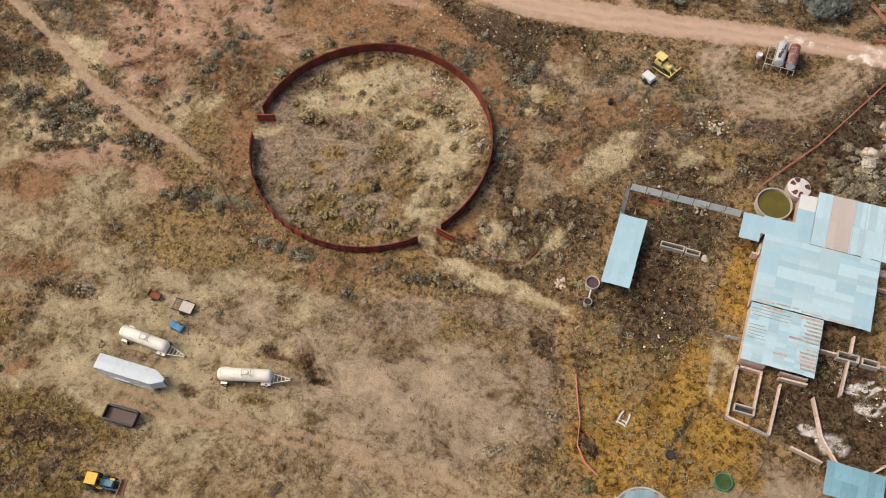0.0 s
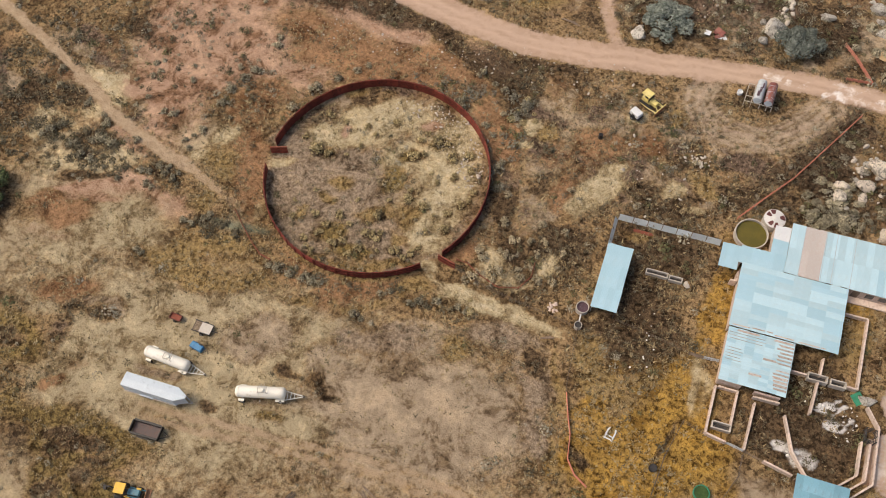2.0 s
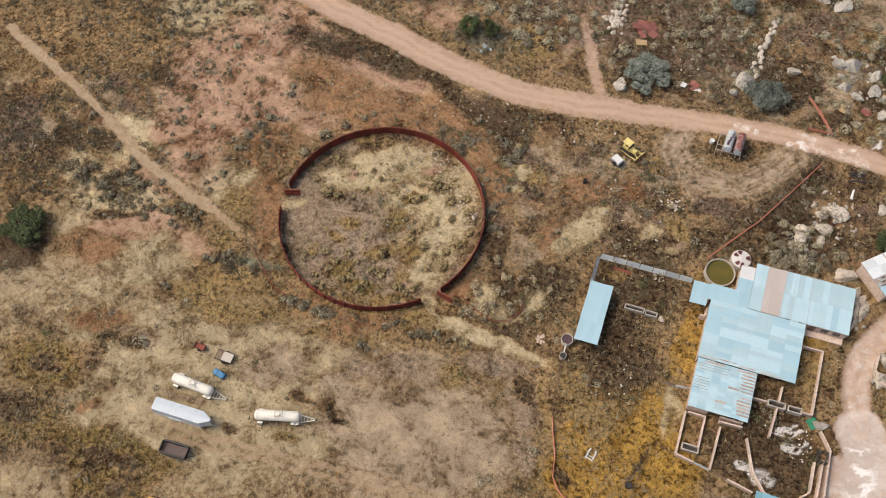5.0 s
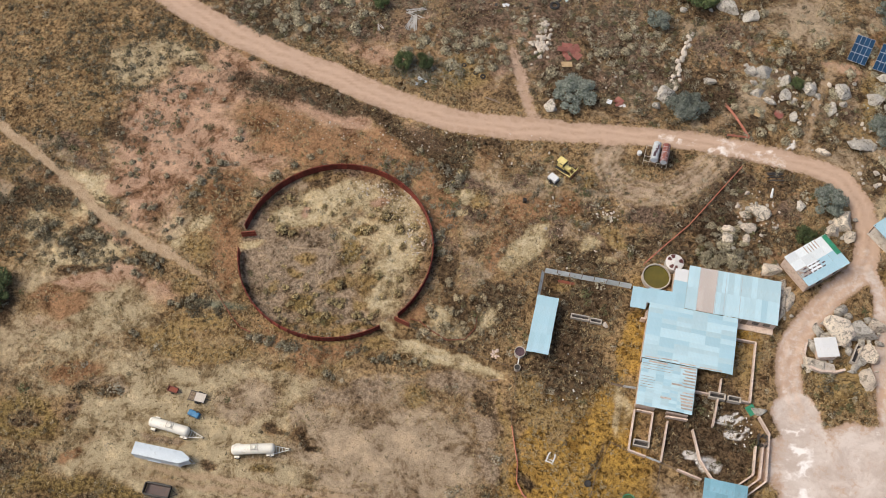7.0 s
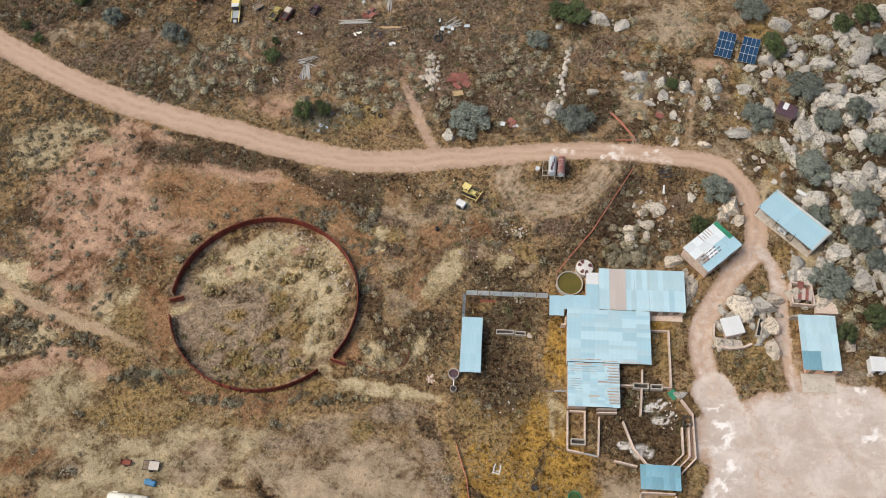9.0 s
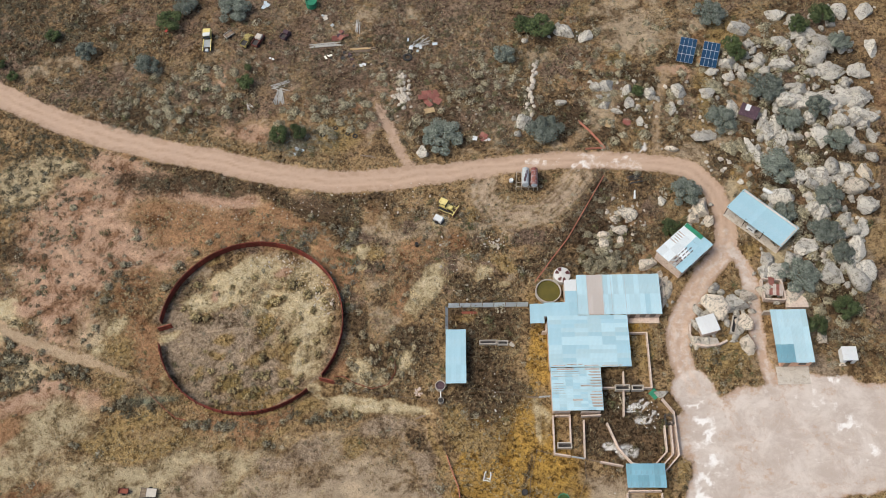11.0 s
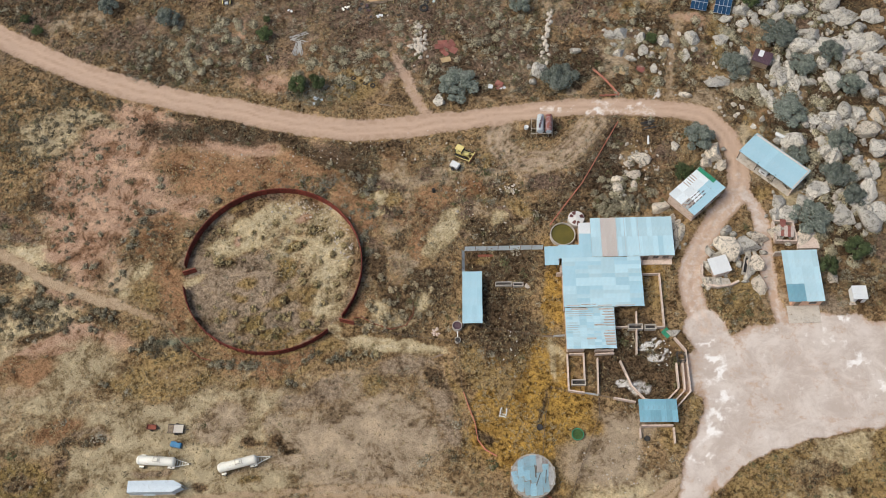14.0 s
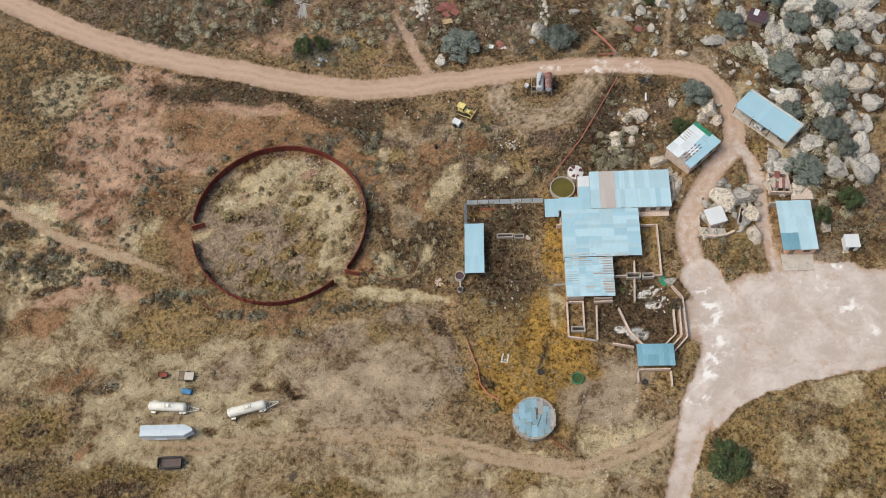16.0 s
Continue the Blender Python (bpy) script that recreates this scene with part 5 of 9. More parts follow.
# ---- where plants and rocks stand: x, y and half their breadths ----
TREES_GREY = [(33.8, 39.6, 3.5), (54.0, 40.6, 3.2), (87.4, 41.4, 2.8), (97.6, 48.9, 3.4), (97.2, 30.4, 3.0), (78.8, 25.3, 2.6), (105.0, 23.6, 2.7),
    (103.5, 16.7, 2.8), (105.5, 11.7, 2.0), (97.5, 7.7, 3.2), (108.8, 36.0, 2.2), (100.8, 41.7, 2.2), (89.1, 68.1, 3.1), (46.2, 58.9, 2.0), (-11.2,
    73.3, 3.3), (-41.0, 63.0, 2.0), (-27.0, 58.9, 2.4), (97.1, 20.8, 2.0), (106.6, 44.3, 2.1), (113.8, 59.8, 2.2), (-21.3, 75.3, 2.3)]
TREES_GREEN = [(50.7, 66.9, 2.0), (53.9, 66.2, 2.8), (104.3, 1.3, 2.0), (98.7, -2.1, 1.7), (75.7, 18.1, 1.6), (92.2, 59.9, 2.0), (-6.3, 53.7, 1.5),
    (-6.3, 58.1, 0.8), (-59.0, 60.6, 1.0), (-55.5, 57.2, 1.1), (1.8, 40.5, 1.7), (5.8, 41.0, 1.4), (72.5, 49.1, 1.1), (111.2, 66.9, 2.5), (106.2,
    64.6, 1.9), (-24.1, 70.7, 2.8), (-48.8, 67.5, 1.4), (76.9, -45.9, 3.3), (-54.7, -19.3, 3.3), (4.5, 42.7, 0.8), (93.0, 57.4, 1.6)]
OUTCROP = [(104.5, 46.9, 4.5, 3.0), (108.5, 45.4, 2.2, 3.2), (96.1, 40.0, 1.5, 3.8), (93.2, 35.3, 1.0, 2.9), (97.8, 39.0, 1.3, 3.6), (99.0, 37.2, 1.3,
    2.0), (114.2, 47.0, 4.3, 2.3), (115.3, 41.6, 3.2, 2.2), (103.2, 28.6, 3.1, 2.6), (96.8, 24.6, 2.7, 1.8), (104.4, 22.4, 3.5, 2.8), (92.8, 9.8, 2.6,
    3.1), (99.3, 13.7, 2.6, 1.6), (103.1, 8.4, 2.0, 2.7), (108.6, 10.5, 2.5, 4.5), (110.8, 60.8, 2.5, 2.8), (114.6, 60.6, 1.4, 2.3), (107.1, 62.5,
    2.7, 3.1), (111.0, 53.0, 3.7, 2.0), (115.9, 53.4, 2.0, 1.6), (102.6, 68.1, 2.3, 1.4), (115.5, 69.0, 1.6, 1.9), (94.4, 65.1, 2.7, 2.0), (101.4,
    55.1, 2.0, 1.6)]
KNOLL = [(91.1, 55.9, 1.7, 1.6), (87.7, 53.7, 1.4, 1.0), (91.1, 52.7, 1.3, 1.0), (93.6, 52.9, 0.9, 0.9), (86.4, 48.7, 1.7, 1.3), (90.2, 42.9, 1.7,
    3.4), (84.2, 38.5, 2.4, 1.5), (80.7, 49.5, 1.5, 2.1), (78.9, 45.1, 0.9, 1.4), (75.1, 48.9, 1.4, 1.6), (72.5, 42.1, 0.9, 1.3), (66.4, 51.2, 1.7,
    1.7), (66.0, 46.5, 1.0, 1.2), (64.4, 51.0, 1.1, 1.2), (70.6, 50.2, 1.0, 1.4), (70.7, 46.8, 1.2, 1.2), (68.1, 45.0, 1.0, 0.7), (59.1, 65.4, 2.2,
    1.7), (63.2, 63.9, 1.7, 1.3), (50.0, 42.8, 1.7, 2.1), (30.2, 36.0, 1.4, 1.5), (50.9, 63.5, 0.8, 0.7), (111.8, 38.5, 1.7, 1.3), (85.2, 2.8, 2.5,
    2.0)]
YARD_ROCKS = [(82.3, 2.6, 2.5, 2.3), (87.7, 4.3, 1.6, 1.4), (86.8, -4.8, 1.2, 2.0), (86.8, -1.1, 2.1, 1.8), (83.2, 1.1, 1.2, 1.6), (77.9, -4.2, 1.0, 1.6), (81.9, 22.3, 1.6,
    2.4), (80.4, 20.4, 1.2, 1.5), (83.2, 19.9, 1.0, 1.3), (73.7, 5.7, 1.3, 3.1), (72.8, 8.4, 0.8, 1.3), (70.9, 10.9, 1.6, 1.1), (66.8, 18.4, 1.4,
    1.0), (63.5, 15.2, 0.9, 1.3), (68.5, 21.7, 1.9, 1.3), (66.0, 20.8, 1.0, 0.9), (63.5, 17.3, 0.9, 0.9), (66.6, 16.0, 0.7, 0.9), (91.4, 5.3, 1.7,
    1.6), (95.8, 4.3, 2.1, 1.5), (99.4, -3.5, 1.0, 1.4), (110.4, 26.1, 2.0, 2.1), (113.2, 29.8, 1.6, 1.9), (102.1, -8.6, 0.6, 0.5), (77.8, 35.8, 1.1,
    0.7)]
SLOPE_ROCKS = [(57.4, 47.4, 1.1, 0.7), (101.6, 37.9, 1.7, 0.9), (106.4, 38.2, 1.7, 2.2), (105.2, 42.2, 1.5, 1.8), (110.4, 41.2, 1.5, 2.0), (109.6,
    29.9, 1.2, 1.7), (112.4, 22.4, 1.6, 2.5), (107.7, 19.5, 1.4, 1.7), (110.6, 17.6, 1.4, 1.9), (90.1, 28.0, 0.7, 0.7), (91.9, 29.8, 0.6, 0.7), (75.0,
    24.1, 0.8, 1.1), (120.2, 68.1, 2.0, 1.7), (120.1, 59.2, 1.3, 2.3), (117.1, 52.2, 2.2, 1.1), (103.3, 60.0, 1.3, 1.2), (97.5, 57.3, 0.9, 0.9),
    (103.0, 50.0, 1.3, 0.9), (112.0, 48.2, 1.3, 1.6), (116.1, 38.0, 1.1, 1.5)]
SCRUB = [(-0.9, -11.3, 11.3, 3.9, 22, 0.26, "s"), (9.1, 1.1, 5.8, 12.8, 10, 0.26, "s"), (-5.8, 7.4, 8.7, 7.3, 10, 0.26, "s"), (23.9, -5.9, 7.5, 4.8, 8, 0.3, "s"), (22.6, 6.2, 6.2, 10.3, 8, 0.3, "s"), (-61.2, -0.1, 8.3, 13.5, 130, 0.65, "d"), (-32.6, -8.7, 5.3, 2.4, 16, 0.40, "d"), (-51.7,
    25.7, 14.0, 15.0, 130, 0.50, "m"), (-32.0, 25.1, 8.4, 13.0, 16, 0.50, "m"), (-35.3, 8.9, 9.2, 15.8, 26, 0.55, "m"), (-20.7, 49.6, 15.4, 6.5, 160,
    0.60, "m"), (-43.8, 59.3, 18.5, 12.3, 130, 0.55, "m")]
SCRUB_B = [(-1.4, 30.6, 21.2, 2.1, 70, 0.55, "d"), (17.8, 47.4, 8.1, 3.5, 55, 0.50, "m"), (38.4, 54.4, 17.3, 14.5, 200, 0.60, "m"), (66.6, 65.0, 13.9,
    9.1, 50, 0.50, "m"), (63.2, 18.6, 5.7, 7.8, 26, 0.5, "s"), (65.7, 11.8, 6.6, 1.6, 12, 0.5, "s"), (101.3, 38.2, 12.7, 26.6, 240, 0.70, "m"),
    (92.2, -42.5, 14.3, 7.5, 110, 0.60, "y"), (-4.9, -18.1, 5.4, 0.7, 8, 0.40, "s"), (56.4, 48.0, 20.2, 11.1, 150, 0.55, "m"), (-41.7, 17.2, 12.2, 11.3, 44, 0.55, "m"), (-49.0, -8.9, 11.9, 4.0, 60, 0.60, "d")]
SCRUB_MORE = [(5.1, 39.6, 6.8, 3.4, 30, 0.60, "m"), (-24.5, 11.6, 4.5, 6.0, 22, 0.60, "m"), (8.3, 18.3, 8.6, 1.7, 25, 0.50, "s"), (17.1, 12.1, 1.3,
    10.6, 22, 0.60, "s"), (8.0, -17.0, 11.3, 0.9, 26, 0.60, "d"), (-20.4, -14.7, 4.2, 1.6, 22, 0.70, "d"), (83.3, -8.0, 4.8, 3.1, 40, 0.50, "y"),
    (84.2, 5.9, 3.9, 1.4, 25, 0.50, "y"), (-17.4, 24.0, 18.9, 8.9, 40, 0.35, "m"), (-56.6, 67.5, 8.9, 9.6, 70, 0.60, "d"), (14.7, 64.3, 28.7, 9.2,
    160, 0.45, "m")]
SCRUB_MORE_B = [(6.8, 40.2, 6.8, 2.7, 40, 0.60, "s"), (103.8, -4.2, 5.7, 5.3, 45, 0.50, "m"), (77.4, 57.1, 13.5, 8.7, 70, 0.50, "m"), (-44.2, -7.1,
    9.9, 3.6, 60, 0.60, "d"), (-73.8, 24.5, 7.8, 9.9, 60, 0.55, "d"), (37.0, 20.0, 6.4, 7.3, 40, 0.35, "s"), (-50.2, 36.8, 12.9, 11.2, 150, 0.60,
    "d"), (-57.9, 73.9, 14.1, 10.0, 130, 0.80, "d"), (-54.5, 32.0, 22.1, 8.4, 110, 0.50, "d"), (-34.5, 40.3, 21.1, 3.5, 80, 0.60, "d"), (29.0, 66.8,
    14.3, 9.2, 60, 0.50, "d")]


# ---- plants ----
def mesh_of(name, verts, faces, material, n=4):
    """A mesh from arrays; every face has n corners."""
    me = bpy.data.meshes.new(name)
    me.vertices.add(len(verts))
    me.vertices.foreach_set("co", np.asarray(verts, np.float32).ravel())
    faces = np.asarray(faces, np.int32)
    me.loops.add(faces.size)
    me.loops.foreach_set("vertex_index", faces.ravel())
    me.polygons.add(len(faces))
    me.polygons.foreach_set("loop_start", np.arange(0, faces.size, n, dtype=np.int32))
    me.update(calc_edges=True)
    me.materials.append(M[material])
    return me


def leaf_quads(centres, sizes, g, flat=0.5, out=None):
    """A small bent card for each centre, facing outward and up."""
    n = len(centres)
    a = g.normal(size=(n, 3))
    b = g.normal(size=(n, 3))
    if out is None:
        a[:, 2] *= flat
        b[:, 2] *= flat
    else:
        n_ = out + 0.38 * g.normal(size=(n, 3))
        n_ /= np.linalg.norm(n_, axis=1)[:, None]
        a -= (a * n_).sum(1)[:, None] * n_
        b = np.cross(n_, a)
    a /= np.linalg.norm(a, axis=1)[:, None]
    b -= (a * b).sum(1)[:, None] * a
    b /= np.linalg.norm(b, axis=1)[:, None]
    s = sizes[:, None]
    v = np.stack([centres - a * s, centres - b * s * 0.6, centres + a * s, centres + b * s * 0.6], 1)
    return v.reshape(-1, 3)


def crown_mesh(seed, material, n=1700, lobes=24, squash=0.75, leaf=0.04):
    g = np.random.default_rng(seed)
    d = g.normal(size=(lobes, 3))
    d /= np.linalg.norm(d, axis=1)[:, None]
    d[:, 2] = np.abs(d[:, 2]) * 0.9
    mid = d * g.uniform(0.35, 0.72, (lobes, 1))
    rad = g.uniform(0.15, 0.32, lobes)
    k = g.integers(0, lobes, n)
    w = g.normal(size=(n, 3))
    w /= np.linalg.norm(w, axis=1)[:, None]
    c = mid[k] + w * (rad[k] * g.uniform(0.55, 1.08, n) ** 0.6)[:, None]
    c[:, 2] = c[:, 2] * squash + 0.55
    w_ = w[c[:, 2] > 0.12]
    c = c[c[:, 2] > 0.12]
    v = leaf_quads(c, leaf * g.uniform(0.6, 1.5, len(c)), g, out=w_)
    return mesh_of("crown", v, np.arange(len(v)).reshape(-1, 4), material)


def tree_kind(seed, material, label, leafy=1700, squash=0.75):
    """A low, many-stemmed tree of unit breadth, built about the origin."""
    r = random.Random(seed)
    t = thing("tree", (0, 0, 0), label, "tree")
    bm = bmesh.new()
    tube(bm, (0, 0, -0.1), (0.03, 0.02, 0.35), 0.07, 0.045, 7)
    part("trunk", bm, "bark", t)
    for k in range(6):
        a = k * 1.05 + r.uniform(-0.3, 0.3)
        bm = bmesh.new()
        mid = Vector((0.28 * math.cos(a), 0.28 * math.sin(a), 0.5 * squash + 0.15))
        tube(bm, (0.02, 0.02, 0.28), mid, 0.032, 0.022, 6)
        tube(bm, mid, mid + Vector((0.3 * math.cos(a + 0.4), 0.3 * math.sin(a + 0.4), 0.28 * squash)), 0.02, 0.008, 5)
        part("limb", bm, "bark", t)
    ob = new("crown", crown_mesh(seed, material, leafy, squash=squash))
    ob.parent = t
    return t


def plant(kinds, places, seed):
    r = random.Random(seed)
    used = set()
    for k, (x, y, s) in enumerate(places):
        kind = kinds[k % len(kinds)]
        s *= 1.42
        m = Matrix.Translation((x, y, zg(x, y) - 0.05)) @ pose(0, 0, 0, 0, 0, r.uniform(0, 360)) @ Matrix.Diagonal((s * r.uniform(0.92, 1.08), s * r.uniform(0.92, 1.08), min(s, 2.4) * r.uniform(0.95, 1.2), 1))
        if kind not in used:
            used.add(kind)
            kind.matrix_basis = m
            FIRST.append(kind)
        else:
            LATER.append((kind, m))


FIRST, LATER = [], []
GREY_KINDS = [tree_kind(s, "leaf_grey", "round grey-green desert tree with dense small leaves", 5600) for s in (11, 12, 13)]
GREEN_KINDS = [tree_kind(s, "leaf_green", "bushy dark green tree on dry ground", 5000) for s in (21, 22)]
plant(GREY_KINDS, TREES_GREY, 1)
plant(GREEN_KINDS, TREES_GREEN, 2)
for kind, m in LATER:
    c = copy_thing(kind, Matrix.Identity(4))
    c.matrix_basis = m
for ob in [o for o in scene.objects if o.name.split(".")[0] == "tree"]:
    tagged(ob, group="grey trees" if "grey" in ob["label"] else "green trees")


def heights(x, y):
    return plane(x, y) + relief(x, y)


BUILT = [(34.5, 38.3, -12.3, -2), (52, 66.2, -10, 8), (57, 72.3, -0.2, 8), (52, 61, -17.4, -9), (49, 58, -1.5, 7), (90, 96.8, -12, 1), (63.5, 70, -30.3, -26), (42.3, 50, -42.2, -34.6)]


def free(x, y, road_limit=0.35):
    """True where no road or building is."""
    s = soil_at(x, y)
    ok = (s["road"] < road_limit) & (s["pale"] < 0.4) & (s["track"] < 0.55)
    for x0, x1, y0, y1 in BUILT:
        ok &= ~((x > x0) & (x < x1) & (y > y0) & (y < y1))
    ok &= np.abs(np.hypot(x, y) - RING) > 0.5
    return ok


def scrub(name, kinds, material, seed, label, leaf=0.08, per=48, share=1.0, extra=0, dims=(0, 0, 0, 0), ovals=None):
    """Low bushes strewn over ovals, as one piece of stuff."""
    g = np.random.default_rng(seed)
    xs, ys, rs = [], [], []
    for cx, cy, rx, ry, n, size, kind in ovals or SCRUB + SCRUB_B + SCRUB_MORE + SCRUB_MORE_B:
        if kind not in kinds:
            continue
        n = int(n * share * (0.5 if kind == "m" else 1.0) * 1.3)
        a, q = g.uniform(0, 2 * np.pi, n), np.sqrt(g.uniform(0, 1.25, n))
        xs.append(cx + rx * q * np.cos(a))
        ys.append(cy + ry * q * np.sin(a))
        rs.append(size * (1.3 if kind == "s" else 1.0) * g.lognormal(-0.15, 0.35, n))
    if extra:
        ex, ey = g.uniform(dims[0], dims[1], extra), g.uniform(dims[2], dims[3], extra)
        s = soil_at(ex, ey)
        like = 0.35 + 0.65 * s["brown"] + 0.5 * s["dark"] - 0.22 * s["red"] - 0.25 * s["straw"] - 0.33 * s["tan"] - 0.2 * s["gold"] - 0.33 * s["mauve"] - 0.3 * s["khaki"] - 0.1 * s["ochre"] - 0.15 * s["orange"]
        ok = g.uniform(0, 1, extra) < like * (0.2 + 1.5 * smooth(fbm(ex, ey, 8, 3), 0.42, 0.6))
        xs.append(ex[ok])
        ys.append(ey[ok])
        rs.append(0.36 * g.lognormal(0, 0.45, ok.sum()))
    x, y, r = np.concatenate(xs), np.concatenate(ys), np.clip(np.concatenate(rs), 0.15, 1.2)
    keep = free(x, y)
    x, y, r = x[keep], y[keep], r[keep]
    n = len(x)
    w = g.normal(size=(n, per, 3))
    w /= np.linalg.norm(w, axis=2)[..., None]
    w[..., 2] = np.abs(w[..., 2])
    q = g.uniform(0.8 if ovals else 0.55, 1.03, (n, per, 1)) * (1 + 0.25 * np.sin(w[..., :1] * 7 + x[:, None, None] * 5) * np.cos(w[..., 1:2] * 6))
    c = np.stack([x, y, heights(x, y)], -1)[:, None] + w * q * r[:, None, None] * np.array([1, 1, 0.75])
    v = leaf_quads(c.reshape(-1, 3), np.repeat(r, per) * leaf * 2.4 * g.uniform(0.6, 1.3, n * per), g, out=(w + np.array([0, 0, 0.25])).reshape(-1, 3))
    ob = new(name, mesh_of(name, v, np.arange(len(v)).reshape(-1, 4), material))
    tagged(ob, label, "shrubs", kind="stuff")


def bush_mesh(seed, material, n=300, lobes=9):
    """A low round bush of unit breadth, of leafy lobes."""
    g = np.random.default_rng(seed)
    a = g.uniform(0, 2 * np.pi, lobes)
    q = 0.62 * np.sqrt(g.uniform(0.05, 1, lobes))
    mid = np.stack([q * np.cos(a), q * np.sin(a), 0.55 - 0.45 * q], -1)
    rad = g.uniform(0.26, 0.46, lobes)
    k = g.integers(0, lobes, n)
    w = g.normal(size=(n, 3))
    w[:, 2] = np.abs(w[:, 2]) * 1.1 - 0.15
    w /= np.linalg.norm(w, axis=1)[:, None]
    c = mid[k] + w * (rad[k] * g.uniform(0.75, 1.08, n))[:, None]
    c[:, 2] = np.maximum(c[:, 2], 0.02)
    v = leaf_quads(c, 0.115 * g.uniform(0.6, 1.4, n), g, out=w)
    return mesh_of("bush", v, np.arange(len(v)).reshape(-1, 4), material)


def bushes(places, material, seed, label, group):
    r = random.Random(seed)
    kinds = [bush_mesh(seed * 10 + k, material) for k in range(5)]
    for x, y, s in places:
        ob = new("bush", r.choice(kinds))
        s *= r.uniform(1.1, 1.35)
        ob.matrix_basis = Matrix.Translation((x, y, zg(x, y) - 0.04)) @ pose(0, 0, 0, 0, 0, r.uniform(0, 360)) @ Matrix.Diagonal((s, s * r.uniform(0.85, 1.1), s * r.uniform(0.85, 1.1), 1))
        tagged(ob, label, "bush", group)


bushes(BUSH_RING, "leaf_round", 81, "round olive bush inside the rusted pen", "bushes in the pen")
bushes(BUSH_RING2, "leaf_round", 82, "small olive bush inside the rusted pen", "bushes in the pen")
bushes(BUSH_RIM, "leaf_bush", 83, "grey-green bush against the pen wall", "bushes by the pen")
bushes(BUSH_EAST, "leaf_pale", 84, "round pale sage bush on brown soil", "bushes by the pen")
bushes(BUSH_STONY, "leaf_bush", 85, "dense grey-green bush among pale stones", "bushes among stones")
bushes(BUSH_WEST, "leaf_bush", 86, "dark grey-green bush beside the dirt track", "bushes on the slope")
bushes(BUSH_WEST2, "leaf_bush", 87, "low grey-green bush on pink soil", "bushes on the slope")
ROUND = [(17, -16, 6, 1.5, 5, 0.45, "o"), (17.5, 17, 3, 3, 5, 0.5, "o"), (63, 14, 5, 4, 16, 0.7, "o"),
         (-35, 15, 12, 12, 16, 0.45, "o"), (10, 46, 10, 5, 34, 0.7, "o"), (35, 50, 18, 10, 50, 0.7, "o"), (-20, 52, 14, 7, 44, 0.75, "o"), (75, 60, 14, 8, 30, 0.7, "o"),
         (100, 45, 12, 20, 130, 0.85, "o"), (103, 12, 6, 12, 70, 0.8, "o"), (72, 44, 9, 7, 26, 0.7, "o")]
scrub("round_sagebrush", "o", "leaf_round", 36, "round pale olive bushes round the pen", leaf=0.075, per=210, ovals=ROUND[:2])
scrub("round_grey_bushes", "o", "leaf_bush", 37, "round grey-green bushes on the stony slope", leaf=0.075, per=210, ovals=ROUND[2:])
scrub("sage_scrub", "s", "leaf_sage", 31, "scattered pale grey sagebrush on dry soil")
scrub("dark_scrub", "d", "leaf_dark", 32, "dense dark grey-green scrub on the slope")
scrub("mixed_scrub", "m", "leaf_dark", 33, "scattered dark desert scrub among dry grass", extra=4200, dims=(-80, 112, -66, 85))
scrub("pale_scrub", "m", "leaf_sage", 34, "scattered pale desert scrub among dry grass", extra=4200, dims=(-80, 112, -66, 85))
scrub("yellow_scrub", "yms", "leaf_olive", 35, "olive yellowish low scrub", share=0.35, extra=1800, dims=(-80, 112, -66, 85))


def grass(name, material, seed, n, chance, label, size=0.17):
    """Tufts of dry blades, strewn by soil."""
    g = np.random.default_rng(seed)
    x, y = g.uniform(-84, 118, n), g.uniform(-70, 88, n)
    s = soil_at(x, y)
    keep = (g.uniform(0, 1, n) < chance(s) * (0.12 + 1.6 * smooth(fbm(x, y, 4.5, 4), 0.44, 0.6))) & free(x, y, 0.3)
    x, y = x[keep], y[keep]
    n, b = len(x), 6
    a = g.uniform(0, 2 * np.pi, (n, b))
    ln = size * g.lognormal(0, 0.35, (n, b))
    base = np.stack([x, y, heights(x, y) - 0.03], -1)[:, None] + np.stack([0.07 * np.cos(a), 0.07 * np.sin(a), 0 * a], -1)
    out = np.stack([np.cos(a) * ln, np.sin(a) * ln, ln * g.uniform(0.5, 1.1, (n, b))], -1)
    side = np.stack([-np.sin(a), np.cos(a), 0 * a], -1) * (0.24 * ln)[..., None]
    v = np.stack([base - side, base + side, base + out], 2).reshape(-1, 3)
    ob = new(name, mesh_of(name, v, np.arange(len(v)).reshape(-1, 3), material, 3))
    tagged(ob, label, "grass", kind="stuff")


grass("dry_grass", "straw", 41, 110000, lambda s: 0.4 + 0.5 * s["straw"] + 0.3 * s["gold"] - 0.4 * s["red"] - 0.25 * s["grey"] - 0.2 * s["dark"] - 0.2 * s["brown"] - 0.28 * s["tan"] - 0.28 * s["mauve"] - 0.1 * s["khaki"], "yellowed dry grass tufts", 0.23)
grass("dead_grass", "leaf_dark", 42, 100000, lambda s: 0.30 + 0.6 * s["dark"] + 0.4 * s["brown"] - 0.2 * s["tan"] - 0.24 * s["straw"] - 0.2 * s["red"] + 0.15 * s["grey"] - 0.1 * s["gold"] - 0.22 * s["mauve"] - 0.2 * s["khaki"], "dark dead weeds and grass", 0.21)


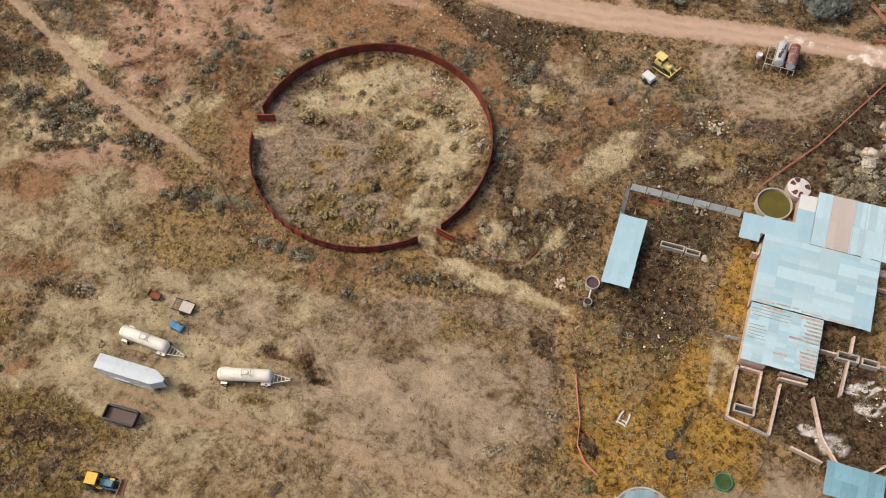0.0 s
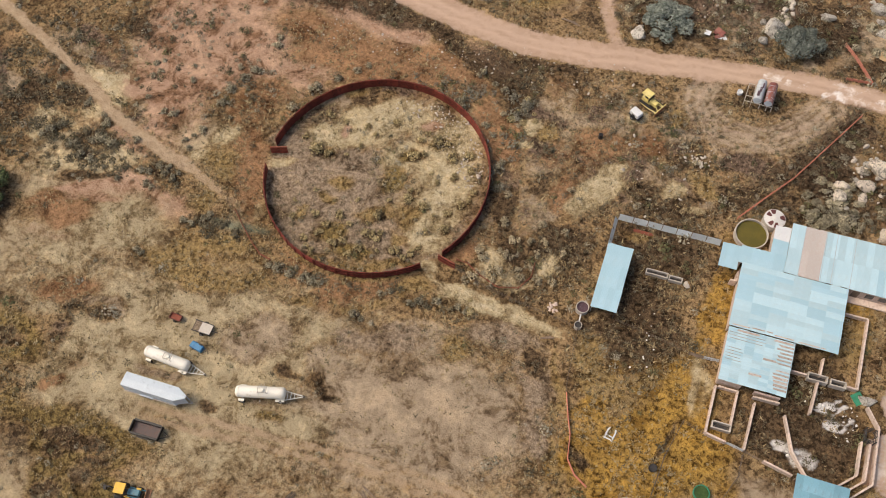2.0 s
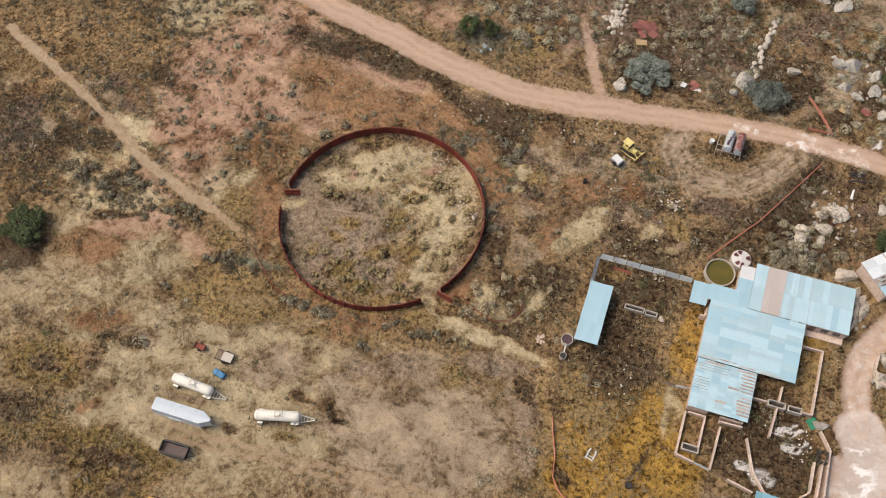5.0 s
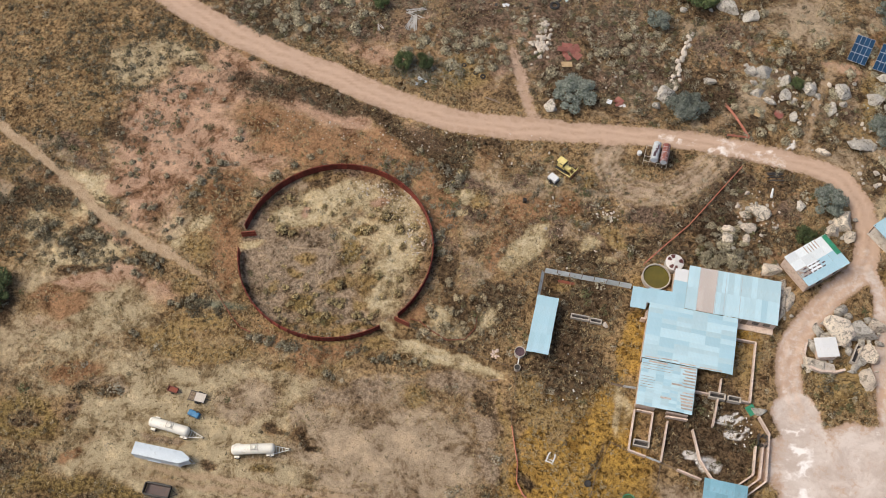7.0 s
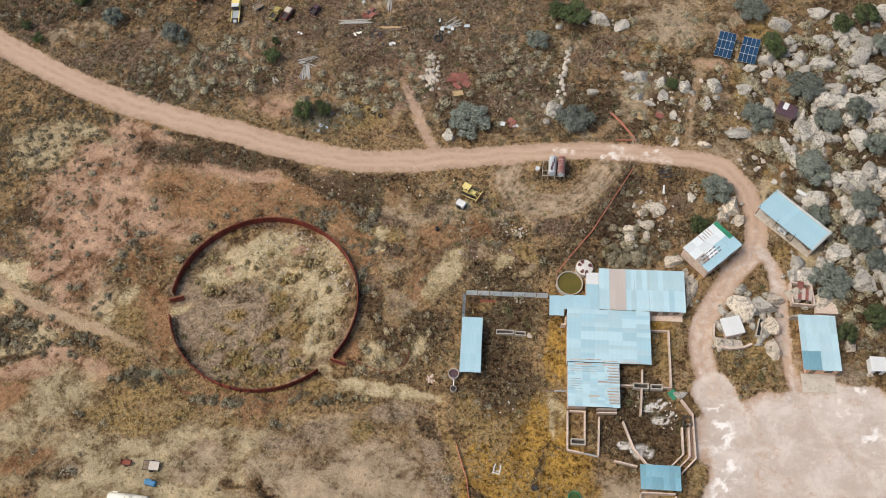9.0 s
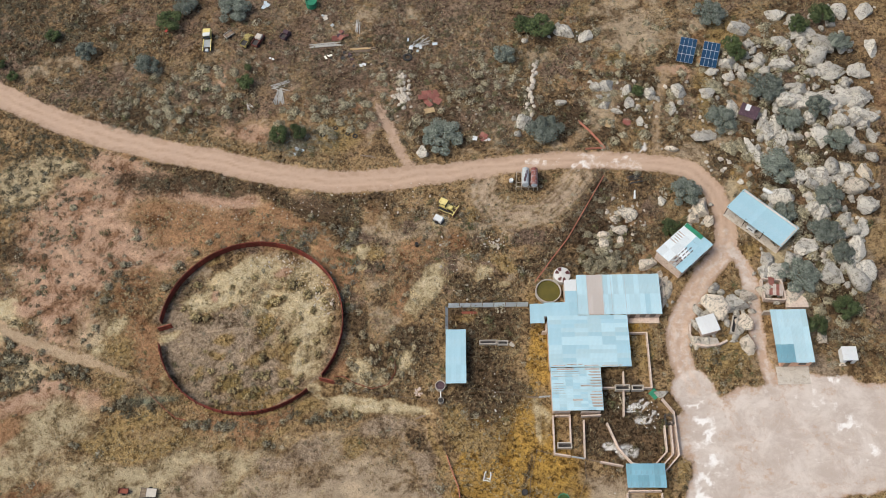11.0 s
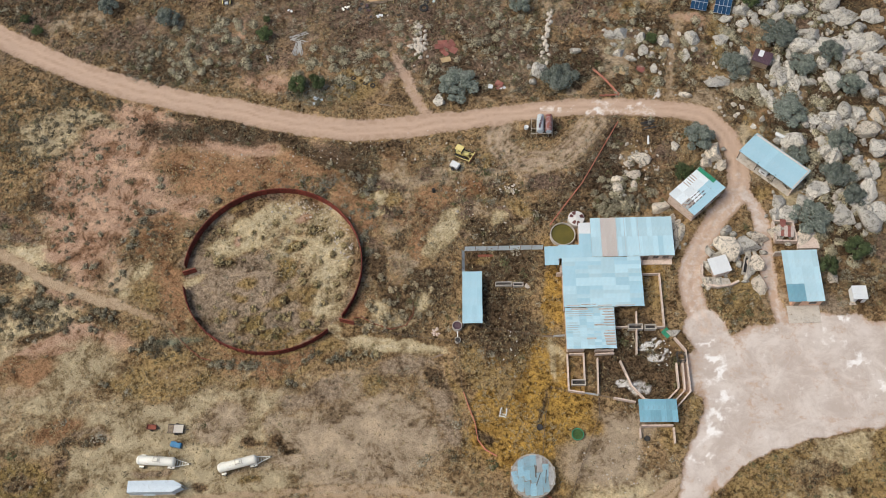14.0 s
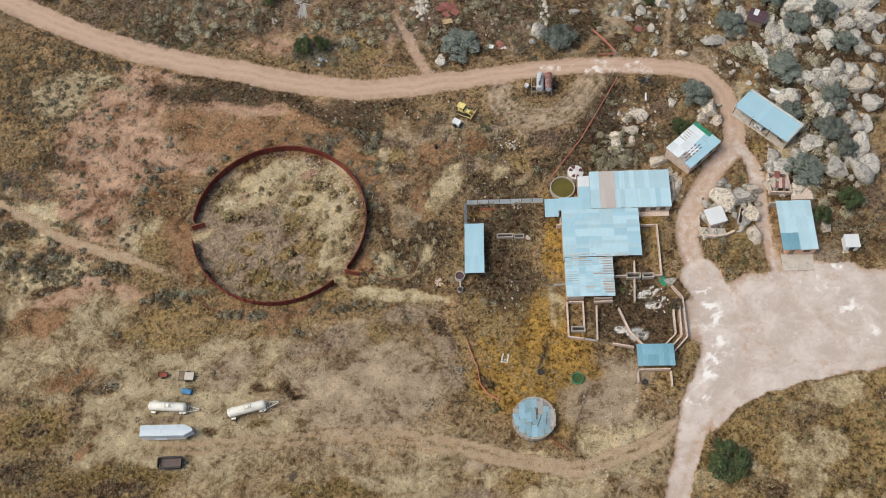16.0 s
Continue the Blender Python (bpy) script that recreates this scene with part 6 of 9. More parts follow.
# ---- rocks ----
def boulder_mesh(seed, sub=4, material="rock"):
    """A weathered block: a ball cut by planes and roughened."""
    r = random.Random(seed)
    bm = bmesh.new()
    bmesh.ops.create_icosphere(bm, subdivisions=sub, radius=1)
    cuts = []
    for _ in range(14):
        d = Vector((r.gauss(0, 1), r.gauss(0, 1), r.gauss(0, 0.8))).normalized()
        cuts.append((d, r.uniform(0.40, 0.80)))
    off = Vector((seed * 7.1, seed * 3.3, 0))
    for v in bm.verts:
        p = v.co.copy()
        for d, k in cuts:
            e = p.dot(d)
            if e > k:
                p -= d * (e - k) * 0.99
        p *= 1 + 0.12 * noise.noise(p * 1.3 + off) - 0.20 * max(0.0, 0.25 - abs(noise.noise(p * 1.9 - off))) + 0.07 * noise.noise(p * 3.7 + off) + 0.03 * noise.noise(p * 9 + off)
        v.co = p
    me = bpy.data.meshes.new("boulder")
    bm.to_mesh(me)
    bm.free()
    me.materials.append(M[material])
    me.shade_smooth()
    me.set_sharp_from_angle(angle=radians(24))
    return me


BOULDERS = [boulder_mesh(s) for s in range(8)]
WARM = [boulder_mesh(s, 4, "warm_rock") for s in range(8)]


SMALL = []


def boulders(places, group, seed, label, kinds=None):
    r = random.Random(seed)
    kinds = kinds or BOULDERS
    broken = []
    for x, y, rx, ry in places:
        if max(rx, ry) < 3.0:
            broken.append((x, y, rx, ry))
            continue
        for k in range(4):
            a = 2 * math.pi * (k + r.uniform(-0.3, 0.3)) / 4
            broken.append((x + 0.5 * rx * math.cos(a), y + 0.5 * ry * math.sin(a), rx * r.uniform(0.42, 0.66), ry * r.uniform(0.42, 0.66)))
    for k, (x, y, rx, ry) in enumerate(broken):
        ob = new("boulder", kinds[r.randrange(8)])
        rz = 0.6 * min(rx, ry) + 0.12 * max(rx, ry)
        turn = r.uniform(-20, 20) + r.choice((0, 180))
        ob.matrix_basis = Matrix.Translation((x, y, zg(x, y) + rz * 0.28)) @ pose(0, 0, 0, r.uniform(-10, 10), r.uniform(-10, 10), turn) @ Matrix.Diagonal((rx * 1.42, ry * 1.38, rz * 1.25, 1))
        tagged(ob, label, "boulder", group)
        big = max(rx, ry)
        if big > 1.0:
            for _ in range(int(big * 1.3)):
                a, q = r.uniform(0, 6.28), r.uniform(0.85, 1.7)
                s = r.uniform(0.2, 0.55) * min(rx, ry)
                px, py = x + rx * q * math.cos(a), y + ry * q * math.sin(a)
                SMALL.append(Matrix.Translation((px, py, zg(px, py) + s * 0.15)) @ pose(0, 0, 0, r.uniform(-20, 20), r.uniform(-20, 20), r.gauss(55, 30)) @ Matrix.Diagonal((s * r.uniform(0.9, 2.0), s, s * 0.9, 1)))


boulders(OUTCROP, "outcrop boulders", 51, "large pale granite boulder of the rocky outcrop")
boulders(KNOLL, "knoll boulders", 52, "pale granite boulder among scrub")
boulders(YARD_ROCKS, "yard boulders", 53, "pale tan boulder beside the yard", WARM)
boulders(SLOPE_ROCKS, "slope boulders", 54, "pale granite boulder on the slope")


def pebble(r):
    bm = bmesh.new()
    bmesh.ops.create_icosphere(bm, subdivisions=1, radius=1)
    for v in bm.verts:
        v.co *= r.uniform(0.7, 1.2)
    me = bpy.data.meshes.new("stone")
    bm.to_mesh(me)
    bm.free()
    return me


def rubble(name, ovals, n, size, material, seed, label):
    """Loose stones in one mesh."""
    r = random.Random(seed)
    bm = bmesh.new()
    kinds = [pebble(r) for _ in range(5)]
    for _ in range(n):
        cx, cy, rx, ry = r.choice(ovals)
        a, q = r.uniform(0, 6.28), math.sqrt(r.random())
        x, y = cx + rx * q * math.cos(a), cy + ry * q * math.sin(a)
        s = size * r.lognormvariate(0, 0.45)
        start = len(bm.verts)
        bm.from_mesh(r.choice(kinds))
        bm.verts.ensure_lookup_table()
        m = Matrix.Translation((x, y, zg(x, y) + s * 0.2)) @ pose(0, 0, 0, r.uniform(0, 360), r.uniform(0, 40), r.uniform(0, 360)) @ Matrix.Diagonal((s * r.uniform(0.8, 1.4), s, s * 0.7, 1))
        bmesh.ops.transform(bm, matrix=m, verts=bm.verts[start:])
    me = bpy.data.meshes.new(name)
    bm.to_mesh(me)
    bm.free()
    me.materials.append(M[material])
    tagged(new(name, me), label, "stones", kind="stuff")


def outcrop_blocks(name, ovals, n, size, seed, label):
    """Broken blocks between the boulders, joined."""
    r = random.Random(seed)
    kinds = []
    for k in range(5):
        me = boulder_mesh(100 + k, 2)
        kinds.append((np.array([v.co for v in me.vertices]), np.array([f.vertices for f in me.polygons])))
    places = list(SMALL)
    while len(places) < n + len(SMALL):
        cx, cy, rx, ry = r.choice(ovals)
        a, q = r.uniform(0, 6.28), math.sqrt(r.random())
        x, y = cx + rx * q * math.cos(a), cy + ry * q * math.sin(a)
        s = size * r.lognormvariate(0, 0.4)
        places.append(Matrix.Translation((x, y, zg(x, y) + s * 0.2)) @ pose(0, 0, 0, r.uniform(-25, 25), r.uniform(-25, 25), r.gauss(55, 35)) @ Matrix.Diagonal((s * r.uniform(0.9, 2.2), s, s * 0.8, 1)))
    vs, fs, k = [], [], 0
    for m in places:
        co, tri = r.choice(kinds)
        m = np.array(m)
        vs.append(co @ m[:3, :3].T + m[:3, 3])
        fs.append(tri + k)
        k += len(co)
    vs, fs = np.concatenate(vs), np.concatenate(fs)
    tagged(new(name, mesh_of(name, vs, fs, "rock", 3)), label, "rocks", kind="stuff")


outcrop_blocks("outcrop_blocks", [(104.5, 45, 7, 6), (97, 38, 4, 6), (109, 61, 8, 7), (103, 26, 5, 5), (113, 44, 5, 6), (110, 52, 6, 3), (101, 12, 6, 4), (107, 12, 4, 8), (112, 30, 5, 9), (96, 57, 4, 4), (82, -0.5, 4.5, 4.5), (106, 20, 4, 5)], 240, 0.8, 66, "broken pale granite blocks filling the outcrop")
rubble("outcrop_rubble", [(104, 42, 9, 9), (99, 33, 6, 6), (104, 60, 8, 8), (93, 55, 6, 5), (101, 15, 5, 6), (72, 47, 8, 6), (86, 38, 4, 8), (68, 21, 4, 5), (106, 25, 6, 8)], 330, 0.3, "stone", 61, "pale broken stones around the boulders")
rubble("pen_pebbles", [(9.5, 9.5, 4.5, 3.5), (12.5, 5, 2, 4), (4, 13, 6, 1.5)], 260, 0.11, "stone", 62, "small pale pebbles inside the pen")
rubble("yard_pebbles", [(62, -36, 8, 6), (40, 12, 9, 8), (25, 25, 20, 5), (-5, 24, 18, 3), (30, 50, 30, 12)], 420, 0.10, "stone", 63, "small pale stones strewn on dry ground")


def stone_line(name, places, size, label, seed, material="stone"):
    r = random.Random(seed)
    kinds = [pebble(r) for _ in range(4)]
    for k in kinds:
        k.materials.append(M[material])
    root = thing(name, at(*places[0]), label, "stones")
    inv = root.matrix_basis.inverted()
    for x, y in places:
        s = size * r.uniform(0.6, 1.4)
        ob = new("stone", r.choice(kinds))
        ob.parent = root
        ob.matrix_basis = inv @ Matrix.Translation((x, y, zg(x, y) + s * 0.25)) @ pose(0, 0, 0, r.uniform(0, 30), r.uniform(0, 30), r.uniform(0, 360)) @ Matrix.Diagonal((s * r.uniform(0.9, 1.5), s, s * 0.8, 1))


RS = random.Random(70)
stone_line("stone_row", [(51.0 + 0.15 * k * 0.5 + RS.uniform(-0.5, 0.5) * (1.6 if k < 13 else 0.7), 44.8 + 0.52 * k) for k in range(27)], 0.5, "row of pale field stones laid across the scrub", 71)
stone_line("stone_pile", [(25.9 + RS.gauss(0, 0.8), 51.0 + RS.gauss(0, 2.2)) for k in range(60)], 0.36, "heap of pale stones beside the track", 72)
stone_line("lime_heap", [(66.4 + RS.gauss(0, 0.9), -15.8 + RS.gauss(0, 0.3)) for k in range(7)], 0.22, "white lime lumps in the corral", 73, "chalk")
stone_line("lime_heap", [(69.2 + RS.gauss(0, 0.9), -17.4 + RS.gauss(0, 1.3)) for k in range(18)], 0.13, "scattered white lime lumps in the corral", 74, "chalk")
stone_line("lime_heap", [(64.7 + RS.gauss(0, 0.8), -23.3 + RS.gauss(0, 0.4)) for k in range(6)], 0.22, "white lime lumps in the corral", 75, "chalk")
stone_line("white_stones", [(43.0 + RS.gauss(0, 1.0), -14.0 + RS.gauss(0, 2.6)) for k in range(12)], 0.13, "loose white stones in the cattle pen", 76, "chalk")
stone_line("fire_ring", [(56.7 + 1.1 * math.cos(k * 0.55), -47.7 + 1.1 * math.sin(k * 0.55)) for k in range(12)], 0.15, "ring of small stones on the grass", 77)


# ---- further buildings ----
def turned(cx, cy, turn):
    """Places in a plan turned about a point."""
    c, s = math.cos(radians(turn)), math.sin(radians(turn))
    return lambda u, v: (cx + c * u - s * v, cy + s * u + c * v)


def carport():
    b = thing("carport", at(92, 19), "long carport with plain blue sheet roof", "carport")
    roof(b, 92.0 - 6.0, 92.0 + 6.0, 18.95 - 2.65, 18.95 + 2.65, 2.7, 11, 1, lambda i, j, r: "roof_plain", turn=-44.8, about=(92.0, 18.95), seed=12)
    q = turned(92.0, 18.95, -44.8)
    walls(b, [q(-5.8, 2.4), q(5.8, 2.4)], 2.8, 0.2, "brick", "back_wall")
    walls(b, [q(5.8, 2.4), q(5.8, -2.4)], 2.8, 0.2, "brick", "side_wall")
    posts(b, [q(-5.8, -2.4), q(-1.9, -2.4), q(2.0, -2.4), q(-5.8, 2.0)], 2.9, 0.07)
    bm = bmesh.new()
    slab(bm, [q(-5.9, -2.75), q(5.9, -2.75), q(5.9, 2.3), q(-5.9, 2.3)], -0.3, 0.1)
    part("floor", bm, "cement", b, "bare cement floor slab")


def hut():
    cx, cy, tu = 77.35, 13.0, 42.5
    b = thing("patchwork_hut", at(cx, cy), "small brick hut with patched blue, white and green sheets", "hut")

    def paint(i, j, r):
        if j == 0 or (j == 1 and i > 1):
            return "roof_plain"
        return "roof_rusty" if i == 0 and j == 1 else "pale_sheet"

    roof(b, cx - 4.15, cx + 4.15, cy - 3.05, cy + 3.05, 2.8, 4, 4, paint, turn=tu, about=(cx, cy), seed=13)
    q = turned(cx, cy, tu)
    bm = bmesh.new()
    slab(bm, [q(3.3, -0.9), q(4.15, -0.9), q(4.15, 3.0), q(3.3, 3.0)], 2.84, 2.88)
    part("green_strip", bm, "green_plastic", b)
    for k in range(14):
        u, v = -3.6 + 0.9 * (k % 5) + 0.3 * (k // 5), -1.5 + 0.55 * (k // 5)
        bm = bmesh.new()
        slab(bm, [q(u, v), q(u + 0.6, v), q(u + 0.6, v + 0.2), q(u, v + 0.2)], 2.84, 2.87)
        part("rust_patch", bm, "maroon", b)
    for k in range(5):
        bm = bmesh.new()
        slab(bm, [q(-0.5 + 0.55 * k, 1.6), q(-0.3 + 0.55 * k, 1.6), q(-0.3 + 0.55 * k, 3.0), q(-0.5 + 0.55 * k, 3.0)], 2.84, 2.87)
        part("batten", bm, "roof_brown", b)
    c = [q(-3.9, -2.8), q(3.9, -2.8), q(3.9, 2.8), q(-3.9, 2.8), q(-3.9, -2.8)]
    walls(b, c, 2.6, 0.2, "brick")
    for u, w in ((1.4, 0.8), (-1.8, 1.0)):
        bm = bmesh.new()
        slab(bm, [q(u, -2.96), q(u + w, -2.96), q(u + w, -2.9), q(u, -2.9)], 0.9, 2.0)
        part("window", bm, "glass", b)


def pump_house():
    cx, cy = 80.0, -1.45
    b = thing("pump_house", at(cx, cy), "tiny rubble hut with flat white sheet roof", "hut")
    roof(b, cx - 1.7, cx + 1.7, cy - 1.6, cy + 1.6, 1.7, 3, 1, lambda i, j, r: "white", turn=15, about=(cx, cy), seed=14)
    q = turned(cx, cy, 15)
    walls(b, [q(-1.3, -1.5), q(1.3, -1.5), q(1.3, 1.5), q(-1.3, 1.5), q(-1.3, -1.5)], 1.55, 0.2, "brick")
    r = thing("retaining_wall", at(79, -4.4), "low curved wall of pinkish stone", "wall")
    line = [(77.2, -0.8), (77.0, -3.0), (77.8, -4.8), (79.6, -5.2), (81.8, -4.9), (83.2, -4.2)]
    walls(r, line, 0.9, 0.35, "brick", "wall")
    bm = bmesh.new()
    slab(bm, [(77.6, -3.2), (81.6, -3.6), (81.9, -4.7), (79.6, -4.95), (78.0, -4.5)], -0.2, 0.55)
    part("ledge", bm, "cement", r)


def outhouse():
    b = thing("outhouse", at(103, -7.3), "small white flat-roofed outhouse with dark doorway", "outhouse")
    walls(b, [(101.9, -8.4), (101.9, -6.1), (104.1, -6.1), (104.1, -8.4)], 1.6, 0.15, "white")
    walls(b, [(101.9, -8.4), (102.5, -8.4)], 1.6, 0.15, "white")
    walls(b, [(103.5, -8.4), (104.1, -8.4)], 1.6, 0.15, "white")
    bm = bmesh.new()
    slab(bm, [(101.75, -8.5), (104.25, -8.5), (104.25, -5.95), (101.75, -5.95)], 1.6, 1.7)
    part("roof_slab", bm, "white", b)
    bm = bmesh.new()
    slab(bm, [(102.5, -8.2), (103.5, -8.2), (103.5, -8.15), (102.5, -8.15)], 0, 1.5)
    part("door", bm, "maroon", b)


def red_shelter():
    b = thing("brick_shelter", at(92.2, 5.0), "low brick shelter roofed with rusty red sheets", "shelter")
    walls(b, [(90.6, 3.4), (90.6, 7.4), (94.0, 7.0), (94.2, 3.2), (90.6, 3.4)], 1.2, 0.25, "brick")
    roof(b, 91.0, 93.9, 4.0, 6.2, 1.35, 5, 1, lambda i, j, r: "red" if i % 2 else "roof_brown", turn=-8, about=(92.4, 5.1), seed=15)
    roof(b, 91.4, 92.4, 6.2, 7.4, 1.4, 2, 1, lambda i, j, r: "red", turn=-8, about=(92.4, 5.1), seed=16)
    bm = bmesh.new()
    slab(bm, [(94.3, 2.0), (98.2, 2.0), (97.6, 5.4), (94.6, 5.2)], -0.3, 0.5)
    part("terrace", bm, "brick", b)
    bm = bmesh.new()
    slab(bm, [(89.9, 0.75), (97.0, 0.75), (97.0, 1.0), (89.9, 1.0)], -0.2, 1.6)
    part("back_wall", bm, "cement", b)


def purple_shed():
    b = thing("tool_shed", at(93.2, 43), "little shed with dark purple sheet roof", "shed")
    roof(b, 91.5, 95.0, 41.6, 44.6, 1.9, 4, 2, lambda i, j, r: "white" if j == 1 and i in (1, 2) and r.random() < 0.5 else "maroon", turn=-26, about=(93.25, 43.1), seed=17)
    q = turned(93.25, 43.1, -26)
    walls(b, [q(-1.5, -1.2), q(1.5, -1.2), q(1.5, 1.2), q(-1.5, 1.2), q(-1.5, -1.2)], 1.75, 0.12, "wood")


carport(), hut(), pump_house(), outhouse(), red_shelter(), purple_shed()


# ---- corral walls and troughs ----
def corral_wall(line, h=0.85, width=0.24, label="low pink adobe corral wall with flat top"):
    w = thing("corral_wall", at(*line[0]), label, "wall", "corral walls")
    r = random.Random(int(line[0][0] * 10))
    for a, b in zip(line, line[1:]):
        a, b = Vector(a), Vector(b)
        n = max(1, round((b - a).length / 2.4))
        for k in range(n):
            bm = bmesh.new()
            p, q = a.lerp(b, k / n), a.lerp(b, (k + 1) / n)
            strip(bm, tuple(p), tuple(q), width * r.uniform(0.92, 1.06), -0.3, h + r.uniform(-0.05, 0.05))
            bmesh.ops.bevel(bm, geom=bm.edges[:], offset=0.03, segments=1, affect="EDGES")
            part("wall_section", bm, "brick", w)


for line in ([(66.0, -2.5), (69.6, -2.5), (69.6, -12.6)], [(69.6, -12.6), (68.3, -12.55)], [(63.3, -12.5), (60.9, -12.5)], [(65.0, -9.6), (64.9, -12.2)], [(64.8, -13.0), (64.5, -17.5)],
             [(52.7, -17.3), (52.7, -23.8), (55.3, -24.25)], [(55.5, -17.3), (55.45, -22.0)], [(57.8, -18.1), (57.6, -24.6)], [(61.6, -18.6), (63.2, -23.0), (65.2, -25.5), (67.2, -25.9)],
             [(60.1, -25.2), (63.7, -25.95)], [(71.1, -14.5), (72.8, -16.9), (72.9, -24.2), (70.3, -27.0)], [(71.0, -19.2), (71.0, -23.6), (69.0, -25.6)], [(72.05, -19.2), (71.95, -24.0), (70.0, -26.0)],
             [(55.6, -17.3), (53.0, -17.3)], [(60.7, -17.3), (57.4, -17.4)]):
    corral_wall(line)


def trough(x0, x1, y0, y1, h, label, water=False, name="water_trough"):
    """A masonry basin: four sides, a floor, and water where it has any."""
    t = thing(name, at((x0 + x1) / 2, (y0 + y1) / 2), label, "trough", "troughs")
    w = 0.15
    for c in ([(x0, y0), (x1, y0), (x1, y0 + w), (x0, y0 + w)], [(x0, y1 - w), (x1, y1 - w), (x1, y1), (x0, y1)], [(x0, y0 + w), (x0 + w, y0 + w), (x0 + w, y1 - w), (x0, y1 - w)],
              [(x1 - w, y0 + w), (x1, y0 + w), (x1, y1 - w), (x1 - w, y1 - w)]):
        bm = bmesh.new()
        slab(bm, c, -0.2, h)
        part("side", bm, "cement", t)
    bm = bmesh.new()
    slab(bm, [(x0 + w, y0 + w), (x1 - w, y0 + w), (x1 - w, y1 - w), (x0 + w, y1 - w)], -0.2, 0.15)
    part("basin_floor", bm, "dark", t)


trough(40.6, 43.6, -4.15, -3.35, 0.6, "long cement feed trough in the cattle pen")
trough(43.75, 45.6, -4.3, -3.5, 0.6, "cement water trough in the cattle pen")
trough(63.4, 65.9, -13.0, -12.0, 0.9, "cement trough built into the corral wall")
trough(66.2, 68.2, -13.0, -12.1, 0.9, "cement trough with metal rack in the corral wall")
trough(53.2, 55.6, -22.9, -21.9, 0.8, "cement trough at the corral end")
stone_line("salt_stone", [(46.2, -4.1), (46.5, -4.3)], 0.42, "pale round stones by the trough", 78)


# ---- fences ----
def rail_fence(name, line, h, label, material="wood", rails=(0.5, 0.95), gap=2.5, r=0.05, rail_r=0.025, category="fence"):
    f = thing(name, at(*line[0]), label, category)
    for a, b in zip(line, line[1:]):
        a, b = Vector(a), Vector(b)
        n = max(1, round((b - a).length / gap))
        pts = [a.lerp(b, k / n) for k in range(n + 1)]
        for p in pts[:-1] if b != Vector(line[-1]) else pts:
            bm = bmesh.new()
            tube(bm, (p.x, p.y, zg(p.x, p.y) - 0.2), (p.x, p.y, zg(p.x, p.y) + h), r, r * 0.9, 6)
            part("post", bm, material, f)
        for z in rails:
            for p, q in zip(pts, pts[1:]):
                bm = bmesh.new()
                tube(bm, (p.x, p.y, zg(p.x, p.y) + z), (q.x, q.y, zg(q.x, q.y) + z), rail_r, sides=5)
                part("rail", bm, material, f)
    return f


def sheet_fence(line, h, label):
    f = thing("sheet_fence", at(*line[0]), label, "fence")
    for a, b in zip(line, line[1:]):
        a, b = Vector(a), Vector(b)
        n = max(1, round((b - a).length / 2.1))
        for k in range(n):
            p, q = a.lerp(b, k / n), a.lerp(b, (k + 0.97) / n)
            lean = Vector((a.y - b.y, b.x - a.x)).normalized() * 0.5
            bm = bmesh.new()
            lo = [bm.verts.new((v.x, v.y, zg(v.x, v.y) + 0.05)) for v in (p, q)]
            hi = [bm.verts.new((v.x + lean.x, v.y + lean.y, zg(v.x, v.y) + h)) for v in (p, q)]
            bm.faces.new((lo[0], lo[1], hi[1], hi[0]))
            bmesh.ops.solidify(bm, geom=bm.faces[:], thickness=0.04)
            part("sheet", bm, "pale_sheet", f)
            bm = bmesh.new()
            tube(bm, (p.x, p.y, zg(p.x, p.y) - 0.2), (p.x + lean.x, p.y + lean.y, zg(p.x, p.y) + h + 0.15), 0.06, sides=6)
            part("post", bm, "wood", f)


sheet_fence([(35.1, 3.2), (49.4, 3.2)], 0.9, "fence of grey galvanised sheets between timber posts")
sheet_fence([(35.15, -2.3), (35.1, 3.2)], 0.9, "short fence of grey galvanised sheets by the shed")
rail_fence("timber_gate", [(48.7, -13.9), (50.4, -14.0)], 1.1, "weathered plank gate in the pen fence", "wood", (0.3, 0.6, 0.9), 0.9, 0.05, 0.08, "gate")
rail_fence("pipe_gate", [(50.5, -14.0), (52.4, -13.9)], 1.1, "grey pipe gate beside the barn", "galv", (0.3, 0.5, 0.7, 0.9, 1.05), 0.9, 0.03, 0.03, "gate")
rail_fence("pipe_gate", [(55.4, -24.3), (57.5, -24.65)], 1.1, "grey pipe gate between corral walls", "galv", (0.3, 0.5, 0.7, 0.9, 1.05), 1.0, 0.03, 0.03, "gate")
rail_fence("timber_gate", [(57.8, -24.7), (60.0, -25.2)], 1.0, "low timber rails closing the corral", "wood", (0.4, 0.8), 1.1, 0.05, 0.04, "gate")
rail_fence("wire_fence", [(38.4, -12.2), (43.5, -13.0), (48.6, -13.9)], 1.1, "thin wire fence on timber posts", "dark_wood", (0.6, 1.0), 2.5, 0.045, 0.022)
rail_fence("wire_fence", [(48.0, -34.3), (48.6, -28.2), (49.8, -23.1), (52.4, -23.9)], 1.1, "old wire fence on leaning timber posts", "dark_wood", (0.3, 0.6, 1.0), 1.2, 0.045, 0.022)
rail_fence("wire_fence", [(51.5, -43.4), (55.4, -33.4), (57.6, -28.0), (57.6, -25.2)], 1.1, "wire fence on close timber posts below the corral", "dark_wood", (0.3, 0.6, 1.0), 1.2, 0.045, 0.022)
rail_fence("wire_fence", [(34.0, -15.0), (34.2, -17.7), (34.6, -22.6), (34.9, -23.8)], 1.1, "wire fence with red netting at its foot", "dark_wood", (0.5, 0.9), 1.5, 0.045, 0.022)
